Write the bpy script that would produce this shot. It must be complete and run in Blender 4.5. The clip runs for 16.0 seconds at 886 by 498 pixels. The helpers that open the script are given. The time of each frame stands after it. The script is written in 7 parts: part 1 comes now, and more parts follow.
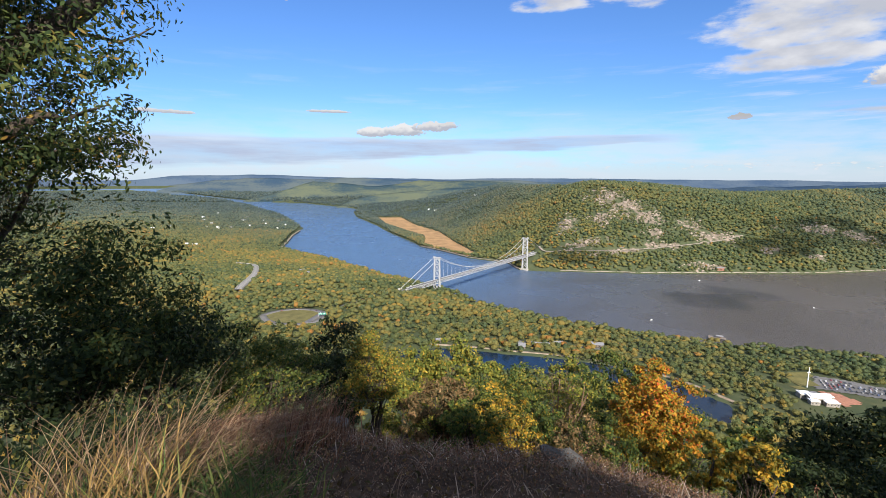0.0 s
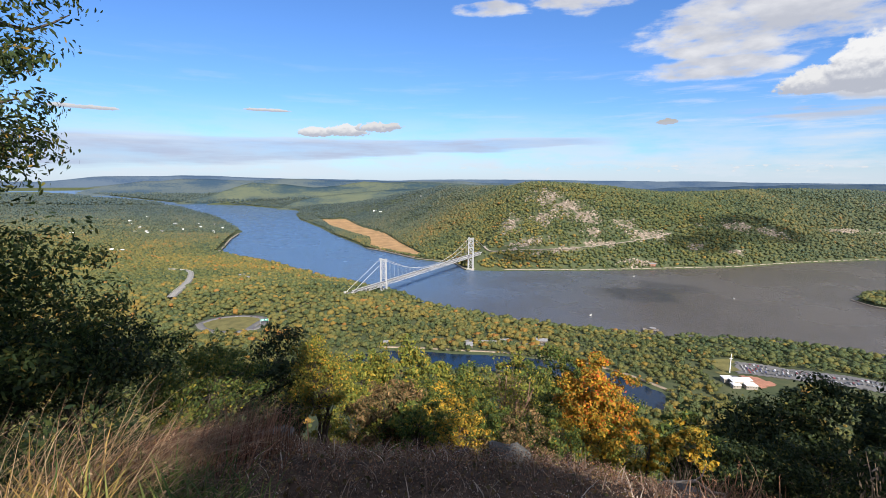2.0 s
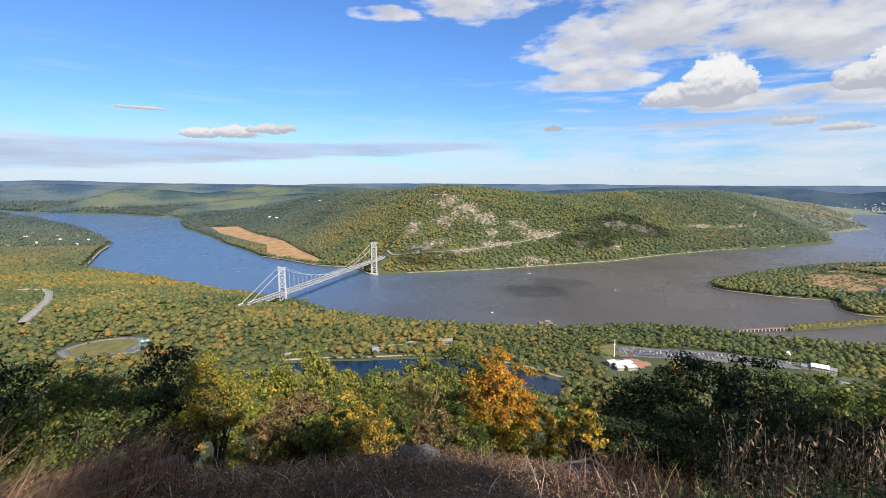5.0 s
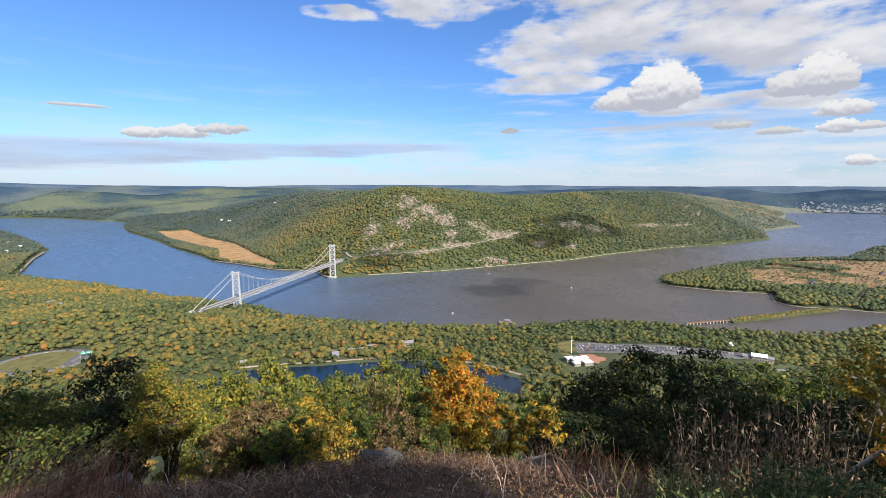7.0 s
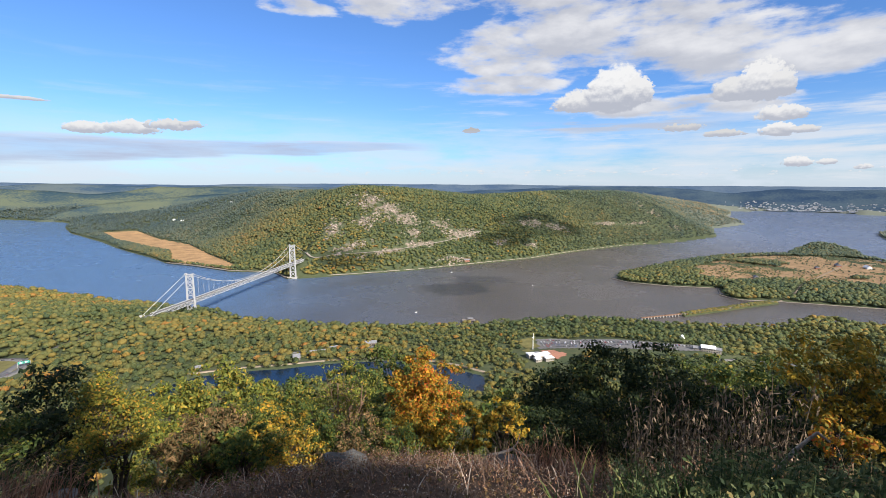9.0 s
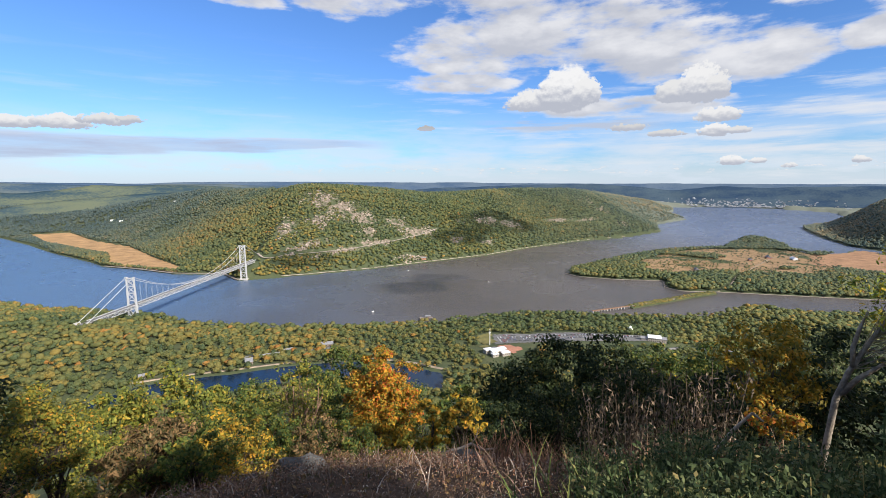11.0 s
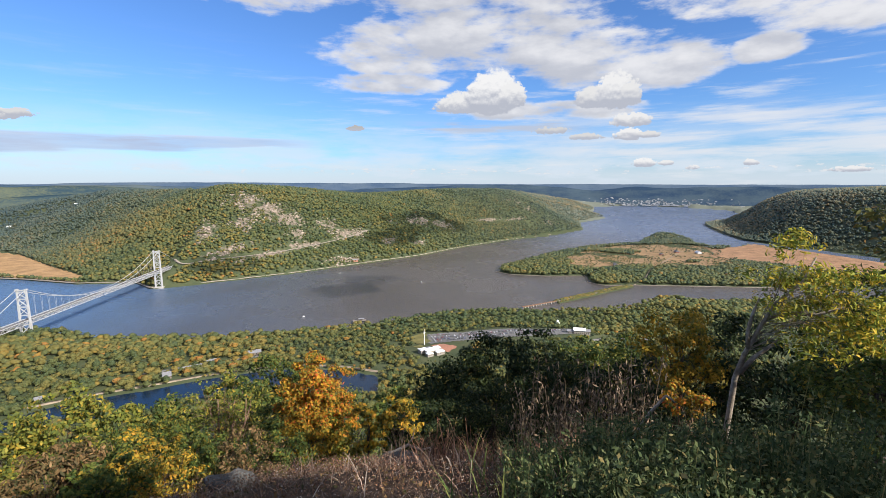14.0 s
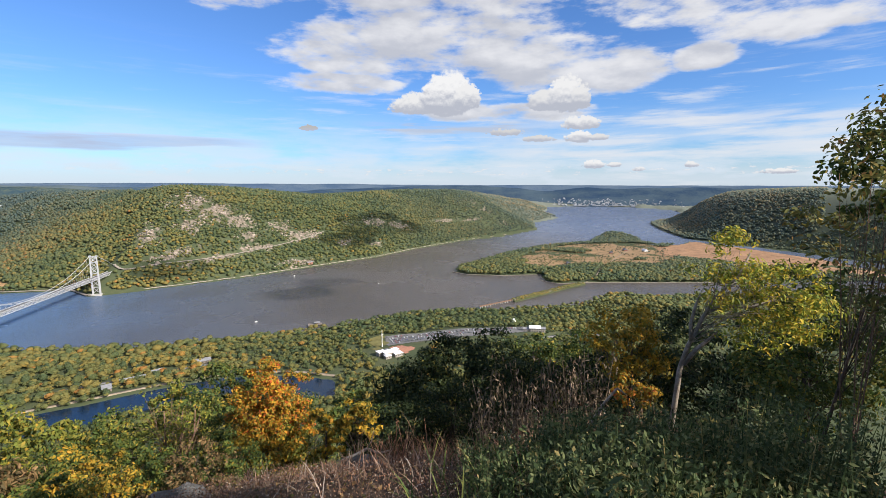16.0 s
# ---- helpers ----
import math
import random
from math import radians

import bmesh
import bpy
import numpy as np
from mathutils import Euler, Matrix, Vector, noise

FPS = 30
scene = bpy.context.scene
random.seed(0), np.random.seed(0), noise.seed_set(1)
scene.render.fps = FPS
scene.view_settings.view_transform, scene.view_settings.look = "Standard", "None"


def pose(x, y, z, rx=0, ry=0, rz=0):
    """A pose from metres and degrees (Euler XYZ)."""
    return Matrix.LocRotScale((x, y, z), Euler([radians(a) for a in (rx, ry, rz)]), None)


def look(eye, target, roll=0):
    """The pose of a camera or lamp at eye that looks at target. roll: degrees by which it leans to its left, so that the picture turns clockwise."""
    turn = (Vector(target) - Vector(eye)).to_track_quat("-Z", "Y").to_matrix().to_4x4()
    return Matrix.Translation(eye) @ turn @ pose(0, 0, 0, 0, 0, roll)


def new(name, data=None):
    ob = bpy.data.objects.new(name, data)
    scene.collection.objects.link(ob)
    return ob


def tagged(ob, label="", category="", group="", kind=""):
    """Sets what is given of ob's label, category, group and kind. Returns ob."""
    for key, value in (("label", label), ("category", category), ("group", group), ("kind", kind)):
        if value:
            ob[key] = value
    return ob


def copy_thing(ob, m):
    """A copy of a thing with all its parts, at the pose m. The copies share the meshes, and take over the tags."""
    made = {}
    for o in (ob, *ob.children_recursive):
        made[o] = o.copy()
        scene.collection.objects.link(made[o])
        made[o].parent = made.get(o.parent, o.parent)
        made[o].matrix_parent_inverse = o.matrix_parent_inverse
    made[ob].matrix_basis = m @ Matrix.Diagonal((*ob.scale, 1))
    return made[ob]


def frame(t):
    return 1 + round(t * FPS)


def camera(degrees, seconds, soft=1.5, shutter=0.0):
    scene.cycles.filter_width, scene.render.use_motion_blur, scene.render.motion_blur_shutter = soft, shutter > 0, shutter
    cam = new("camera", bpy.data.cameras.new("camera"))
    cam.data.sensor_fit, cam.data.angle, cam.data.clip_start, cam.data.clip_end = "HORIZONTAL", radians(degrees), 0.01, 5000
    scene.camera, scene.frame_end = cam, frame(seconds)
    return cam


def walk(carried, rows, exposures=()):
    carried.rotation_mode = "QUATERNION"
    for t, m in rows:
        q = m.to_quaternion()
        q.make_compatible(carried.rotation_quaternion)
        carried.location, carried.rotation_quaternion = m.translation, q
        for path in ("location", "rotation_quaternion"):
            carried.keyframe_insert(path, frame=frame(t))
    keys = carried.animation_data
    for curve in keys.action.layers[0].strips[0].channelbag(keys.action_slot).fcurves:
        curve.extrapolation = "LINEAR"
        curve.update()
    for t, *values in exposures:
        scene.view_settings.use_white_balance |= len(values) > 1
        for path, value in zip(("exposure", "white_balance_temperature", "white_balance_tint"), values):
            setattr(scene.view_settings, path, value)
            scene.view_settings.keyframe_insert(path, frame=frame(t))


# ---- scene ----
cam = camera(87.39, 16.0, soft=0.5)
EYE = 306.0
PATH = [
    (0.0, 81.400, -0.300, 0.000),
    (0.5, 81.479, -0.277, -1.346),
    (1.0, 81.517, -0.284, -2.798),
    (1.5, 81.471, -0.264, -4.504),
    (2.0, 81.573, -0.312, -6.689),
    (2.5, 81.588, -0.308, -9.030),
    (3.0, 81.571, -0.234, -11.229),
    (3.5, 81.571, -0.088, -13.305),
    (4.0, 81.784, -0.011, -15.260),
    (6.5, 82.198, 0.046, -22.803),
    (7.0, 82.228, 0.124, -23.808),
    (7.5, 82.214, 0.065, -24.858),
    (8.0, 82.205, 0.089, -25.947),
    (8.5, 82.173, 0.017, -27.156),
    (9.0, 82.110, -0.025, -28.415),
    (11.5, 81.820, -0.027, -35.288),
    (12.0, 81.821, -0.164, -36.727),
    (12.5, 81.874, -0.108, -38.184),
    (13.0, 81.890, -0.060, -39.597),
    (13.5, 81.894, 0.000, -40.982),
    (14.0, 81.924, 0.060, -42.252),
    (14.5, 81.940, -0.002, -43.468),
    (15.0, 81.918, 0.022, -44.767),
    (15.5, 81.959, 0.043, -46.232),
    (16.0, 82.023, 0.024, -47.606),
]
walk(cam, [(t, pose(0, 0, EYE, a, b, c)) for t, a, b, c in PATH])

# ---------------------------------------------------------------- light
SUN_AZ, SUN_EL = 168.0, 31.0        # clockwise from the way the shot starts, and above the horizon
SUN_DIR = Vector((math.sin(radians(SUN_AZ)) * math.cos(radians(SUN_EL)),
                  math.cos(radians(SUN_AZ)) * math.cos(radians(SUN_EL)), math.sin(radians(SUN_EL))))
sun = new("sun", bpy.data.lights.new("sun", "SUN"))
sun.data.energy, sun.data.angle, sun.data.color = 5.0, radians(0.5), (1.0, 0.925, 0.83)
sun.matrix_world = look((0, -300, 900), Vector((0, -300, 900)) - SUN_DIR)


class Nodes:
    """Short spelling for node trees."""

    def __init__(self, tree):
        self.tree = tree
        tree.nodes.clear()

    def put(self, value, socket):
        if hasattr(value, "is_output"):
            self.tree.links.new(value, socket)
        elif value is not None:
            if socket.type in ("RGBA",) and len(value) == 3:
                value = (*value, 1)
            socket.default_value = value

    def node(self, kind, inputs=(), out=0, **settings):
        n = self.tree.nodes.new(kind)
        for key, value in settings.items():
            setattr(n, key, value)
        pairs = inputs.items() if isinstance(inputs, dict) else enumerate(inputs)
        for key, value in pairs:
            self.put(value, n.inputs[key])
        return n.outputs[out]

    def math(self, op, a, b=0.0, c=0.0, clamp=False):
        return self.node("ShaderNodeMath", (a, b, c), operation=op, use_clamp=clamp)

    def add(self, a, b): return self.math("ADD", a, b)
    def sub(self, a, b): return self.math("SUBTRACT", a, b)
    def mul(self, a, b): return self.math("MULTIPLY", a, b)

    def step(self, x, lo, hi, a=0.0, b=1.0):
        return self.node("ShaderNodeMapRange", {0: x, 1: lo, 2: hi, 3: a, 4: b}, interpolation_type="SMOOTHSTEP")

    def mix(self, f, a, b):
        return self.node("ShaderNodeMix", {0: f, 6: a, 7: b}, out=2, data_type="RGBA")

    def noise(self, vec, scale, detail=4.0, rough=0.55, out=0):
        return self.node("ShaderNodeTexNoise", {"Vector": vec, "Scale": scale, "Detail": detail, "Roughness": rough}, out=out)

    def ramp(self, f, stops):
        n = self.tree.nodes.new("ShaderNodeValToRGB")
        while len(n.color_ramp.elements) < len(stops):
            n.color_ramp.elements.new(0.5)
        for e, (p, c) in zip(n.color_ramp.elements, stops):
            e.position, e.color = p, (*c, 1)
        self.put(f, n.inputs[0])
        return n.outputs[0]


def build_sky():
    world = bpy.data.worlds.new("sky")
    scene.world = world
    world.use_nodes = True
    s = Nodes(world.node_tree)
    air = s.node("ShaderNodeTexSky", sky_type="NISHITA", sun_disc=False, sun_elevation=radians(SUN_EL),
                 sun_rotation=radians(SUN_AZ), altitude=300.0, air_density=1.0, dust_density=0.6, ozone_density=2.2)
    ray = s.node("ShaderNodeTexCoord")
    xyz = s.tree.nodes.new("ShaderNodeSeparateXYZ")
    s.put(ray, xyz.inputs[0])
    x, y, z = xyz.outputs
    az = s.mul(s.math("ARCTAN2", x, y), 57.29578)          # degrees to the right
    el = s.mul(s.math("ARCSINE", z), 57.29578)

    def at(u, v):
        return s.node("ShaderNodeCombineXYZ", (u, v, 0.0))

    def linear(x, lo, hi, a, b):
        return s.node("ShaderNodeMapRange", {0: x, 1: lo, 2: hi, 3: a, 4: b})

    wob = s.noise(at(az, s.mul(el, 1.5)), 0.22, 7.0, 0.56)      # ragged edges
    fine = s.noise(at(az, s.mul(el, 1.3)), 0.95, 6.0, 0.60)
    tiny = s.noise(at(az, s.mul(el, 1.2)), 2.4, 5.0, 0.6)
    fine_up = s.noise(at(az, s.add(s.mul(el, 1.3), 0.55)), 0.95, 6.0, 0.60)
    # the lumps of the high sheet, and the same a little higher up, for their relief
    sheet_n = s.noise(at(az, s.mul(el, 2.3)), 0.085, 7.0, 0.52)
    sheet_up = s.noise(at(s.add(az, 0.5), s.add(s.mul(el, 2.3), 2.4)), 0.085, 7.0, 0.52)
    sheet_f = s.noise(at(s.mul(az, 0.8), s.mul(el, 2.6)), 0.34, 6.0, 0.6)

    def puff(cx, cy, w, h, rag=1.0):
        """One heap: its cover, and how high in it a point lies."""
        u = s.math("DIVIDE", s.sub(az, cx), w)
        v = s.math("DIVIDE", s.sub(el, cy), h)
        v2 = s.math("MULTIPLY", v, s.step(v, -0.05, 0.0, 2.1, 1.0))          # flat foot
        r2 = s.add(s.mul(u, u), s.mul(v2, v2))
        k = s.add(s.sub(1.0, r2), s.mul(s.sub(wob, 0.5), 2.2 * rag))
        k = s.add(k, s.mul(s.sub(fine, 0.5), 1.7 * rag))
        k = s.add(k, s.mul(s.sub(tiny, 0.5), (2.6 if w < 3.0 else 0.8) * rag))
        return s.step(k, 0.16, 0.42), v

    sky = s.node("ShaderNodeVectorMath", {0: air, 3: 0.12}, operation="SCALE")
    # deeper blue aloft than the model gives
    sky = s.node("ShaderNodeVectorMath", (sky, (0.70, 1.05, 1.58)), operation="MULTIPLY")
    white, grey, lilac = (0.93, 0.94, 0.97), (0.54, 0.57, 0.66), (0.52, 0.59, 0.79)

    # pale veil over the horizon
    veil_n = s.noise(at(s.mul(az, 0.22), el), 0.42, 6.0, 0.6)
    veil = s.math("MAXIMUM", s.mul(s.step(el, 9.5, 0.5), s.step(veil_n, 0.28, 0.62)), s.step(el, 3.6, 0.2, 0.0, 0.85))
    sky = s.mix(s.mul(veil, 0.85), sky, (0.80, 0.885, 1.0))
    # thin streaks
    streak_n = s.noise(at(s.mul(az, 0.10), el), 0.75, 7.0, 0.62)
    right = s.step(az, 5.0, 60.0, 0.25, 1.0)
    streak = s.mul(s.mul(s.step(streak_n, 0.50, 0.72), right), s.step(el, 17.0, 8.0))
    sky = s.mix(s.mul(streak, 0.75), sky, (0.86, 0.90, 0.96))
    # broad white streaks in the east
    wide_n = s.noise(at(s.mul(az, 0.10), s.mul(s.add(el, s.mul(az, -0.03)), 1.0)), 0.62, 7.0, 0.6)
    wide = s.mul(s.mul(s.step(wide_n, 0.40, 0.60), s.step(az, 46.0, 66.0)), s.mul(s.step(el, 8.8, 6.0), s.step(el, 1.6, 3.2)))
    sky = s.mix(s.mul(wide, 0.72), sky, (0.88, 0.90, 0.95))
    # lavender bank low in the north, tapering eastwards
    bank_n = s.noise(at(s.mul(az, 0.10), s.mul(el, 1.4)), 0.62, 7.0, 0.55)
    bank_c = s.add(linear(az, -34.0, 20.0, 2.75, 4.45), s.mul(s.sub(bank_n, 0.5), 2.0))
    bank_v = s.math("DIVIDE", s.sub(el, bank_c), linear(az, -34.0, 27.0, 2.1, 0.5))
    bank = s.mul(s.step(s.math("ABSOLUTE", bank_v), 1.0, 0.55), s.step(az, 29.0, 20.0))
    bank_col = s.mix(s.step(s.add(bank_v, s.mul(s.sub(bank_n, 0.5), 4.0)), 0.3, 1.5), lilac, (0.80, 0.84, 0.93))
    sky = s.mix(s.mul(bank, s.step(streak_n, 0.30, 0.62, 0.95, 0.55)), sky, bank_col)
    # the broken sheet, upper right: its larger pieces
    body = None
    for cx, cy, w, h in ((11.5, 18.9, 4.6, 0.9), (25.0, 20.2, 9.0, 2.6), (36.0, 15.2, 9.0, 3.4), (35.5, 11.5, 7.5, 1.3), (47.0, 16.0, 12.0, 4.4), (58.0, 14.5, 10.0, 4.4),
                         (67.0, 12.6, 6.5, 2.6), (74.0, 19.5, 13.0, 3.4), (75.8, 12.9, 3.4, 1.4), (84.0, 16.0, 9.0, 2.6), (92.0, 15.2, 8.0, 2.2), (50.0, 24.0, 32.0, 6.0),
                         (100.0, 24.0, 40.0, 7.0), (54.0, 8.3, 11.0, 1.2)):
        u, v = s.math("DIVIDE", s.sub(az, cx), w), s.math("DIVIDE", s.sub(el, cy), h)
        k = s.sub(1.0, s.add(s.mul(u, u), s.mul(v, v)))
        body = k if body is None else s.math("MAXIMUM", body, k)
    # cover carried on overhead, out of view, added to whiten the fill light
    body = s.math("MAXIMUM", body, s.step(el, 25.0, 38.0, -1.2, 0.42))
    cover = s.add(s.math("MINIMUM", body, 0.55), s.add(s.mul(s.sub(sheet_n, 0.5), 2.7), s.mul(s.sub(sheet_f, 0.5), 1.7)))
    cover = s.step(cover, -0.10, 0.62)
    relief = s.add(s.mul(s.sub(sheet_n, sheet_up), 2.2), s.mul(s.sub(sheet_f, 0.5), 0.35))
    shade = s.step(s.sub(relief, s.mul(s.sub(cover, 0.8), 0.5)), -0.34, 0.32)
    sky = s.mix(s.mul(cover, 0.95), sky, s.mix(shade, (0.61, 0.63, 0.70), (0.93, 0.93, 0.955)))
    # a grey layer under the heaps
    low_n = s.noise(at(s.mul(az, 0.16), s.mul(el, 1.6)), 0.55, 6.0, 0.6)
    low = s.mul(s.mul(s.step(low_n, 0.44, 0.62), s.step(s.math("ABSOLUTE", s.sub(el, 6.6)), 1.1, 0.3)), s.mul(s.step(az, 36.0, 44.0), s.step(az, 61.0, 54.0)))
    sky = s.mix(s.mul(low, 0.8), sky, (0.58, 0.63, 0.75))
    # heaps
    for cx, cy, w, h, rag, top in ((-8.0, 5.3, 2.4, 0.9, 0.55, 0.95), (-4.6, 5.5, 2.8, 1.1, 0.55, 0.95), (-1.4, 6.0, 2.8, 0.95, 0.6, 0.86), (0.6, 6.2, 1.6, 0.6, 0.8, 0.80),
                                   (44.6, 8.9, 4.2, 2.0, 0.50, 0.93), (48.2, 9.6, 3.8, 4.3, 0.42, 1.0), (50.4, 9.6, 2.0, 2.4, 0.45, 0.95),
                                   (59.8, 9.2, 3.0, 1.9, 0.50, 0.88), (62.2, 9.5, 2.6, 3.2, 0.42, 0.96), (63.6, 9.4, 1.4, 2.4, 0.45, 0.90),
                                   (63.6, 6.7, 2.6, 1.15, 0.6, 0.94), (63.6, 5.2, 1.9, 1.0, 0.6, 0.97), (65.6, 5.2, 1.4, 0.55, 0.7, 0.84),
                                   (55.2, 6.0, 2.4, 0.7, 0.8, 0.74), (59.0, 5.2, 2.0, 0.55, 0.8, 0.78),
                                   (65.3, 2.1, 1.5, 0.85, 0.6, 0.98), (67.6, 2.1, 0.9, 0.45, 0.7, 0.93), (70.2, 1.6, 0.8, 0.45, 0.8, 0.94),
                                   (75.4, 2.0, 0.8, 0.5, 0.8, 0.94), (83.0, 1.2, 1.8, 0.4, 0.9, 0.94), (31.8, 6.3, 1.3, 0.45, 0.9, 0.55),
                                   (-13.5, 7.6, 3.0, 0.30, 0.9, 0.85), (-30.5, 6.7, 3.2, 0.40, 0.9, 0.82), (-20.5, 18.8, 3.4, 0.6, 1.0, 0.92)):
        k, v = puff(cx, cy, w, h, rag)
        lit = s.step(s.add(v, s.mul(s.sub(fine, fine_up), 0.9)), -0.20, 0.50)
        sky = s.mix(k, sky, s.mix(lit, grey, (top, top, top * 1.01)))
    # a far row of small heaps on the horizon
    row_n = s.noise(at(s.mul(az, 0.8), s.mul(el, 1.9)), 1.15, 4.0, 0.6)
    row = s.mul(s.mul(s.step(row_n, 0.54, 0.66), s.math("MULTIPLY", s.step(el, 0.9, 1.2), s.step(el, 2.3, 1.6))), s.step(az, -5.0, 40.0, 0.15, 1.0))
    sky = s.mix(s.mul(row, 0.7), sky, s.mix(s.step(row_n, 0.56, 0.64), (0.62, 0.68, 0.80), (0.92, 0.92, 0.94)))
    back = s.node("ShaderNodeBackground", {0: sky, 1: 0.53})
    s.tree.links.new(back, s.tree.nodes.new("ShaderNodeOutputWorld").inputs[0])


build_sky()
scene.view_settings.exposure = 0.78

# ---------------------------------------------------------------- materials


def material(name, build):
    m = bpy.data.materials.new(name)
    m.use_nodes = True
    s = Nodes(m.node_tree)
    s.pos = s.node("ShaderNodeNewGeometry")
    s.island = s.tree.nodes[0].outputs["Random Per Island"]
    s.normal = s.tree.nodes[0].outputs["Normal"]
    s.rand = s.node("ShaderNodeObjectInfo", out=5)
    shader = build(s)
    s.tree.links.new(shader, s.tree.nodes.new("ShaderNodeOutputMaterial").inputs[0])
    return m


def surface(s, colour, rough=0.8, metal=0.0, bump=None, depth=0.1, spec=0.3, **more):
    inputs = {"Base Color": colour, "Roughness": rough, "Metallic": metal, "Specular IOR Level": spec}
    if bump is not None:
        inputs["Normal"] = s.node("ShaderNodeBump", {"Strength": 1.0, "Distance": depth, "Height": bump})
    inputs.update(more)
    return s.node("ShaderNodeBsdfPrincipled", inputs)


def plain(name, colour, rough=0.7, metal=0.0, scale=0.6, spread=0.25, spec=0.3):
    """A surface of one colour, with grime at two scales."""
    def build(s):
        n = s.add(s.mul(s.noise(s.pos, scale, 3.0), 0.6), s.mul(s.noise(s.pos, scale * 9, 3.0), 0.4))
        dark = tuple(c * (1 - spread) for c in colour)
        light = tuple(min(1, c * (1 + spread)) for c in colour)
        return surface(s, s.mix(s.step(n, 0.3, 0.7), dark, light), rough, metal, n, 0.02 / scale, spec)
    return material(name, build)


def foliage(name, stops, size=1.0, through_light=0.35, depth=0.5, dim=0.45):
    """Leaves: a colour for every leaf, broken by finer noise; some light comes through."""
    def build(s):
        fine = s.noise(s.pos, 1.6 / size, 3.0)
        col = s.ramp(s.add(s.island, s.mul(s.sub(fine, 0.5), 0.45)), stops)
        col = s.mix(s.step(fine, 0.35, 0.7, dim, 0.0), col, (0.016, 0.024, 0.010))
        main = surface(s, col, 0.65, 0.0, fine if depth else None, depth, 0.2)
        glow = s.node("ShaderNodeBsdfTranslucent", (col,))
        return s.node("ShaderNodeMixShader", (through_light, main, glow))
    return material(name, build)


# colours of whole crowns: dark evergreens, greens, olive, then the turning trees
WOODS = [(0.0, (0.092, 0.130, 0.064)), (0.25, (0.144, 0.174, 0.070)), (0.50, (0.212, 0.214, 0.076)), (0.74, (0.312, 0.256, 0.078)),
         (0.90, (0.420, 0.292, 0.072)), (1.0, (0.500, 0.250, 0.072))]
# the same crowns with the haze of distance put into the colour
HAZED_WOODS = [(0.0, (0.088, 0.130, 0.110)), (0.35, (0.126, 0.164, 0.118)), (0.68, (0.180, 0.198, 0.120)),
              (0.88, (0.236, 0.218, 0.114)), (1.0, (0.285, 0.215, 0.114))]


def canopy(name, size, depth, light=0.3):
    """Woods seen from above: one colour for each crown, with blue haze put into it upriver and far to the east, mottled
    by its leaf masses.
    """
    def build(s):
        tint = s.node("ShaderNodeAttribute", out=2, attribute_name="tint")
        leafy = s.noise(s.pos, 0.9 / size, 4.0, 0.62)
        broad = s.noise(s.pos, 0.28 / size, 2.0)
        key = s.add(tint, s.mul(s.sub(leafy, 0.5), 0.22))
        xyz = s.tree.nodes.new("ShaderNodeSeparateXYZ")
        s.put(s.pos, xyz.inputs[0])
        haze_part = s.math("MAXIMUM", s.step(xyz.outputs[1], 1500.0, 3000.0), s.step(xyz.outputs[0], 900.0, 2600.0, 0.0, 0.9))
        col = s.mix(haze_part, s.ramp(key, WOODS), s.ramp(key, HAZED_WOODS))
        # bluer again far upriver, as haze in the leaf colour
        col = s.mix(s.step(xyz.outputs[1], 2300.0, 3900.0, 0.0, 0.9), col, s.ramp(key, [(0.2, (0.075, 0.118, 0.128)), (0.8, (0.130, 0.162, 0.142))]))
        # hill beyond the island paler: haze and side light put into the colour
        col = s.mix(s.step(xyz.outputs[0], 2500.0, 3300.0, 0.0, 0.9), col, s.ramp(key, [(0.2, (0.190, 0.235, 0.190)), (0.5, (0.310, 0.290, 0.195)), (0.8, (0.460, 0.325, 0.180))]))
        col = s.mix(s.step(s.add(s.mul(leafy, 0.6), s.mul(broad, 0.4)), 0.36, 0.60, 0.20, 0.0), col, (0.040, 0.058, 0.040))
        main = surface(s, col, 0.75, 0.0, leafy, depth, 0.15)
        glow = s.node("ShaderNodeBsdfTranslucent", (col,))
        leaves = s.node("ShaderNodeMixShader", (light, main, glow))
        # a crown is not closed: some light goes between its leaves
        return s.node("ShaderNodeMixShader", (0.28, leaves, s.node("ShaderNodeBsdfTransparent")))
    return material(name, build)


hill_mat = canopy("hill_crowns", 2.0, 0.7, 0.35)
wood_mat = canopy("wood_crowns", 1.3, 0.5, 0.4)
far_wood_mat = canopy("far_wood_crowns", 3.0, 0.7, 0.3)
# bare rock on the hill across the river: centre and half widths
CRAGS = [(649, 1857, 72, 69), (706, 1777, 84, 59), (596, 1715, 55, 40), (757, 1722, 88, 52), (461, 1720, 56, 40), (760, 1645, 49, 24), (906, 1698, 58, 34),
         (607, 1574, 106, 11), (772, 1594, 93, 16), (982, 1653, 91, 31), (1371, 1713, 97, 24), (1533, 1700, 82, 25), (1150, 1597, 40, 25), (1289, 1575, 41, 19),
         (1918, 1742, 144, 15), (2166, 1729, 140, 16), (2339, 1925, 112, 60), (2396, 1812, 96, 45), (2429, 1689, 80, 30), (890, 1528, 69, 13), (502, 1617, 73, 19)]


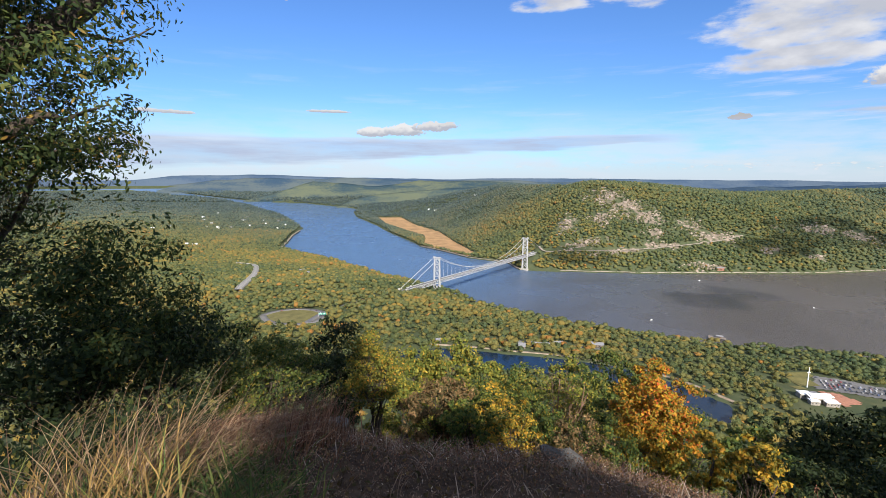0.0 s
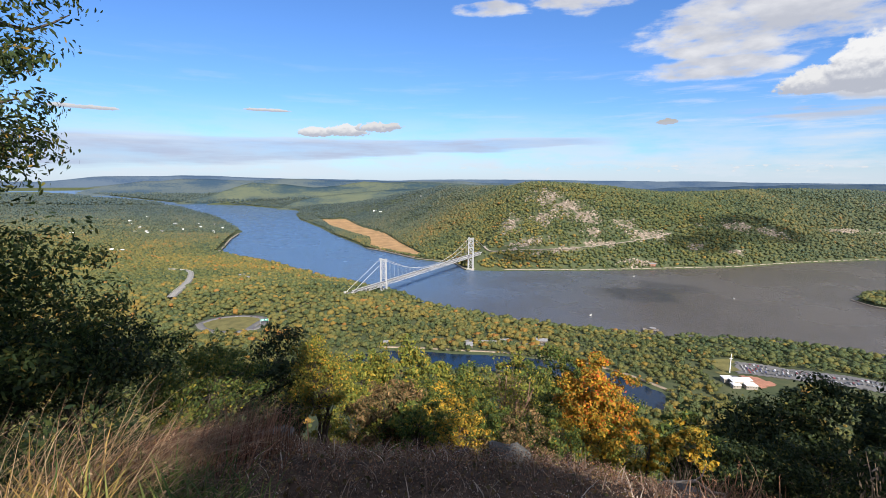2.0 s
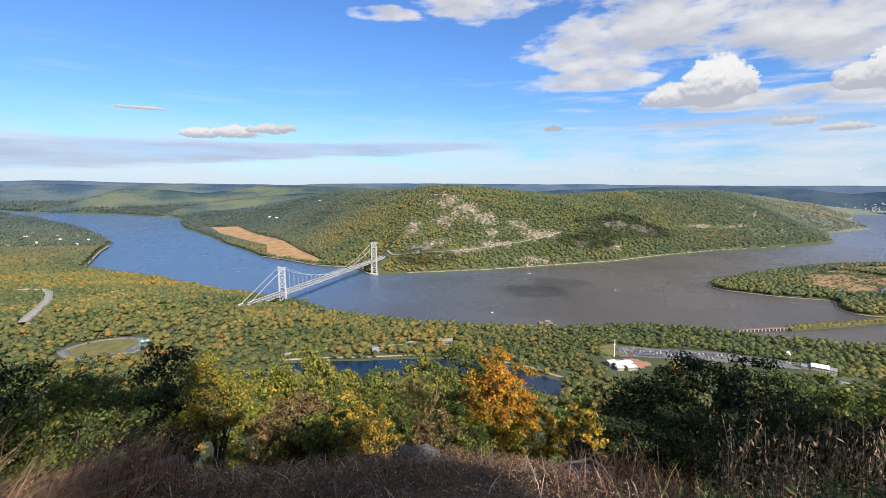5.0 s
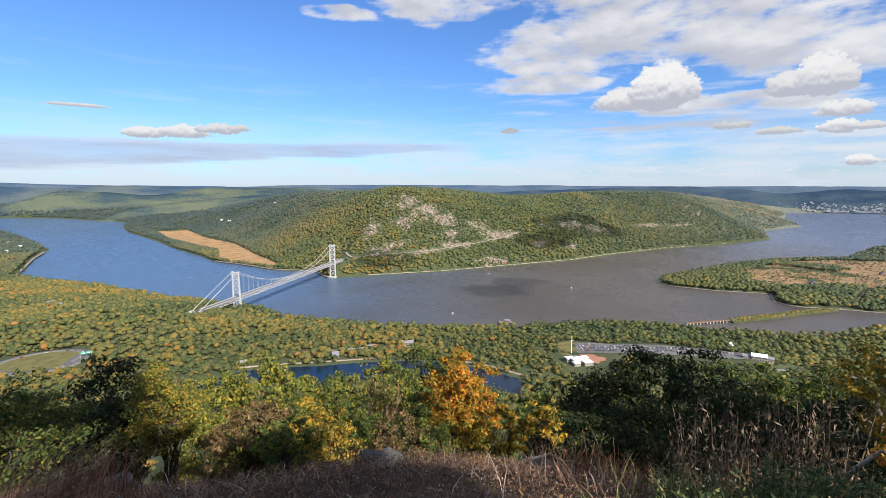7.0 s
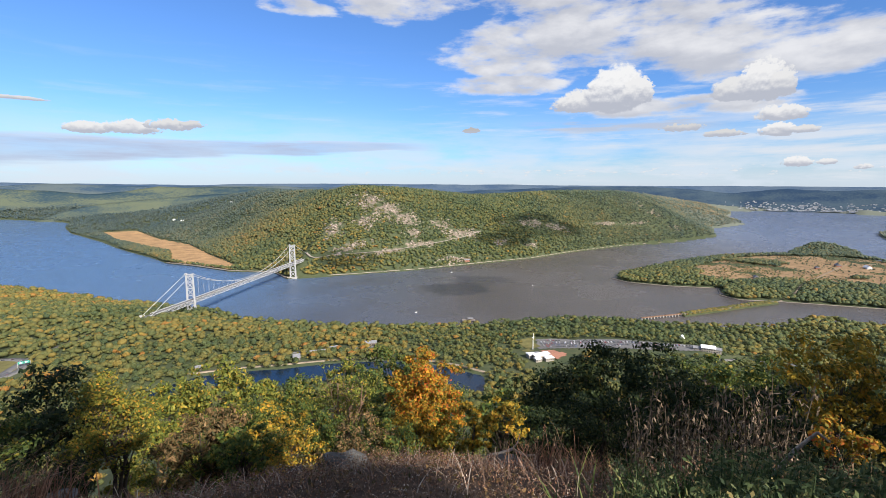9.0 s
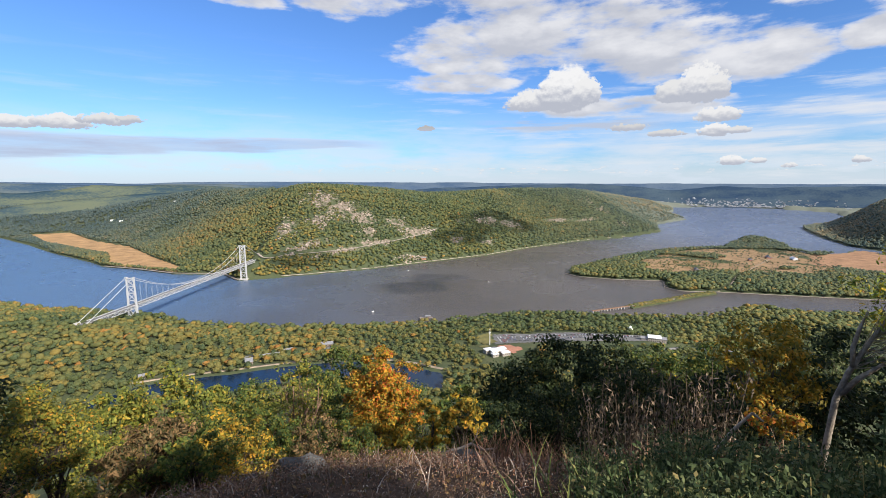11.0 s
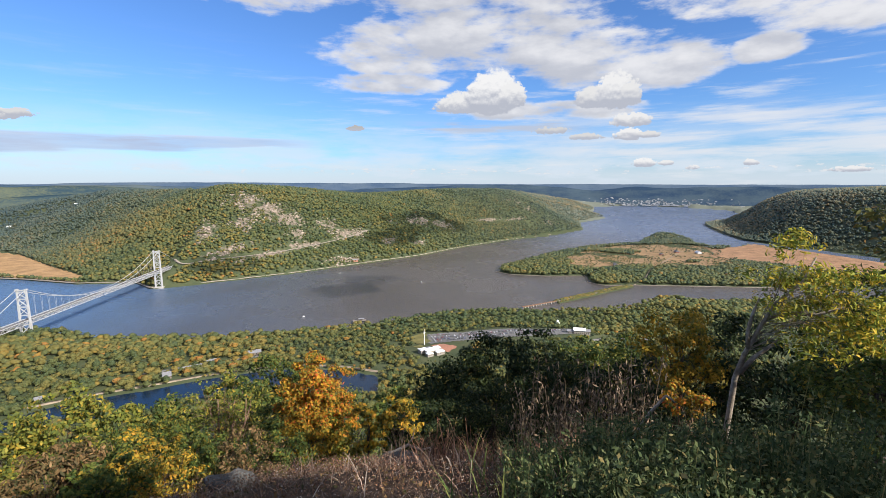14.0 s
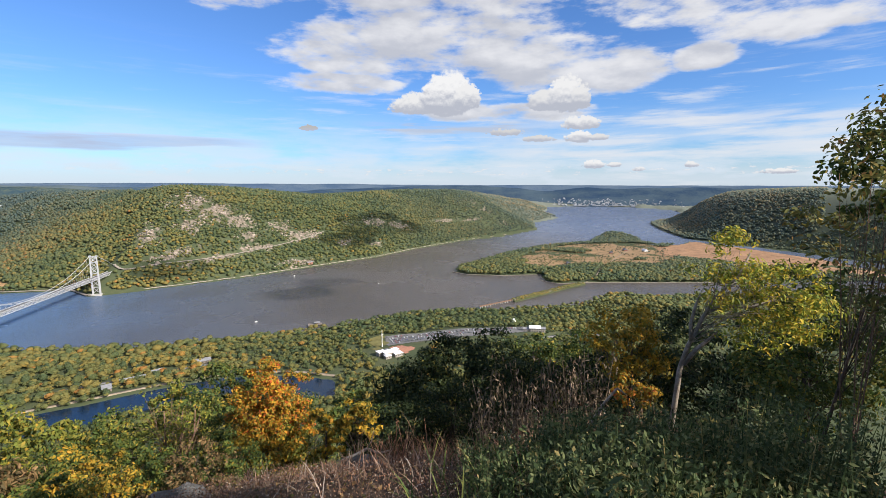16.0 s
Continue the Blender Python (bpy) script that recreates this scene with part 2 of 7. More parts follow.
def build_ground(s):
    xyz = s.tree.nodes.new("ShaderNodeSeparateXYZ")
    s.put(s.pos, xyz.inputs[0])
    up = s.tree.nodes.new("ShaderNodeSeparateXYZ")
    s.put(s.normal, up.inputs[0])
    big, mid, fine = s.noise(s.pos, 0.010, 5.0), s.noise(s.pos, 0.07, 5.0), s.noise(s.pos, 0.8, 5.0)
    floor = s.ramp(s.add(s.mul(mid, 0.6), s.mul(big, 0.4)), [(0.25, (0.046, 0.062, 0.034)), (0.5, (0.068, 0.082, 0.042)), (0.75, (0.105, 0.104, 0.054))])
    rock = s.ramp(s.add(s.mul(mid, 0.5), s.mul(fine, 0.5)), [(0.3, (0.075, 0.068, 0.050)), (0.5, (0.17, 0.140, 0.108)), (0.70, (0.33, 0.265, 0.205))])
    bare = None
    for cx, cy, rx, ry in CRAGS:
        u, v = s.math("DIVIDE", s.sub(xyz.outputs[0], float(cx)), float(rx)), s.math("DIVIDE", s.sub(xyz.outputs[1], float(cy)), float(ry))
        k = s.math("EXPONENT", s.mul(s.add(s.mul(u, u), s.mul(v, v)), -1.0))
        bare = k if bare is None else s.math("MAXIMUM", bare, k)
    patchy = s.noise(s.pos, 0.035, 6.0, 0.65)
    col = s.mix(s.step(s.add(s.mul(bare, 0.55), s.mul(s.sub(patchy, 0.5), 1.8)), 0.26, 0.50), floor, rock)
    # haze over the far eastern land, put into the ground colour
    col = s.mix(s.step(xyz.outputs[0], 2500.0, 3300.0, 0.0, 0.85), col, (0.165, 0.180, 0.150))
    tiny = s.noise(s.pos, 9.0, 6.0, 0.65)
    earth = s.ramp(s.add(s.mul(tiny, 0.6), s.mul(fine, 0.4)), [(0.3, (0.020, 0.014, 0.010)), (0.5, (0.060, 0.040, 0.028)), (0.7, (0.14, 0.095, 0.066))])
    near = s.node("ShaderNodeVectorMath", (s.pos, (0.0, 0.0, 300.0)), out=1, operation="DISTANCE")
    col = s.mix(s.step(near, 40.0, 120.0), earth, col)
    return surface(s, col, 0.95, 0.0, s.add(s.mul(fine, 1.0), s.mul(tiny, 0.15)), 0.25, 0.1)


ground_mat = material("ground", build_ground)


def build_water(s):
    ripple = s.add(s.noise(s.pos, 0.35, 4.0), s.mul(s.noise(s.pos, 1.4, 2.0), 0.5))
    calm = s.noise(s.pos, 0.0035, 3.0)
    xyz = s.tree.nodes.new("ShaderNodeSeparateXYZ")
    s.put(s.pos, xyz.inputs[0])
    # muddy below the bridge; to the north the sky's blue reflection is put into the colour
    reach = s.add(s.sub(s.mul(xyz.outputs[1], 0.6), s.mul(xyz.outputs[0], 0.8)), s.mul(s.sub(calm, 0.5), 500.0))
    mud_and_sky = s.mix(s.step(calm, 0.3, 0.7), (0.070, 0.061, 0.056), (0.090, 0.079, 0.071))
    mud_and_sky = s.mix(s.step(reach, -50.0, 1050.0), mud_and_sky, (0.075, 0.130, 0.225))
    # more reflected sky blue painted over the far bay
    mud_and_sky = s.mix(s.step(xyz.outputs[0], 1500.0, 3000.0, 0.0, 0.85), mud_and_sky, (0.110, 0.150, 0.235))
    return surface(s, mud_and_sky, s.step(calm, 0.35, 0.65, 0.20, 0.30), 0.0, ripple, 0.55, 0.5, IOR=1.33)


def build_lake(s):
    ripple = s.add(s.noise(s.pos, 0.5, 4.0), s.mul(s.noise(s.pos, 2.2, 2.0), 0.5))
    return surface(s, (0.008, 0.020, 0.042), 0.12, 0.0, ripple, 0.12, 0.5, IOR=1.33)


water_mat = material("river_water", build_water)
lake_mat = material("lake_water", build_lake)
asphalt = plain("asphalt", (0.15, 0.145, 0.14), 0.9, 0, 0.15, 0.2)
concrete = plain("concrete", (0.42, 0.40, 0.36), 0.85, 0, 0.2, 0.2)
gravel = plain("gravel", (0.25, 0.215, 0.175), 0.95, 0, 0.3, 0.3)
lawn = plain("mown_grass", (0.135, 0.122, 0.042), 0.95, 0, 0.08, 0.3)
russet_reed = plain("russet_reed", (0.270, 0.155, 0.085), 0.95, 0, 0.02, 0.35)
reed = plain("marsh_reed", (0.335, 0.205, 0.095), 0.95, 0, 0.02, 0.35)
field = plain("dry_field", (0.240, 0.155, 0.080), 0.95, 0, 0.03, 0.35)
steel = plain("silver_bridge_paint", (0.42, 0.42, 0.42), 0.5, 0.0, 0.3, 0.12)
white_roof = plain("white_roofing", (0.80, 0.80, 0.79), 0.6, 0, 0.3, 0.12)
grey_roof = plain("grey_shingle", (0.20, 0.20, 0.21), 0.85, 0, 0.4, 0.25)
red_roof = plain("red_brown_paving", (0.36, 0.17, 0.11), 0.85, 0, 0.3, 0.25)
white_wall = plain("white_clapboard", (0.76, 0.75, 0.71), 0.7, 0, 0.3, 0.1)
stone_wall = plain("fieldstone", (0.28, 0.25, 0.21), 0.9, 0, 0.5, 0.3)
lodge_wall = plain("brown_log_wall", (0.17, 0.14, 0.115), 0.9, 0, 0.5, 0.3)
brick_mat = plain("weathered_brick", (0.30, 0.14, 0.10), 0.9, 0, 0.5, 0.25)
dark_glass = plain("window_glass", (0.03, 0.035, 0.04), 0.15, 0, 0.5, 0.1, 0.5)
timber = plain("weathered_timber", (0.20, 0.17, 0.145), 0.9, 0, 0.4, 0.3)
rail_rust = plain("rusty_steel", (0.22, 0.13, 0.08), 0.8, 0.2, 0.4, 0.3)
green_sign = plain("green_road_sign", (0.01, 0.28, 0.20), 0.5, 0, 0.5, 0.08)

# ---------------------------------------------------------------- mesh tools


class Build:
    """Collects vertices and faces of one mesh."""

    def __init__(self):
        self.v, self.f = [], []

    def face_set(self, verts, faces):
        k = len(self.v)
        self.v.extend(verts)
        self.f.extend([tuple(i + k for i in f) for f in faces])

    def box(self, c, size, turn=0.0, taper=1.0):
        sx, sy, sz = (a / 2 for a in size)
        co, si = math.cos(turn), math.sin(turn)
        out = []
        for z, t in ((-sz, 1.0), (sz, taper)):
            for x, y in ((-sx, -sy), (sx, -sy), (sx, sy), (-sx, sy)):
                x, y = x * t, y * t
                out.append((c[0] + x * co - y * si, c[1] + x * si + y * co, c[2] + z))
        self.face_set(out, [(3, 2, 1, 0), (4, 5, 6, 7), (0, 1, 5, 4), (1, 2, 6, 5), (2, 3, 7, 6), (3, 0, 4, 7)])

    def gable(self, c, size, rise, turn=0.0, over=0.4):
        """A pitched roof with its ridge along x, its eaves at c."""
        sx, sy = size[0] / 2 + over, size[1] / 2 + over
        co, si = math.cos(turn), math.sin(turn)
        pts = [(-sx, -sy, 0), (sx, -sy, 0), (sx, sy, 0), (-sx, sy, 0), (-sx, 0, rise), (sx, 0, rise)]
        self.face_set([(c[0] + x * co - y * si, c[1] + x * si + y * co, c[2] + z) for x, y, z in pts],
                      [(3, 2, 1, 0), (0, 1, 5, 4), (2, 3, 4, 5), (1, 2, 5), (3, 0, 4)])

    def beam(self, p, q, w, h=None):
        h = h or w
        p, q = Vector(p), Vector(q)
        d = (q - p).normalized()
        side = d.cross(Vector((0, 0, 1)))
        side = side.normalized() if side.length > 1e-4 else Vector((1, 0, 0))
        top = side.cross(d).normalized()
        out = []
        for e in (p, q):
            for a, b in ((-1, -1), (1, -1), (1, 1), (-1, 1)):
                out.append(tuple(e + side * (a * w / 2) + top * (b * h / 2)))
        self.face_set(out, [(3, 2, 1, 0), (4, 5, 6, 7), (0, 1, 5, 4), (1, 2, 6, 5), (2, 3, 7, 6), (3, 0, 4, 7)])

    def tube(self, pts, radii, n=6):
        pts = [Vector(p) for p in pts]
        rings = []
        for i, p in enumerate(pts):
            d = (pts[min(i + 1, len(pts) - 1)] - pts[max(i - 1, 0)]).normalized()
            a = d.cross(Vector((0.31, 0.17, 0.93))).normalized()
            b = d.cross(a)
            r = radii[i] if isinstance(radii, (list, tuple)) else radii
            rings.append([tuple(p + (a * math.cos(2 * math.pi * k / n) + b * math.sin(2 * math.pi * k / n)) * r) for k in range(n)])
        k = len(self.v)
        for ring in rings:
            self.v.extend(ring)
        for i in range(len(pts) - 1):
            for j in range(n):
                a, b = k + i * n + j, k + i * n + (j + 1) % n
                self.f.append((a, b, b + n, a + n))
        self.f.append(tuple(range(k + n - 1, k - 1, -1)))
        self.f.append(tuple(range(k + (len(pts) - 1) * n, k + len(pts) * n)))

    def slab(self, outline, z, thick=0.4):
        n = len(outline)
        self.face_set([(x, y, z) for x, y in outline] + [(x, y, z - thick) for x, y in outline],
                      [tuple(range(n)), tuple(range(2 * n - 1, n - 1, -1))] + [(i + n, (i + 1) % n + n, (i + 1) % n, i) for i in range(n)])

    def object(self, name, mat, parent=None, smooth=False, label=""):
        me = bpy.data.meshes.new(name)
        me.from_pydata([tuple(p) for p in self.v], [], self.f)
        me.materials.append(mat)
        if smooth:
            me.shade_smooth()
        ob = new(name, me)
        if parent is not None:
            ob.parent = parent
        return tagged(ob, label)


def arrays(name, verts, faces, mat, smooth=False, parent=None, tint=None):
    """One mesh from numpy arrays; all faces have the same number of corners. tint: a number for each vertex, for the material."""
    me = bpy.data.meshes.new(name)
    k = faces.shape[1]
    me.vertices.add(len(verts))
    me.vertices.foreach_set("co", np.ascontiguousarray(verts, dtype=np.float32).ravel())
    me.loops.add(faces.size)
    me.loops.foreach_set("vertex_index", np.ascontiguousarray(faces, dtype=np.int32).ravel())
    me.polygons.add(len(faces))
    me.polygons.foreach_set("loop_start", np.arange(0, faces.size, k, dtype=np.int32))
    if smooth:
        me.polygons.foreach_set("use_smooth", np.ones(len(faces), dtype=bool))
    me.update(calc_edges=True)
    if tint is not None:
        me.attributes.new("tint", "FLOAT", "POINT").data.foreach_set("value", np.ascontiguousarray(tint, dtype=np.float32))
    me.materials.append(mat)
    ob = new(name, me)
    if parent is not None:
        ob.parent = parent
    return ob


# ---------------------------------------------------------------- plan of the country, metres east-ish and north-ish of the overlook
WEST_BANK = [(-8500, 12500), (-4757, 8117), (-3615, 7035), (-2883, 6190), (-2208, 5288), (-1324, 3828), (-870, 2851),
             (-815, 2469), (-745, 2178), (-690, 1916), (-560, 1800), (-365, 1610), (-262, 1465), (-185, 1375), (-105, 1290),
             (-20, 1195), (30, 1150), (80, 1050), (146, 985), (250, 905), (346, 855), (434, 818), (510, 778), (640, 752),
             (742, 716), (822, 640), (950, 515), (1060, 480), (1160, 470), (1215, 365), (1290, 330), (1480, 150), (1700, -250)]
EAST_BANK = [(2300, -300), (2650, 300), (2840, 740), (3142, 936), (3600, 1180), (3822, 1262), (5000, 1290), (5849, 1650),
             (6188, 2060), (6300, 2821), (5600, 3230), (4972, 2846), (4300, 2520), (3829, 2078), (3240, 1975), (2760, 1655),
             (2316, 1598), (1892, 1612), (1528, 1572), (1237, 1512), (910, 1508), (683, 1502), (466, 1524), (338, 1540),
             (262, 1560), (240, 1690), (103, 1790), (-8, 1974), (-99, 2089), (-140, 2230), (-303, 2641), (-449, 3097),
             (-681, 3682), (-800, 4200), (-871, 4719), (-1054, 4989), (-1700, 5741), (-2468, 6091), (-5513, 9612), (-9000, 13500)]
RIVER = WEST_BANK + EAST_BANK
IONA = [(1212, 1050), (1205, 990), (1270, 890), (1370, 802), (1290, 742), (1278, 690), (1350, 632), (1453, 519), (1554, 407),
        (1750, 200), (2100, -150), (2400, 100), (2650, 500), (2720, 690), (2520, 690), (2430, 760), (2500, 860), (2650, 930), (2860, 1110),
        (2670, 1165), (2450, 1110), (2300, 1060), (2127, 1135), (1974, 1170), (1738, 1165), (1488, 1128), (1290, 1100)]
LAKE = [(-62, 668), (-9, 690), (39, 683), (99, 664), (160, 652), (244, 621), (308, 561), (338, 506), (318, 470), (290, 462),
        (232, 540), (150, 592), (67, 612), (0, 628), (-62, 640)]


def inside(px, py, poly):
    hit = np.zeros(px.shape, dtype=bool)
    for (x0, y0), (x1, y1) in zip(poly, poly[1:] + poly[:1]):
        if y0 != y1:
            hit ^= ((y0 > py) != (y1 > py)) & (px < (x1 - x0) * (py - y0) / (y1 - y0) + x0)
    return hit


def away(px, py, poly, closed=True):
    best = np.full(px.shape, 1e12)
    for (x0, y0), (x1, y1) in zip(poly, poly[1:] + (poly[:1] if closed else [])):
        dx, dy = x1 - x0, y1 - y0
        t = np.clip(((px - x0) * dx + (py - y0) * dy) / max(dx * dx + dy * dy, 1e-9), 0, 1)
        best = np.minimum(best, (px - x0 - t * dx) ** 2 + (py - y0 - t * dy) ** 2)
    return np.sqrt(best)


def ease(x, lo, hi):
    t = np.clip((x - lo) / (hi - lo), 0, 1)
    return t * t * (3 - 2 * t)


rng = np.random.default_rng(7)
LATTICE = rng.random((64, 64))


def reseed(*keys):
    """Starts the random numbers afresh, so that a thing looks the same whatever stands before it."""
    global rng
    rng = np.random.default_rng([int(abs(k) * 100) % 1000003 for k in keys])



def fbm(x, y, size, octaves=4, gain=0.5):
    """Smooth noise about 0, from -1 to 1."""
    total, amp, norm = np.zeros(np.shape(x)), 1.0, 0.0
    for o in range(octaves):
        u, v = np.asarray(x) / size * 2 ** o + 17.3 * o, np.asarray(y) / size * 2 ** o + 5.7 * o
        i, j = np.floor(u).astype(int), np.floor(v).astype(int)
        a, b = u - i, v - j
        a, b = a * a * (3 - 2 * a), b * b * (3 - 2 * b)
        n = (LATTICE[i % 64, j % 64] * (1 - a) + LATTICE[(i + 1) % 64, j % 64] * a) * (1 - b) + \
            (LATTICE[i % 64, (j + 1) % 64] * (1 - a) + LATTICE[(i + 1) % 64, (j + 1) % 64] * a) * b
        total, norm, amp = total + amp * (2 * n - 1), norm + amp, amp * gain
    return total / norm


# crest of the hills across the river: bearing to the right, height, and how far behind the bank it stands
NOSE = [(-12, 50, 900), (-5, 60, 900), (-1, 100, 900), (2, 160, 900), (6.4, 240, 850), (9, 252, 750), (13, 262, 650), (17, 282, 600), (20, 284, 560),
        (24, 276, 560), (27, 266, 560), (32, 240, 560), (36, 240, 560), (40, 254, 560), (44, 259, 600), (48, 250, 560), (51, 222, 520),
        (54, 158, 420), (56, 118, 420), (60, 58, 300), (66, 45, 300), (80, 60, 300)]


def height(x, y):
    """The lie of the land before the far country is drawn in."""
    x, y = np.asarray(x, dtype=float), np.asarray(y, dtype=float)
    r, b = np.hypot(x, y), np.degrees(np.arctan2(x, y))
    river = inside(x, y, RIVER)
    d_w, d_e = away(x, y, WEST_BANK, False), away(x, y, EAST_BANK, False)
    marsh = inside(x, y, MARSH)
    d_e = np.minimum(d_e, away(x, y, MARSH))
    d = np.minimum(d_w, d_e)
    rough = fbm(x, y, 420, 5)
    # west side: a bank, then a bench under the mountain
    brow = ease(b, 0, 20)
    bench = 27 * ease(d, 0, 45) + 20 * (ease(d, 40, 150) * (1 - brow) + ease(d, 80, 270) * brow) + 7 * rough * ease(d, 30, 200)
    flat = np.exp(-((x - 560) / 260) ** 2 - ((y - 500) / 200) ** 2)
    bench = bench * (1 - flat) + np.minimum(bench, 46.5) * flat
    low = ease(b, 58, 66)
    bench = bench * (1 - 0.55 * low)
    nw = ease(y, 1230, 1600) * (x < 0)
    bench = bench * (1 - nw) + nw * (5 * ease(d, 0, 25) + 13 * ease(d, 20, 200) + 22 * ease(d, 150, 700) + (6 + 14 * ease(d, 100, 600)) * rough) * (1 - 0.6 * ease(y, 2900, 4300))
    bench += 70 * np.exp(-((x + 4500) / 900) ** 2 - ((y - 5000) / 1300) ** 2) + 40 * np.exp(-((x + 1700) / 420) ** 2 - ((y - 2500) / 900) ** 2)
    drop = np.interp(r, [0, 1.5, 2, 4, 6, 8, 10, 12, 16, 30, 60, 120, 250, 400, 520, 620, 800, 880, 5000],
                     [1.62, 1.75, 1.95, 2.62, 3.85, 5.3, 6.7, 8.0, 10.7, 20.0, 40, 78, 150, 214, 252, 262, 267, 284, 306])
    gentle = 1 - 0.30 * np.maximum(ease(-b, 0, 22), ease(b, 52, 76)) * (1 - ease(r, 25, 90))
    drop = 1.62 + (drop - 1.62) * gentle
    back = ease(np.abs((b - 22 + 180) % 360 - 180), 95, 150)
    mount = EYE - drop * (1 - back) - 1.62 * back + back * np.minimum(r, 500) * 0.15
    mount += 0.10 * fbm(x, y, 2.5, 4) * ease(r, 0.8, 3) + 0.5 * fbm(x, y, 14, 3) * ease(r, 6, 20) + 5 * fbm(x, y, 90, 3) * ease(r, 40, 200)
    west = np.maximum(bench, mount)
    # east side
    keys = np.array(NOSE, dtype=float)
    crest, wide = np.interp(b, keys[:, 0], keys[:, 1]), np.interp(b, keys[:, 0], keys[:, 2])
    q = d_e / wide
    face = np.where(q < 1, np.sin(np.clip(q, 0, 1) * math.pi / 2) ** 0.92, 1 - 0.35 * ease(q, 1.0, 4.0))
    east = crest * face + (16 * fbm(x, y, 260, 5) + 5 * fbm(x, y, 60, 3)) * ease(d_e, 10, 220) * (1 - 0.4 * ease(q, 0.8, 1))
    east += 4 * ease(d_e, 0, 10)
    east = np.where(marsh, 1.2, east)
    # rolling country farther off
    rise = ease(d_e, 500, 5000)
    east = east * (1 - rise) + rise * (95 + 70 * fbm(x, y, 2100, 5) + 0.0 * r) * np.where(b > 57, 0.75, 1.0)
    # the hill beyond the island
    dun = np.interp(b, [71.4, 72.0, 72.7, 74.3, 76.8, 79.2, 81.4, 86, 100], [8, 40, 62, 138, 203, 236, 252, 268, 280])
    east = np.where((b > 70) & (d_e > 0) & (y < 2000), np.maximum(1.5, dun * ease(d_e, 0, 520) ** 0.75 + 8 * rough * ease(d_e, 0, 200)), east)
    east = np.where((b > 70) & (r > 5600), 40 + 50 * rough, east)
    side = np.where(d_w < d_e, west, east)
    side = np.where((b < -20) | (y < 400) & (x < 1300), west, side)
    bed = -3 * ease(d, 0, 20) - 0.4
    z = np.where(river, bed, np.maximum(side, 0.4))
    z = np.where(r > 5200, z * (1 - 0.75 * ease(r, 5200, 9000)) - 330 * ease(r, 13500, 17000), z)
    isle = inside(x, y, IONA)
    d_i = away(x, y, IONA)
    knoll = 22 * np.exp(-((x - 2640) / 150) ** 2 - ((y - 1080) / 90) ** 2) + 9 * np.exp(-((x - 1500) / 260) ** 2 - ((y - 960) / 110) ** 2)
    z = np.where(isle, 0.3 + 2.2 * ease(d_i, 0, 15) + (4 + 3 * rough) * ease(d_i, 10, 120) * ease(1950 - x, -300, 600) + knoll * ease(d_i, 0, 60), z)
    lake = inside(x, y, LAKE)
    d_l = away(x, y, LAKE)
    z = np.where(lake, 45.6 - 3 * ease(d_l, 0, 10), np.where(d_l < 25, np.maximum(z * ease(d_l, 0, 25) + 47.2 * (1 - ease(d_l, 0, 25)), 46.6), z))
    return z


def craggy(x, y):
    """How bare the rock lies on the hill across the river."""
    k = np.zeros(np.shape(x))
    for cx, cy, rx, ry in CRAGS:
        k = np.maximum(k, np.exp(-((x - cx) / rx) ** 2 * 0.6 - ((y - cy) / ry) ** 2 * 0.6))
    return k


MARSH = [(-85, 2110), (0, 1985), (110, 1810), (150, 1850), (60, 2250), (-20, 2700), (-200, 3150), (-330, 3700), (-520, 3650), (-380, 3100), (-200, 2640), (-95, 2400)]


def draw_in(p):
    """Brings country past 2.5 km nearer along its line of sight, so that all of it lies within 4.9 km."""
    p = np.asarray(p, dtype=float)
    r = np.hypot(p[..., 0], p[..., 1])
    k = np.where(r > 2500, (2500 + 2300 * (1 - np.exp(-(np.maximum(r, 2500) - 2500) / 2300))) / np.maximum(r, 1), 1.0)
    out = p * k[..., None]
    out[..., 2] = EYE + (p[..., 2] - EYE) * k
    return out


def spot(x, y, up=0.0):
    p = draw_in(np.array([x, y, float(height(np.array([x]), np.array([y]))[0]) + up]))
    return tuple(p)


# ---------------------------------------------------------------- ground and water
def build_land():
    bearings = np.concatenate([np.arange(-180, -54, 4.0), np.arange(-52, 96, 0.36), np.arange(98, 180, 4.0)])
    radii = [0.5]
    while radii[-1] < 40000:
        r = radii[-1]
        radii.append(r * (1.045 if r < 380 else 1.0125 if r < 2600 else 1.035))
    radii = np.array([0.0] + radii)
    bb, rr = np.meshgrid(np.radians(bearings), radii)
    x, y = rr * np.sin(bb), rr * np.cos(bb)
    z = height(x, y)
    p = draw_in(np.stack([x, y, z], -1)).reshape(-1, 3)
    nr, nb = rr.shape
    i, j = np.meshgrid(np.arange(nr - 1), np.arange(nb), indexing="ij")
    k = (j + 1) % nb
    faces = np.stack([i * nb + j, (i + 1) * nb + j, (i + 1) * nb + k, i * nb + k], -1).reshape(-1, 4)[:, ::-1]
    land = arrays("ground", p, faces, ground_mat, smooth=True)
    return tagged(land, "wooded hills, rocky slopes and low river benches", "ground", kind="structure")


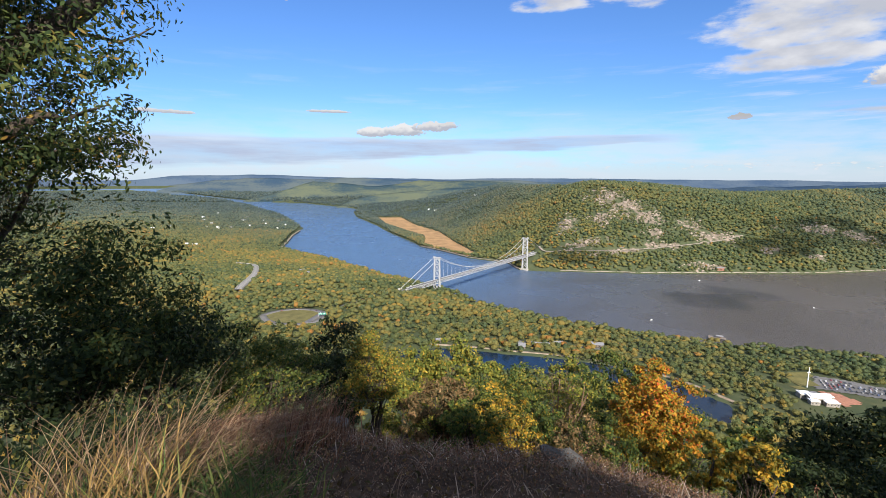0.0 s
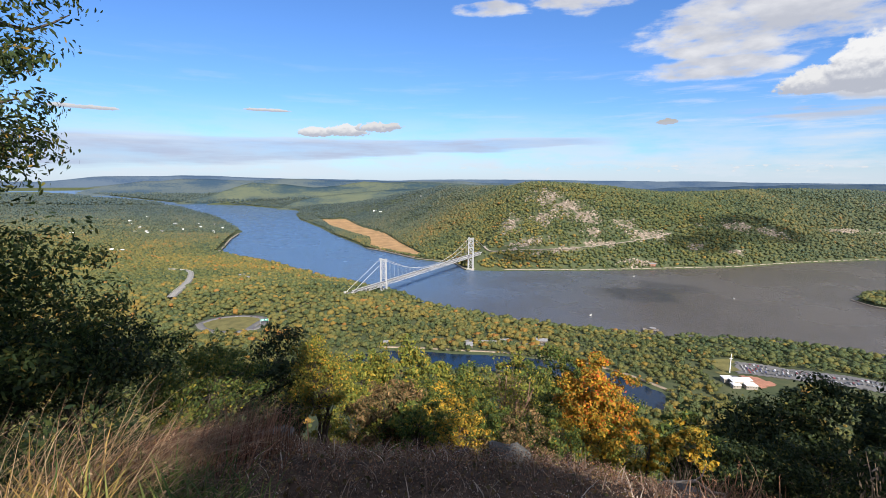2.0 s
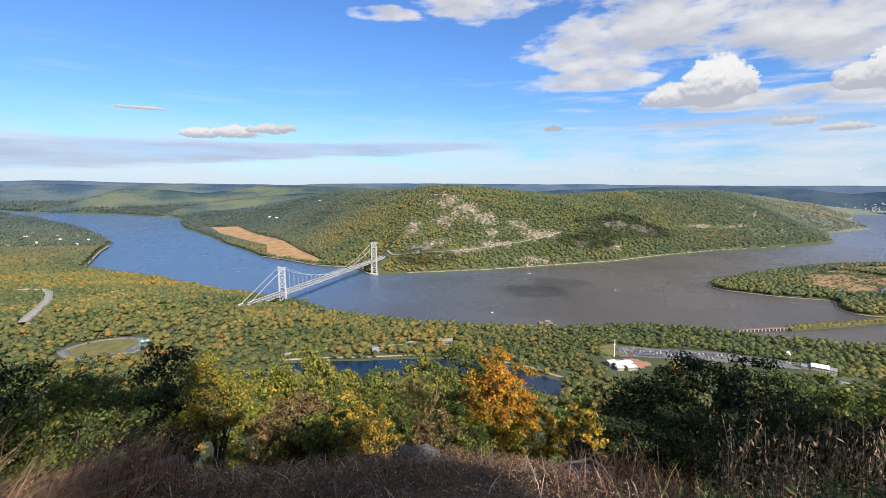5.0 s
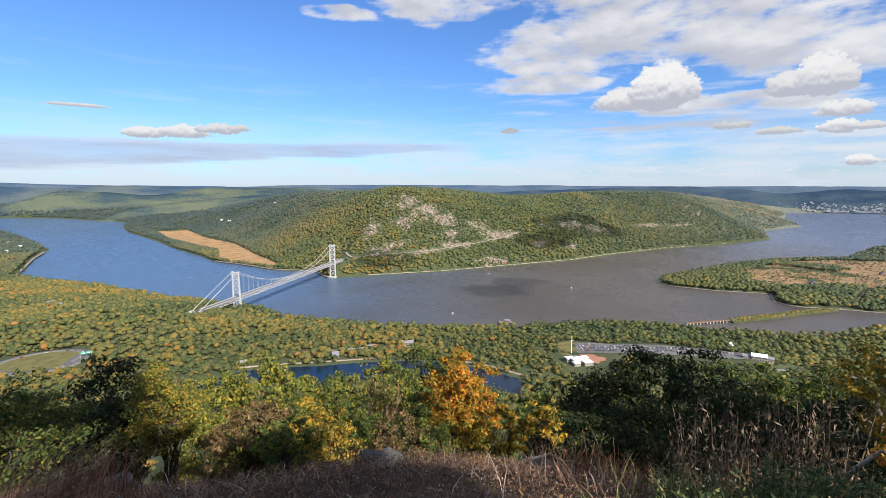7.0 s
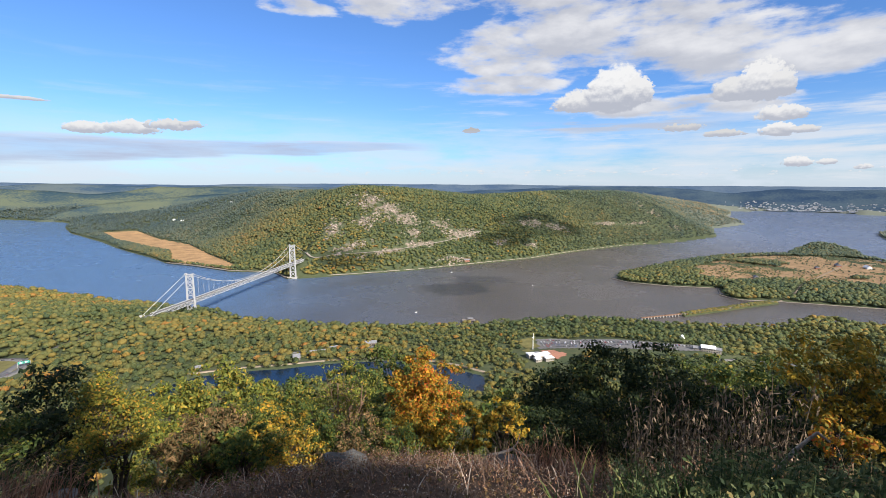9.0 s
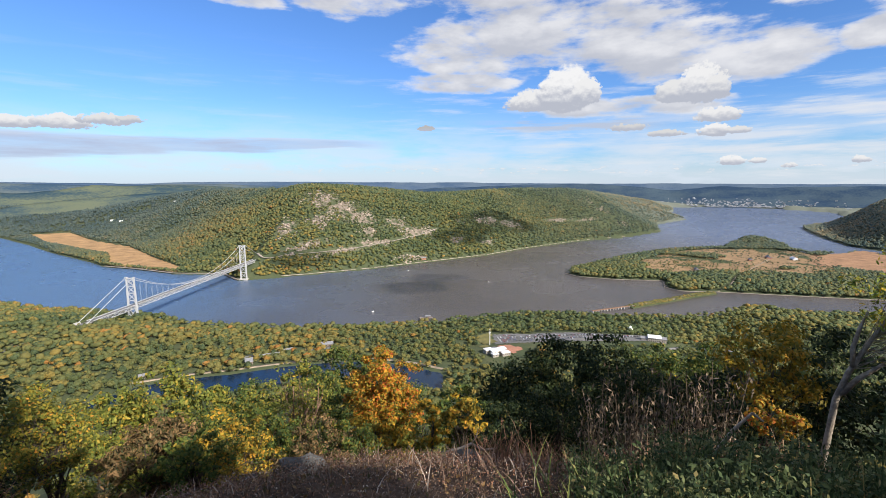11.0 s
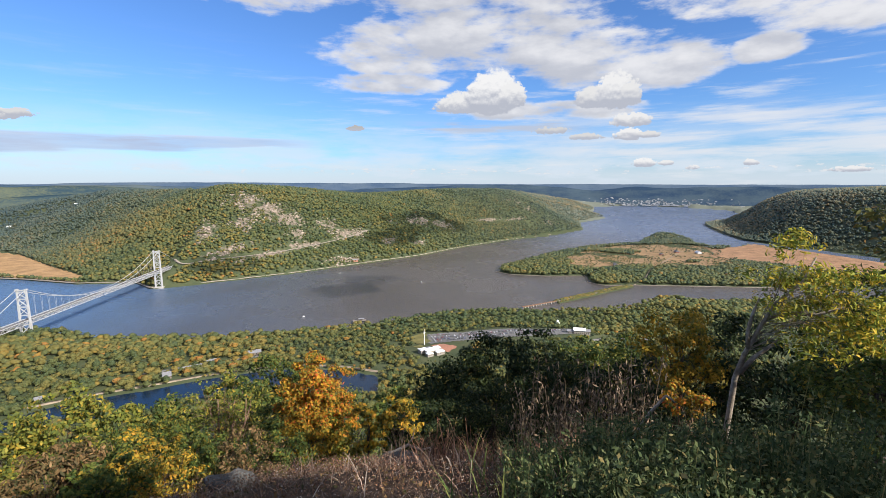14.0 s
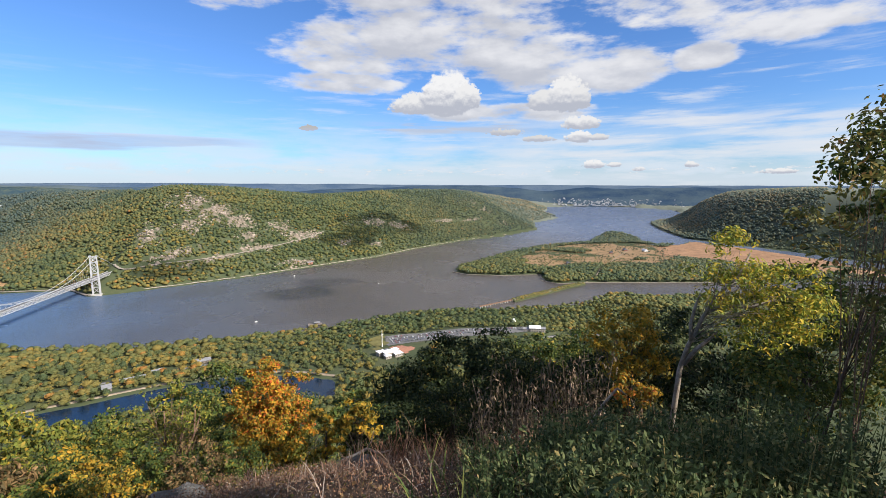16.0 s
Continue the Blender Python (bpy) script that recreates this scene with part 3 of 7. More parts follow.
def build_waters():
    bearings = np.arange(-50, 100, 1.0)
    radii = np.concatenate([np.arange(800, 3000, 100.0), np.geomspace(3000, 15000, 40)])
    bb, rr = np.meshgrid(np.radians(bearings), radii)
    p = draw_in(np.stack([rr * np.sin(bb), rr * np.cos(bb), np.zeros_like(rr)], -1)).reshape(-1, 3)
    nr, nb = rr.shape
    i, j = np.meshgrid(np.arange(nr - 1), np.arange(nb - 1), indexing="ij")
    faces = np.stack([i * nb + j, i * nb + j + 1, (i + 1) * nb + j + 1, (i + 1) * nb + j], -1).reshape(-1, 4)
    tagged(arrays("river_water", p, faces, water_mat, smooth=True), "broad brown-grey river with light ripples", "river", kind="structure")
    b = Build()
    b.slab([(x, y) for x, y in LAKE], 46.0, 0.3)
    tagged(b.object("lake_water", lake_mat), "small dark blue lake below the wooded slope", "lake", kind="structure")


build_land()
build_waters()

# ---------------------------------------------------------------- woods
PHI = (1 + 5 ** 0.5) / 2
ICO_V = np.array([(-1, PHI, 0), (1, PHI, 0), (-1, -PHI, 0), (1, -PHI, 0), (0, -1, PHI), (0, 1, PHI), (0, -1, -PHI), (0, 1, -PHI),
                  (PHI, 0, -1), (PHI, 0, 1), (-PHI, 0, -1), (-PHI, 0, 1)]) / math.hypot(1, PHI)
ICO_F = np.array([(0, 11, 5), (0, 5, 1), (0, 1, 7), (0, 7, 10), (0, 10, 11), (1, 5, 9), (5, 11, 4), (11, 10, 2), (10, 7, 6), (7, 1, 8),
                  (3, 9, 4), (3, 4, 2), (3, 2, 6), (3, 6, 8), (3, 8, 9), (4, 9, 5), (2, 4, 11), (6, 2, 10), (8, 6, 7), (9, 8, 1)])
OCT_V = np.array([(1, 0, 0), (-1, 0, 0), (0, 1, 0), (0, -1, 0), (0, 0, 1), (0, 0, -1)], dtype=float)
OCT_F = np.array([(0, 2, 4), (2, 1, 4), (1, 3, 4), (3, 0, 4), (2, 0, 5), (1, 2, 5), (3, 1, 5), (0, 3, 5)])


def leaf_quads(centre, size, face=None, droop=0.3, narrow=0.5):
    """Pointed leaves, one quad each, about the given centres."""
    n = len(centre)
    along = rng.normal(size=(n, 3))
    along[:, 2] -= droop
    if face is not None:
        along -= face * np.sum(along * face, axis=1)[:, None] * 0.7
    along /= np.linalg.norm(along, axis=1)[:, None]
    side = np.cross(along, rng.normal(size=(n, 3)) + (face * 2.0 if face is not None else np.array([0, 0, 1.2])))
    side /= np.linalg.norm(side, axis=1)[:, None]
    long = (size * rng.uniform(0.6, 1.3, n))[:, None]
    v = np.stack([centre - along * long * 0.5, centre + side * long * narrow * 0.5, centre + along * long * 0.5, centre - side * long * narrow * 0.5], 1)
    return v.reshape(-1, 3), np.arange(n * 4).reshape(n, 4)


def leaf_ovals(centre, size, face, droop=0.3, narrow=0.5):
    """Oval leaves with six corners, their faces turned about the given way."""
    n = len(centre)
    along = rng.normal(size=(n, 3))
    along[:, 2] -= droop
    along -= face * np.sum(along * face, axis=1)[:, None] * 0.8
    along /= np.linalg.norm(along, axis=1)[:, None]
    side = np.cross(along, face * 1.3 + rng.normal(size=(n, 3)))
    side /= np.linalg.norm(side, axis=1)[:, None]
    up = np.cross(side, along)
    long = (size * rng.uniform(0.6, 1.3, n))[:, None]
    half = side * long * narrow * 0.5
    bend = up * long * 0.10
    v = np.stack([centre - along * long * 0.5, centre - along * long * 0.18 + half + bend, centre + along * long * 0.22 + half * 0.85 + bend,
                  centre + along * long * 0.5, centre + along * long * 0.22 - half * 0.85 + bend, centre - along * long * 0.18 - half + bend], 1)
    return v.reshape(-1, 3), np.arange(n * 6).reshape(n, 6)


def crowns(kind):
    """A few uneven crowns, one unit across and standing on their foot."""
    out = []
    for i in range(10):
        if kind == "leafy":
            n = 260
            d = rng.normal(size=(n, 3))
            d /= np.linalg.norm(d, axis=1)[:, None]
            lump = np.array([rng.normal(size=3) for _ in range(7)])
            far_out = 0.40 + 0.07 * np.sin(d @ lump.T * 3.0).sum(1) / 2.6
            c = d * (far_out * rng.uniform(0.55, 1.0, n))[:, None] + (0, 0, 0.5)
            out.append(leaf_quads(c, 0.11, d))
            continue
        if kind == "clumps":                                         # leaf masses round a dark core
            n = 40
            d = rng.normal(size=(n, 3))
            d /= np.linalg.norm(d, axis=1)[:, None]
            d[:, 2] = np.abs(d[:, 2]) - 0.25
            lump = rng.normal(size=(5, 3)) * 2.4
            far_out = 0.44 + 0.13 * np.sin(d @ lump.T).mean(1) * 1.6
            c = d * (far_out * rng.uniform(0.72, 1.14, n))[:, None] * ((0.66, 0.66, 1.35) if i == 0 else (1, 1, 1)) + (0, 0, 0.45)
            v, f = leaf_quads(c, 0.32, d, 0.1, 0.72)
            core = ICO_V * 0.38 + (0, 0, 0.42)
            out.append((np.concatenate([v, core]), np.concatenate([np.concatenate([f[:, :3], f[:, [0, 2, 3]]]), ICO_F + len(v)])))
            continue
        base_v, base_f = {"far": (OCT_V, OCT_F), "lump": (ICO_V, ICO_F)}[kind]
        lump = rng.normal(size=(6, 3)) * 2.6
        phase = rng.uniform(0, 6.283, 6)
        out_to = 0.5 * (1 + 0.30 * np.sin(base_v @ lump.T + phase).mean(1) * 1.6) * rng.uniform(0.72, 1.22, len(base_v))
        v = base_v * out_to[:, None]
        v[:, 2] *= np.where(v[:, 2] < 0, 0.7, 1.0)                   # a broad foot
        out.append((v + (0, 0, 0.45), base_f))
    return out


def plant(name, x, y, kind, size, mat, label, sink=0.12):
    """Woods: one crown at every place, all in one mesh."""
    reseed(len(label), size.sum())
    z = height(x, y)
    base = draw_in(np.stack([x, y, z], -1))
    k = np.hypot(base[:, 0], base[:, 1]) / np.maximum(np.hypot(x, y), 1)
    shapes, vs, fs, ts, n = crowns(kind), [], [], [], 0
    pick = rng.integers(0, len(shapes), len(x))
    # kinds of trees keep together in stands
    tint = np.clip(0.47 - 0.15 * ease(x, 200, 900) + 0.34 * fbm(x, y, 190, 3) + 0.19 * rng.normal(size=len(x)) + 0.30 * (rng.random(len(x)) < 0.05), 0, 1)
    tint = np.where(pick == 0, tint * 0.25, tint) if kind == "clumps" else tint
    for i, (v, f) in enumerate(shapes):
        m = np.where(pick == i)[0]
        if not len(m):
            continue
        a, s = rng.uniform(0, 6.283, len(m)), size[m] * k[m]
        tall = s * (rng.uniform(0.8, 1.2, len(m)) if kind == "leafy" else rng.uniform(0.6, 0.9, len(m)))
        px = v[None, :, 0] * np.cos(a)[:, None] - v[None, :, 1] * np.sin(a)[:, None]
        py = v[None, :, 0] * np.sin(a)[:, None] + v[None, :, 1] * np.cos(a)[:, None]
        q = np.stack([px * s[:, None] + base[m, 0:1], py * s[:, None] + base[m, 1:2], (v[None, :, 2] - sink) * tall[:, None] + base[m, 2:3] + (0.25 * s)[:, None]], -1)
        vs.append(q.reshape(-1, 3))
        ts.append(np.repeat(tint[m], len(v)))
        fs.append((f[None] + (np.arange(len(m)) * len(v))[:, None, None] + n).reshape(-1, f.shape[1]))
        n += len(m) * len(v)
    return tagged(arrays(name, np.vstack(vs), np.vstack(fs), mat, False, None, np.concatenate(ts)), label, "woodland", kind="stuff")


# clearings: a line and its half width, or an outline
LINES = []
OUTLINES = []


def scatter(r0, r1, b0, b1, gap):
    """Uneven places over a ring of country."""
    reseed(r0, r1, b0 + 90, b1, gap)
    n = int(math.pi * (r1 * r1 - r0 * r0) * (b1 - b0) / 360 / gap ** 2)
    r = np.sqrt(rng.uniform(r0 * r0, r1 * r1, n))
    b = np.radians(rng.uniform(b0, b1, n))
    return r * np.sin(b), r * np.cos(b)


def wooded(x, y, margin=5.0):
    """Where trees may stand."""
    ok = ~inside(x, y, RIVER) | inside(x, y, IONA)
    ok &= (away(x, y, RIVER) > margin)
    ok &= ~inside(x, y, LAKE) & (away(x, y, LAKE) > margin)
    ok &= ~inside(x, y, MARSH)
    for line, half in LINES:
        ok &= away(x, y, line, False) > half + margin * 0.6
    for poly in OUTLINES:
        ok &= ~inside(x, y, poly)
    isle = inside(x, y, IONA)
    meadow = inside(x, y, MEADOW) & (fbm(x, y, 160, 3) > -0.28)
    ok &= ~(isle & (meadow | (x > 2050) & (y < 700) | (away(x, y, IONA) < 6)))
    return ok

MEADOW = [(1560, 1010), (1760, 1080), (2000, 1110), (2200, 1060), (2420, 900), (2400, 720), (2150, 560), (1800, 560), (1640, 760), (1460, 820), (1420, 900)]

CIRCLE = [(-345, 862), (-330, 895), (-297, 908), (-252, 900), (-228, 876), (-222, 843), (-232, 812), (-275, 798), (-325, 822)]
VIADUCT = [(-466, 1030), (-473, 1060), (-483, 1130), (-503, 1222), (-540, 1325), (-590, 1415), (-660, 1470)]
PARKING = [(478, 560), (545, 520), (620, 470), (700, 425), (735, 455), (682, 496), (592, 564), (508, 602)]
LAWN = [(452, 556), (480, 566), (512, 612), (480, 612)]
NOSE_ROAD = [(345, 1640), (347, 1605), (409, 1603), (526, 1585), (631, 1575), (700, 1579), (802, 1593), (886, 1610), (980, 1634), (1086, 1670)]
WEST_ROAD = [(-110, 1020), (-180, 960), (-232, 880), (-250, 800)]
LAKE_PATH = [(-20, 702), (39, 695), (99, 676), (160, 664), (250, 632), (318, 568), (349, 508)]
LAKE_ROAD = [(60, 730), (130, 722), (190, 712), (250, 700)]
INN = [(405, 470), (455, 470), (480, 530), (440, 552)]
INN_YARD = [(455, 480), (500, 500), (490, 560), (455, 545)]
SOUTH_ROAD = [(690, 395), (760, 400), (830, 340), (900, 260)]
CAUSEWAY = [(890, 690), (1000, 668), (1123, 652), (1240, 640), (1323, 627)]
SHORE_RAIL = [(262, 1562), (466, 1526), (683, 1505), (910, 1511), (1237, 1515), (1528, 1576), (1892, 1616), (2316, 1602)]
ISLE_ROAD = [(1323, 627), (1450, 640), (1600, 690), (1850, 740), (2150, 800), (2430, 720)]
NORTH_RAIL = [(-690, 1900), (-740, 2170), (-800, 2450), (-835, 2700)]

LINES += [(VIADUCT, 9), (WEST_ROAD, 3), (LAKE_PATH, 2), (LAKE_ROAD, 5), (SOUTH_ROAD, 7), (NOSE_ROAD, 6), (ISLE_ROAD, 6), ([(-90, 1045), (-20, 1140)], 6), ([(280, 1553), (360, 1668)], 10), (CAUSEWAY, 3)]
OUTLINES += [CIRCLE, PARKING, LAWN, INN, INN_YARD]
OUTLINES += [[(-350, 815), (-350, 900), (-240, 905), (-212, 805), (-240, 796), (-300, 796)],
             [(395, 455), (440, 440), (520, 500), (620, 440), (700, 390), (745, 440), (688, 504), (598, 572), (500, 612), (430, 560)]]


def grow_woods():
    # slope and bench on this side
    x, y = scatter(330, 1150, -50, 92, 6.9)
    keep = wooded(x, y, 2.5)
    b = np.degrees(np.arctan2(x, y))
    keep &= ((b > -38) & (b < 76)) | (rng.random(len(x)) < 0.3)
    keep &= (np.hypot(x, y) > 520) | (rng.random(len(x)) < 0.18)
    x, y = x[keep], y[keep]
    low = np.where((np.degrees(np.arctan2(x, y)) > 22) & (np.hypot(x, y) > 600), 0.80, 1.0)
    size = (5.0 + 9.5 * rng.random(len(x)) ** 1.8) * low
    near = np.hypot(x, y) < 860
    plant("woodland", x[near], y[near], "clumps", size[near], wood_mat, "mixed green and yellowing autumn woods on the bench")
    plant("woodland", x[~near], y[~near], "lump", size[~near], wood_mat, "mixed autumn woods along the river bank")
    x, y = scatter(1150, 2750, -50, 92, 7.3)
    b, d_e, d_w = np.degrees(np.arctan2(x, y)), away(x, y, EAST_BANK, False), away(x, y, WEST_BANK, False)
    isle = inside(x, y, IONA)
    keep = wooded(x, y, 3.0)
    keep &= (b < 58) | isle | (b > 74) | (d_w < d_e)
    keep &= ((b > -37) & (b < 80)) | (rng.random(len(x)) < 0.3)
    keep &= ~((d_e > 700) & (b > 14) & (b < 58) & ~isle)                # behind the crest
    keep &= ~((0.62 * craggy(x, y) + 0.55 * fbm(x, y, 60, 3) + 0.6 * fbm(x, y, 22, 3) > 0.46) & (rng.random(len(x)) < 0.72))
    x, y = x[keep], y[keep]
    small = 1 - 0.50 * craggy(x, y)
    size = rng.uniform(9.5, 15.5, len(x)) * small
    near = np.hypot(x, y) < 2000
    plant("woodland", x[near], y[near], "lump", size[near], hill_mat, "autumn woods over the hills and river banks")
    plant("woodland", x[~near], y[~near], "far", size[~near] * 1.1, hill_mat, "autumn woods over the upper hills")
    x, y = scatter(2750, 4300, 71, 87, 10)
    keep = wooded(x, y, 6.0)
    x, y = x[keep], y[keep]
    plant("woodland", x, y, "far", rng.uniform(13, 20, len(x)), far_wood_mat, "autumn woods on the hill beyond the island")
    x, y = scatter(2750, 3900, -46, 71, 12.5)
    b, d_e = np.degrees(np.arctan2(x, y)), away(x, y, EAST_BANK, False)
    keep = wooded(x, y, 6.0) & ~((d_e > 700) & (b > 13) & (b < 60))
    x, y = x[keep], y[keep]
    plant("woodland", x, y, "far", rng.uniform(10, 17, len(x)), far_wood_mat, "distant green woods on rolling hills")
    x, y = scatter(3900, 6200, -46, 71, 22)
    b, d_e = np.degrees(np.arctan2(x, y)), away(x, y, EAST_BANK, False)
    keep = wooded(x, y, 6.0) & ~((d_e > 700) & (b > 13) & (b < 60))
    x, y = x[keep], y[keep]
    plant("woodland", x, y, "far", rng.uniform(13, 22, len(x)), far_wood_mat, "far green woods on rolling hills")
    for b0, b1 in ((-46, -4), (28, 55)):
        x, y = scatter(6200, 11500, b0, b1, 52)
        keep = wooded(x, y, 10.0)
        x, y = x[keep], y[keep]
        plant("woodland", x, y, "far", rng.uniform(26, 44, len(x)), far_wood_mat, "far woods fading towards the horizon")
    # scrub in the island meadow
    x, y = scatter(1500, 2600, 50, 80, 11)
    keep = inside(x, y, MEADOW) & (fbm(x, y, 90, 4) + rng.uniform(-0.3, 0.3, len(x)) > -0.06)
    x, y = x[keep], y[keep]
    plant("meadow_scrub", x, y, "lump", rng.uniform(3, 7.5, len(x)), hill_mat, "scattered scrub in the island meadow")


def strew_crags():
    """Broken ledges of rock on the hill across the river."""
    x, y = scatter(1500, 2800, 8, 56, 6.0)
    k = craggy(x, y)
    keep = (0.62 * k + 0.75 * fbm(x, y, 38, 4) > 0.44) & (rng.random(len(x)) < 0.5) & (k > 0.12) & ~inside(x, y, RIVER)
    x, y = x[keep], y[keep]
    z = height(x, y)
    v, f = [], []
    for i in range(len(x)):
        size = 2.0 + 5.0 * rng.random() ** 2
        p = ICO_V * rng.uniform(0.6, 1.25, (12, 1)) * (size * rng.uniform(1.0, 1.6), size * 0.7, size * rng.uniform(0.5, 0.9))
        a = rng.normal() * 0.5
        p = np.stack([p[:, 0] * math.cos(a) - p[:, 1] * math.sin(a), p[:, 0] * math.sin(a) + p[:, 1] * math.cos(a), p[:, 2]], -1)
        v.append(p + (x[i], y[i], z[i] + 0.5))
        f.append(ICO_F + 12 * i)
    tagged(arrays("crag_rocks", np.vstack(v), np.vstack(f), crag_mat), "broken brown-grey rock on the steep hillside", "rock", kind="stuff")


crag_mat = plain("brown_gneiss", (0.285, 0.232, 0.185), 0.9, 0, 0.12, 0.40)
strew_crags()


grow_woods()

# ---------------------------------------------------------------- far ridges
# ridge colour carries painted haze and blotches of cloud shade, and glows
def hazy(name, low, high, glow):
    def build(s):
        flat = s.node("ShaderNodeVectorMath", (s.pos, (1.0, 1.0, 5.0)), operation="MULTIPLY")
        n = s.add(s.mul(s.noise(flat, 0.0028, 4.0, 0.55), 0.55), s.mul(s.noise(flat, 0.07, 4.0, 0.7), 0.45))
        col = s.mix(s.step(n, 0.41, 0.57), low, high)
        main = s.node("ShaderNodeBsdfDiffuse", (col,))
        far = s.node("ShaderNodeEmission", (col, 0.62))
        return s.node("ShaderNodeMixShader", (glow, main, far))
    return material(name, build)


def far_ridge(name, radius, foot, keys, mat, label, rugged=0.10, sink=0.12):
    """A ridge at the edge of sight: keys give its bearing and how high it stands above eye level, in degrees."""
    b = np.arange(keys[0][0], keys[-1][0], 0.2)
    crest = np.interp(b, [k[0] for k in keys], [k[1] for k in keys]) + 0.16
    away_foot = EYE / math.tan(radians(-foot))
    ring = np.full(len(b), 2500 + 2300 * (1 - math.exp(-(away_foot - 2500) / 2300)) + 112.0 + radius)
    crest = crest + rugged * fbm(b, b * 0 + float(ring[0]), 4.0, 5) * np.clip((crest - foot) * 1.5, 0, 1)
    rows = []
    for i, t in enumerate(np.linspace(0, 1, 9)):
        el = foot - sink * (i == 0) + (crest - foot) * t + (0.10 * fbm(b * 1.0, b * 0 + 3.1 * i, 2.5, 4) * np.sin(t * math.pi))
        r = ring - 110 * (1 - t) + 16 * fbm(b, b * 0 + 7.7 * i, 1.8, 4)
        rows.append(np.stack([r * np.sin(np.radians(b)), r * np.cos(np.radians(b)), EYE + r * np.tan(np.radians(el))], -1))
    rows.append(rows[-1] * (1.004, 1.004, 1) - (0, 0, 30))
    p = np.stack(rows)
    nr, nb = p.shape[:2]
    i, j = np.meshgrid(np.arange(nr - 1), np.arange(nb - 1), indexing="ij")
    f = np.stack([i * nb + j, i * nb + j + 1, (i + 1) * nb + j + 1, (i + 1) * nb + j], -1).reshape(-1, 4)
    return tagged(arrays(name, p.reshape(-1, 3), f, mat, smooth=True), label, "hills", kind="structure")


blue_hill = hazy("blue_haze_glow", (0.085, 0.140, 0.235), (0.150, 0.205, 0.280), 0.8)
dim_hill = hazy("dim_haze_glow", (0.060, 0.108, 0.170), (0.150, 0.186, 0.195), 0.75)
town_hill = hazy("town_haze_glow", (0.042, 0.078, 0.140), (0.095, 0.138, 0.178), 0.75)
green_hill = hazy("green_haze_glow", (0.042, 0.078, 0.105), (0.150, 0.172, 0.118), 0.6)
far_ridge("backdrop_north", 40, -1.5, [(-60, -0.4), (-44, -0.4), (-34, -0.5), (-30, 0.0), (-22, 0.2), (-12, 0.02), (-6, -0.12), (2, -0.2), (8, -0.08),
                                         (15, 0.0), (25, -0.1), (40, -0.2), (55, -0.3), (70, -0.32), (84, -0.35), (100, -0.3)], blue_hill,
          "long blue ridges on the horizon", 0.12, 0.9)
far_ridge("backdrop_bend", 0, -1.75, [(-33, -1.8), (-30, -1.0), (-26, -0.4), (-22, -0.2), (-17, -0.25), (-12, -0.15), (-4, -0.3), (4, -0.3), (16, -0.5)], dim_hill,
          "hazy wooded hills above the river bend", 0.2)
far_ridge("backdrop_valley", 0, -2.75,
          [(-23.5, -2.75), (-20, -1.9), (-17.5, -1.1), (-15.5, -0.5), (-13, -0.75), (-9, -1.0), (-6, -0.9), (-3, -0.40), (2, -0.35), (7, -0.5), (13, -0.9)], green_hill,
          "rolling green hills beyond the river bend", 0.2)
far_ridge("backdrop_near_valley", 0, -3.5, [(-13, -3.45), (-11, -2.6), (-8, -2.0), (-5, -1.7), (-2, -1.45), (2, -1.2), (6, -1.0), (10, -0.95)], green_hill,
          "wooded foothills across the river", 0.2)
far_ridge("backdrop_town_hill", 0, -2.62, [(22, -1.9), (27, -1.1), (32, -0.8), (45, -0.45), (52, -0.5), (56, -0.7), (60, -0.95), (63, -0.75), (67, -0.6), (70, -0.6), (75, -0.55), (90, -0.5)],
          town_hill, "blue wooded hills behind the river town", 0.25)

# ---------------------------------------------------------------- suspension bridge
TOWER_W, TOWER_E = Vector((-14, 1149, 0)), Vector((280, 1554, 0))
SPAN = (TOWER_E - TOWER_W).length
ALONG = (TOWER_E - TOWER_W).normalized()
ACROSS = Vector((ALONG.y, -ALONG.x, 0))
DECK, TOP, HALF = 52.0, 110.0, 8.0


def on_bridge(s, side, z):
    p = TOWER_W + ALONG * s + ACROSS * side
    return Vector((p.x, p.y, z))


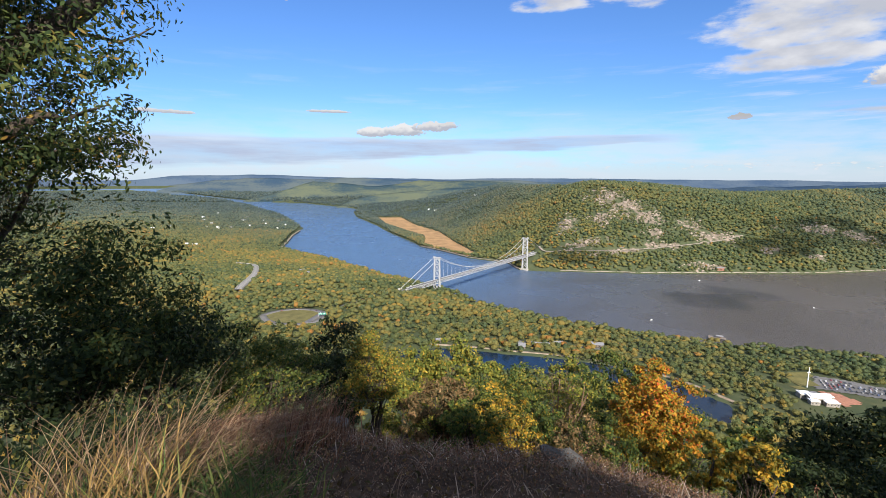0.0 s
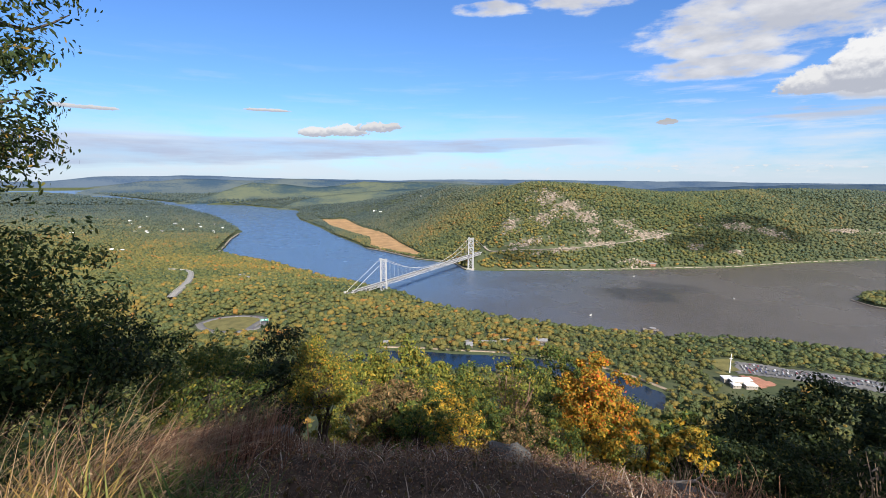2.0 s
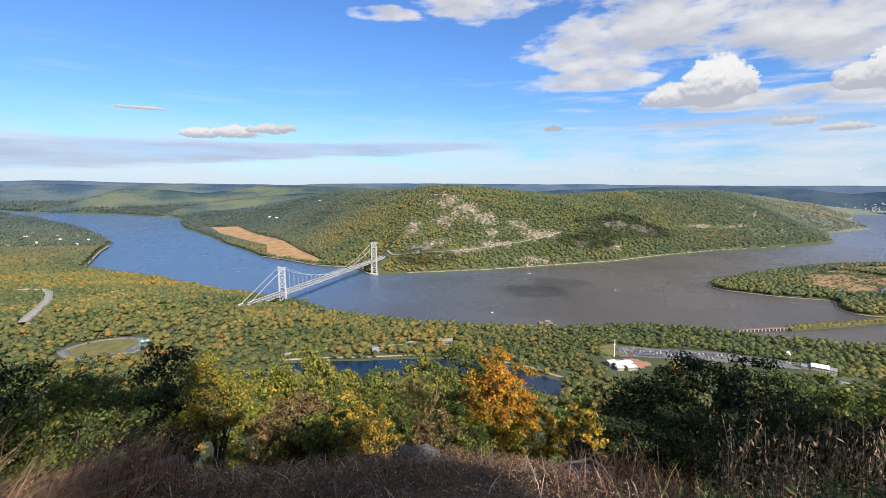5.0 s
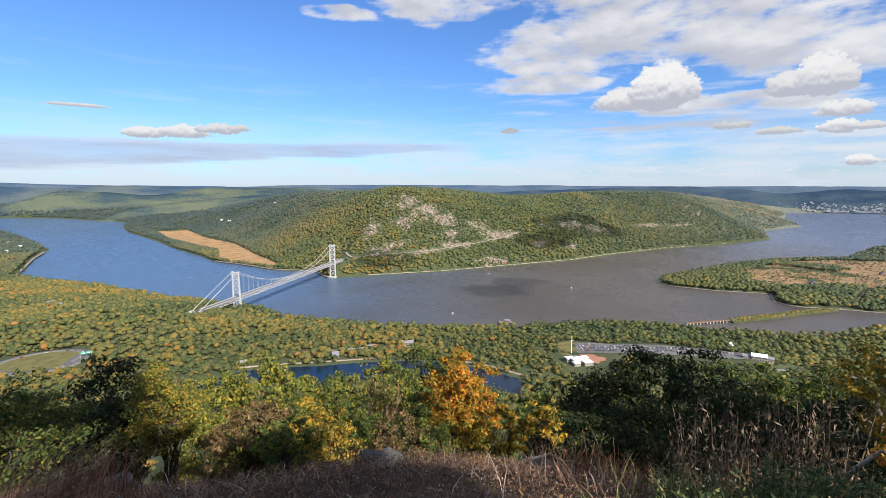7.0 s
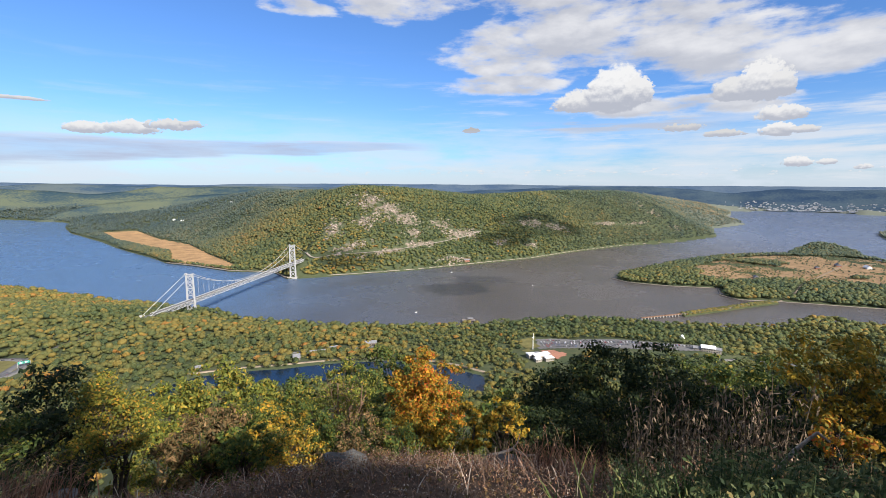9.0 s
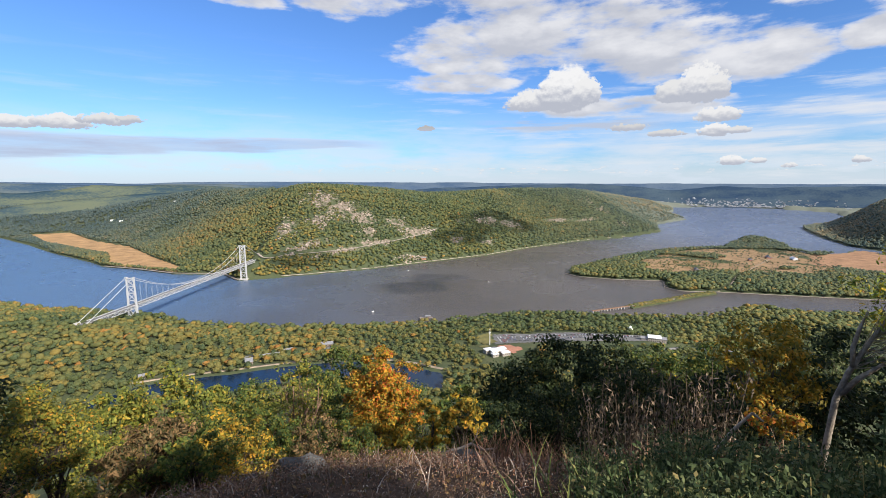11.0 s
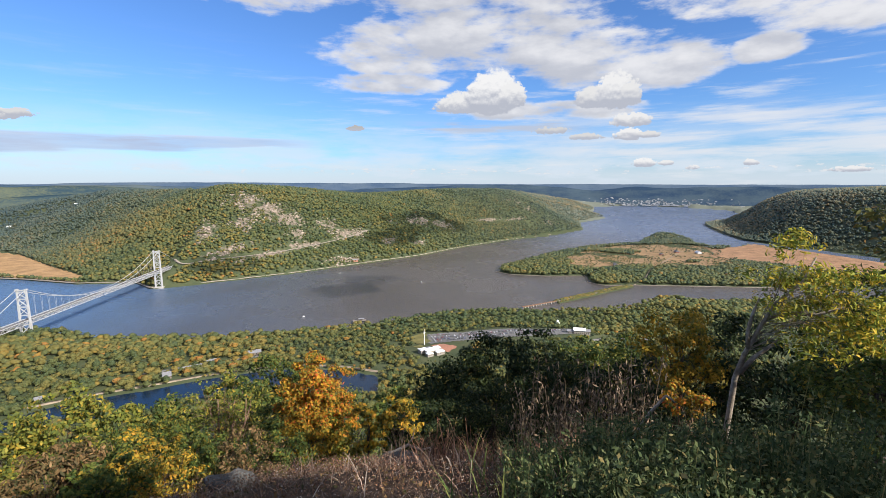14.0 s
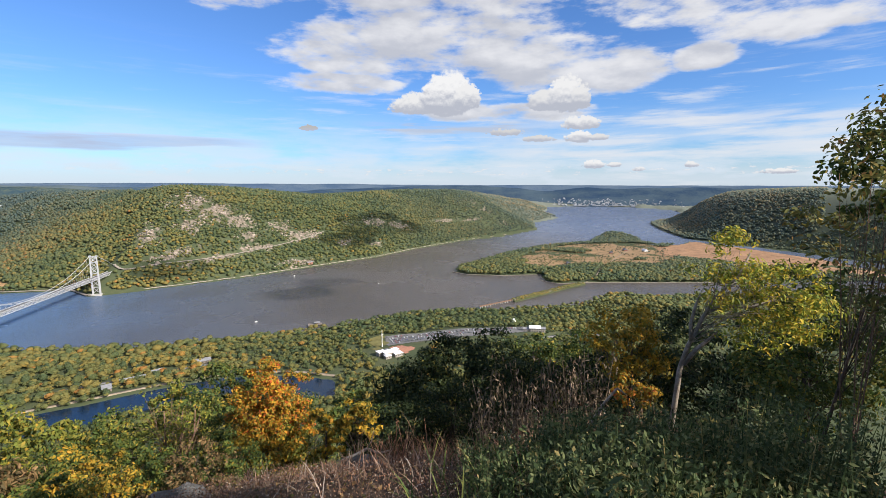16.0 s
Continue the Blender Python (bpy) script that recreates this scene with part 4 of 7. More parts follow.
def build_bridge():
    bridge = tagged(new("suspension_bridge"), "silver-painted steel suspension bridge with two braced towers over the river", "bridge")
    for s0 in (0.0, SPAN):
        tower = Build()
        tower.box(on_bridge(s0, 0, 1.5), (26, 12, 7), math.atan2(ACROSS.y, ACROSS.x))
        tower = tower.object("tower", concrete, bridge)
        for side in (-1, 1):
            leg = Build()
            for z0, z1, w in ((3, 50, 4.0), (50, 82, 3.4), (82, TOP, 2.9)):
                e0, e1 = HALF * (1 + 0.16 * (1 - z0 / TOP)), HALF * (1 + 0.16 * (1 - z1 / TOP))
                leg.beam(on_bridge(s0, side * e0, z0), on_bridge(s0, side * e1, z1 + 0.2), w * 0.62, w)
            leg.box(on_bridge(s0, side * HALF, TOP + 1.2), (4.2, 5.0, 2.4), math.atan2(ACROSS.y, ACROSS.x))
            leg.object("leg", steel, tower)
        for z0, z1 in ((6, 24), (25, 44), (62, 78), (78, 93), (93, 106)):
            brace = Build()
            for a in (-1, 1):
                brace.beam(on_bridge(s0, a * HALF * (1 + 0.16 * (1 - z0 / TOP)), z0), on_bridge(s0, -a * HALF * (1 + 0.16 * (1 - z1 / TOP)), z1), 1.1, 1.2)
            brace.beam(on_bridge(s0, -HALF, z1), on_bridge(s0, HALF, z1), 1.8, 1.8)
            brace.object("cross_brace", steel, tower)
        portal = Build()
        last = None
        for k in range(9):
            a = math.pi * k / 8
            p = on_bridge(s0, -HALF * 0.95 * math.cos(a), 56 + 6.5 * math.sin(a) ** 0.6)
            if last is not None:
                portal.beam(last, p, 1.6, 1.6)
            last = p
        portal.object("portal", steel, tower)
        strut = Build()
        strut.beam(on_bridge(s0, -HALF, TOP - 0.5), on_bridge(s0, HALF, TOP - 0.5), 2.4, 2.4)
        strut.object("top_strut", steel, tower)
    start, end = -112.0, SPAN + 135.0
    road = Build()
    road.beam(on_bridge(start, 0, DECK - 0.4), on_bridge(end, 0, DECK - 0.4), 12.0, 0.8)
    road.object("roadway", asphalt, bridge, label="grey asphalt roadway")
    n = int((end - start) / 9)
    for side in (-1, 1):
        truss = Build()
        for z, w in ((DECK + 0.9, 1.0), (DECK - 6.5, 0.9)):
            truss.beam(on_bridge(start, side * 6.6, z), on_bridge(end, side * 6.6, z), w, w)
        for k in range(n + 1):
            s0 = start + (end - start) * k / n
            truss.beam(on_bridge(s0, side * 6.6, DECK - 6.5), on_bridge(s0, side * 6.6, DECK + 0.9), 0.55)
            if k < n:
                s1 = start + (end - start) * (k + 1) / n
                a, c = (DECK - 6.5, DECK + 0.9) if k % 2 else (DECK + 0.9, DECK - 6.5)
                truss.beam(on_bridge(s0, side * 6.6, a), on_bridge(s1, side * 6.6, c), 0.6)
        truss.object("side_truss", steel, bridge)
    floor = Build()
    for k in range(n + 1):
        s0 = start + (end - start) * k / n
        floor.beam(on_bridge(s0, -6.6, DECK - 2.0), on_bridge(s0, 6.6, DECK - 2.0), 0.8, 1.6)
        floor.beam(on_bridge(s0, -6.6, DECK - 6.5), on_bridge(s0, 6.6, DECK - 6.5), 0.6)
    floor.object("floor_beams", steel, bridge)

    def sag(s):
        u = 2 * s / SPAN - 1
        return DECK + 3.5 + (TOP + 1.5 - DECK - 3.5) * u * u

    for side in (-1, 1):
        cable = Build()
        pts = [on_bridge(-135, side * HALF * 1.15, DECK - 1), on_bridge(0, side * HALF, TOP + 1.6)]
        pts += [on_bridge(SPAN * k / 28, side * HALF, sag(SPAN * k / 28)) for k in range(1, 28)]
        pts += [on_bridge(SPAN, side * HALF, TOP + 1.6), on_bridge(SPAN + 118, side * HALF * 1.15, DECK + 6)]
        cable.tube(pts, 0.55, 6)
        cable.object("main_cable", steel, bridge, True, "thick silver main cable")
        for k in range(1, 27):
            s0 = SPAN * k / 27
            if sag(s0) - DECK > 5:
                rope = Build()
                rope.tube([on_bridge(s0, side * HALF, sag(s0)), on_bridge(s0, side * 6.8, DECK)], 0.14, 4)
                rope.object("suspender", steel, bridge)
    for s0, z in ((-132, DECK - 6), (SPAN + 120, DECK - 3)):
        block = Build()
        for side in (-1, 1):
            block.box(on_bridge(s0, side * 10, z), (14, 9, 16), math.atan2(ALONG.y, ALONG.x), 0.8)
        block.object("anchorage", concrete, bridge, label="pale concrete cable anchorage")
    return bridge


build_bridge()


# ---------------------------------------------------------------- roads and open ground
def ribbon(name, line, wide, mat, label, category, lift=0.6, kind="structure", step=12.0, level=None, thick=1.5):
    """A strip laid over the land along a line."""
    pts = []
    for (x0, y0), (x1, y1) in zip(line, line[1:]):
        n = max(1, int(math.hypot(x1 - x0, y1 - y0) / step))
        pts += [(x0 + (x1 - x0) * k / n, y0 + (y1 - y0) * k / n) for k in range(n)]
    pts.append(line[-1])
    pts = np.array(pts)
    for _ in range(3):
        pts[1:-1] = (pts[:-2] + 2 * pts[1:-1] + pts[2:]) / 4
    d = np.gradient(pts, axis=0)
    d /= np.linalg.norm(d, axis=1)[:, None]
    side = np.stack([-d[:, 1], d[:, 0]], -1) * wide / 2
    z = height(pts[:, 0], pts[:, 1]) + lift if level is None else np.full(len(pts), level)
    for _ in range(4):
        z[1:-1] = (z[:-2] + 2 * z[1:-1] + z[2:]) / 4
    n = len(pts)
    rows = [np.column_stack([pts + side, z]), np.column_stack([pts - side, z]),
            np.column_stack([pts - side * 1.1, z - thick]), np.column_stack([pts + side * 1.1, z - thick])]
    p = draw_in(np.stack(rows, 1)).reshape(-1, 3)
    i = np.arange(n - 1)[:, None] * 4
    f = np.concatenate([i + np.array([[a, (a + 1) % 4, (a + 1) % 4 + 4, a + 4]]) for a in range(4)])
    return tagged(arrays(name, p, f, mat), label, category, kind=kind)


def sheet(name, outline, mat, label, category, lift=0.4, level=None, grain=14.0, ragged=-9.0):
    """An open piece of ground laid over the land."""
    xs, ys = [p[0] for p in outline], [p[1] for p in outline]
    gx, gy = np.meshgrid(np.arange(min(xs) - grain, max(xs) + grain, grain), np.arange(min(ys) - grain, max(ys) + grain, grain), indexing="ij")
    gz = np.full(gx.shape, level) if level is not None else height(gx, gy) + lift
    cx, cy = gx[:-1, :-1] + grain / 2, gy[:-1, :-1] + grain / 2
    keep = inside(cx, cy, outline) & (fbm(cx, cy, 110, 4) > ragged)
    n, m = gx.shape
    i, j = np.where(keep)
    f = np.stack([i * m + j, (i + 1) * m + j, (i + 1) * m + j + 1, i * m + j + 1], -1)
    used = np.unique(f)
    back = np.zeros(n * m, dtype=int)
    back[used] = np.arange(len(used))
    p = draw_in(np.stack([gx, gy, gz], -1).reshape(-1, 3)[used])
    return tagged(arrays(name, p, back[f], mat), label, category, kind="structure")


pale_road = plain("worn_concrete", (0.27, 0.26, 0.24), 0.9, 0, 0.2, 0.2)
ballast = plain("pale_ballast", (0.30, 0.255, 0.205), 0.95, 0, 0.2, 0.25)
sand_path = plain("pale_trodden_sand", (0.27, 0.215, 0.155), 0.95, 0, 0.15, 0.35)
earth_path = plain("trodden_earth", (0.24, 0.19, 0.14), 0.95, 0, 0.3, 0.3)
ribbon("road_viaduct", VIADUCT, 15, pale_road, "pale concrete highway curving through the woods", "road", lift=9.0, thick=9.0)
for way in (-6.9, 6.9):
    line = [(x + way, y) for x, y in VIADUCT]
    ribbon("wall_viaduct", line, 0.8, concrete, "pale concrete parapet of the highway", "wall", lift=10.2, thick=1.4)
ribbon("road_circle", CIRCLE + CIRCLE[:1], 12, asphalt, "grey traffic circle among trees", "road")
ribbon("road_bridge_approach", WEST_ROAD + [(-236, 830)], 12, asphalt, "asphalt road to the bridge", "road")
ribbon("road_bridge_west", [(-100, 1035), (-80, 1060)], 14, asphalt, "road running on to the bridge", "road", level=DECK - 0.3)
ribbon("road_hillside", NOSE_ROAD, 9, gravel, "pale road cut along the rocky hillside", "road", lift=1.0)
ribbon("path_lakeside", LAKE_PATH, 6.0, sand_path, "pale path and stone edge round the lake", "path", lift=0.5)
ribbon("road_lakeside", LAKE_ROAD, 7, asphalt, "narrow park road behind the lake", "road")
ribbon("road_south", SOUTH_ROAD, 10, asphalt, "park road among trees", "road")
ribbon("road_island", ISLE_ROAD, 5, earth_path, "pale track over the island", "road")
ribbon("rail_shore", SHORE_RAIL, 11, ballast, "pale stone railway bank along the far shore", "railway", level=4.6)
ribbon("rail_shore_north", [(262, 1562), (245, 1692), (105, 1795), (-8, 1978), (-97, 2092)], 12, gravel, "railway bank across the marsh mouth", "railway", level=4.2)
ribbon("shore_island_west", [(1280, 742), (1366, 800), (1264, 890), (1198, 990), (1206, 1054)], 3.0, gravel, "pale stony shore of the island", "shore", level=1.6)
ribbon("shore_island_south", [(1284, 742), (1272, 690), (1346, 630), (1449, 515), (1550, 403), (1740, 196)], 3.0, gravel, "pale stony shore of the island", "shore", level=1.6)
ribbon("rail_west_shore", NORTH_RAIL, 10, gravel, "railway along the western shore", "railway", level=6.0)
sheet("lawn_circle", CIRCLE, lawn, "mown grass inside the traffic circle", "lawn", 0.3)
sheet("lawn_park", LAWN, lawn, "mown park lawn", "lawn", 0.4)
sheet("parking_lot", PARKING, asphalt, "grey asphalt parking lot", "parking", 0.6, None, 4.0)
sheet("marsh_north", MARSH, reed, "tan reed marsh behind the railway", "marsh", 0.0, 2.0, 10.0)
sheet("meadow_island", MEADOW, field, "dry straw-coloured meadow on the island", "meadow", 0.5, None, 12.0, -0.22)
sheet("marsh_south", [(2080, 640), (2200, 690), (2380, 740), (2520, 680), (2700, 660), (2620, 460), (2380, 100), (2120, -100), (1850, 150), (1900, 420)], russet_reed,
      "tan reed marsh beside the island", "marsh", 0.6, None, 14.0, -0.45)

# ---------------------------------------------------------------- the overlook: trees, shrubs, grass
def polar(b, r, dz=None):
    """A place by its bearing and distance from the overlook; dz: height against the eye, else on the ground."""
    x, y = r * math.sin(radians(b)), r * math.cos(radians(b))
    z = EYE + dz if dz is not None else float(height(np.array([x]), np.array([y]))[0])
    return Vector((x, y, z))


# dark green leaves, lowered further in place of the shade on these plants
DARK_SHADED = [(0.0, (0.010, 0.022, 0.009)), (0.5, (0.024, 0.042, 0.014)), (0.88, (0.060, 0.080, 0.022)), (1.0, (0.18, 0.15, 0.03))]
GREEN = [(0.0, (0.040, 0.072, 0.020)), (0.5, (0.096, 0.140, 0.030)), (0.85, (0.190, 0.200, 0.037)), (1.0, (0.336, 0.243, 0.038))]
LIME = [(0.0, (0.090, 0.124, 0.024)), (0.5, (0.205, 0.225, 0.038)), (0.85, (0.345, 0.300, 0.045)), (1.0, (0.476, 0.297, 0.038))]
GOLD = [(0.0, (0.110, 0.125, 0.024)), (0.35, (0.290, 0.235, 0.034)), (0.7, (0.560, 0.360, 0.034)), (1.0, (0.620, 0.300, 0.036))]
FLAME = [(0.0, (0.110, 0.125, 0.024)), (0.25, (0.300, 0.245, 0.030)), (0.55, (0.620, 0.360, 0.036)), (0.85, (0.640, 0.230, 0.030)), (1.0, (0.50, 0.10, 0.027))]
TAWNY = [(0.0, (0.063, 0.068, 0.024)), (0.4, (0.147, 0.101, 0.042)), (0.8, (0.266, 0.155, 0.068)), (1.0, (0.364, 0.230, 0.105))]
OAK = [(0.0, (0.024, 0.048, 0.015)), (0.5, (0.055, 0.088, 0.024)), (0.82, (0.115, 0.140, 0.034)), (0.94, (0.19, 0.18, 0.04)), (1.0, (0.40, 0.24, 0.05))]
SUMAC = [(0.0, (0.110, 0.165, 0.028)), (0.35, (0.270, 0.320, 0.045)), (0.7, (0.54, 0.48, 0.058)), (1.0, (0.70, 0.47, 0.062))]
oak_leaf = foliage("oak_leaf", OAK, 0.5, 0.35, 0)
sumac_leaf = foliage("sumac_leaf", SUMAC, 0.5, 0.4, 0)
bronze_leaf = foliage("bronze_green_leaf", [(0.0, (0.080, 0.100, 0.032)), (0.5, (0.190, 0.190, 0.050)), (0.85, (0.36, 0.28, 0.07)), (1.0, (0.45, 0.22, 0.08))], 0.5, 0.35, 0)
dark_shaded_leaf = foliage("shaded_dark_green_leaf", DARK_SHADED, 0.5, 0.3, 0)
green_leaf = foliage("green_leaf", GREEN, 0.5, 0.35, 0)
lime_leaf = foliage("yellow_green_leaf", LIME, 0.5, 0.35, 0)
gold_green_leaf = foliage("gold_green_leaf", [(0.0, (0.085, 0.110, 0.022)), (0.5, (0.200, 0.205, 0.034)), (0.85, (0.40, 0.30, 0.038)), (1.0, (0.55, 0.26, 0.035))], 0.5, 0.35, 0)
gold_leaf = foliage("golden_leaf", GOLD, 0.5, 0.35, 0)
flame_leaf = foliage("orange_red_leaf", FLAME, 0.7, 0.35, 0)
withered_leaf = foliage("curled_dead_leaf", [(0.0, (0.070, 0.046, 0.030)), (0.5, (0.180, 0.125, 0.084)), (1.0, (0.38, 0.28, 0.19))], 0.5, 0.2, 0)
tawny_leaf = foliage("withered_leaf", TAWNY, 0.5, 0.3, 0)


def bark_of(name, low, high):
    def build(s):
        n = s.add(s.mul(s.noise(s.pos, 6.0, 5.0), 0.6), s.mul(s.noise(s.pos, 40.0, 4.0), 0.4))
        return surface(s, s.mix(s.step(n, 0.35, 0.65), low, high), 0.9, 0.0, n, 0.02, 0.2)
    return material(name, build)


bark = bark_of("brown_bark", (0.035, 0.027, 0.020), (0.105, 0.082, 0.062))
red_bark = bark_of("reddish_bark", (0.10, 0.060, 0.040), (0.24, 0.150, 0.10))
pale_bark = bark_of("pale_grey_bark", (0.16, 0.13, 0.10), (0.36, 0.31, 0.25))


def tree(name, label, foot, lobes, leaf_mat, leaves, leaf=0.12, clusters=30, trunk=0.08, stems=1, wood=bark, spread=0.22,
         category="tree", narrow=0.5, group="", near=True, spine=None):
    """A woody plant: stems from its foot, a limb to every spray, and a crown of single leaves.
    lobes: (centre, (rx, ry, rz)) of the masses of its crown."""
    reseed(foot[0] + 50, foot[1] + 50, leaves)
    thing = tagged(new(name), label, category, group)
    thing.location = foot
    clusters = int(clusters * 1.5)
    vol = np.array([rx * ry * rz for _, (rx, ry, rz) in lobes])
    pick = rng.choice(len(lobes), clusters, p=vol / vol.sum())
    d = rng.normal(size=(clusters, 3))
    d /= np.linalg.norm(d, axis=1)[:, None]
    d *= (rng.uniform(0.2, 1.0, clusters) ** 0.45)[:, None]
    mid = np.array([tuple(lobes[i][0]) for i in pick]) - np.array(foot)
    rad = np.array([lobes[i][1] for i in pick])
    cent = mid + d * rad
    hub = np.array([tuple(c) for c, _ in lobes]).mean(0) - np.array(foot)
    top = max(c[2] for c in cent)
    for k in range(stems):
        wooden = Build()
        side = np.array([rng.uniform(-1, 1), rng.uniform(-1, 1), 0]) * rad.mean() * 0.45 * (stems > 1)
        end = hub + side + (0, 0, 0.05 * top)
        via = hub * 0.4 + side * 0.3
        pts = [(1 - t) ** 2 * np.array([side[0] * 0.1, side[1] * 0.1, -0.1]) + 2 * t * (1 - t) * via + t * t * end for t in np.linspace(0, 1, 7)]
        if spine is not None:
            far = np.linspace(0, len(spine) - 1, 7)
            pts = [np.array([np.interp(u, range(len(spine)), [p[c] for p in spine]) for c in range(3)]) - np.array(foot) for u in far]
        wob = rng.normal(size=(7, 3)) * trunk * 0.5
        wob[0] = 0
        pts = [p + w for p, w in zip(pts, wob)]
        wooden.tube(pts, [trunk * (1 - 0.75 * t) / (stems ** 0.4) for t in np.linspace(0, 1, 7)], 7)
        for i in range(k, clusters, stems):
            t = rng.uniform(0.35, 0.95)
            j = min(5, int(t * 6))
            a = pts[j] + (pts[j + 1] - pts[j]) * (t * 6 - j)
            m = (a + cent[i]) / 2 + rng.normal(size=3) * 0.06 * np.linalg.norm(cent[i] - a) + (0, 0, 0.08 * np.linalg.norm(cent[i] - a))
            w = trunk * (1 - 0.75 * t) * 0.34 * min(1.0, 26 / clusters) ** 0.6
            wooden.tube([a, (a + m) / 2 + rng.normal(size=3) * 0.02, m, (m + cent[i]) / 2, cent[i]], [w, w * 0.8, w * 0.6, w * 0.4, w * 0.15], 4)
        wooden.object("trunk" if stems == 1 else "stem", wood, thing, True)
    which = rng.integers(0, clusters, leaves)
    size = rad.mean() * spread * 1.45 * rng.uniform(0.6, 1.3, clusters)
    ball = rng.normal(size=(leaves, 3))
    ball /= np.linalg.norm(ball, axis=1)[:, None]
    off = ball * (size[which] * rng.random(leaves) ** 0.42)[:, None] * (1, 1, 0.62)
    face = ball + (d / np.linalg.norm(d, axis=1)[:, None])[which] * 0.3 + np.array(SUN_DIR) * 0.45
    face /= np.linalg.norm(face, axis=1)[:, None]
    v, f = (leaf_ovals if near else leaf_quads)(cent[which] + off, leaf, face, 0.4, narrow)
    arrays("crown", v, f, leaf_mat, parent=thing)
    return thing


def standing(name, label, b, r, top, low, width, leaf_mat, leaves, leaf=0.14, **more):
    """A tree or shrub whose crown reaches from low to top against the eye, width metres across."""
    foot = polar(b, r)
    c = polar(b, r, (top + low) / 2)
    h = (top - low) / 2
    width, h = width * 1.16, h * 1.12
    leaves, leaf = (int(leaves * 1.9), leaf * 0.76) if r < 15 else (int(leaves * 1.2), leaf * 1.05)
    more["near"] = r < 13
    more["clusters"] = int(more.get("clusters", 30) * 1.35)
    more["spread"] = more.get("spread", 0.22) * 0.86
    lobes = [(c, (width / 2, width / 2, h))]
    for _ in range(3):
        o = Vector((rng.uniform(-0.35, 0.35) * width, rng.uniform(-0.35, 0.35) * width, rng.uniform(-0.5, 0.35) * h))
        lobes.append((c + o, (width * 0.3, width * 0.3, h * 0.5)))
    return tree(name, label, foot, lobes, leaf_mat, leaves, leaf, **more)


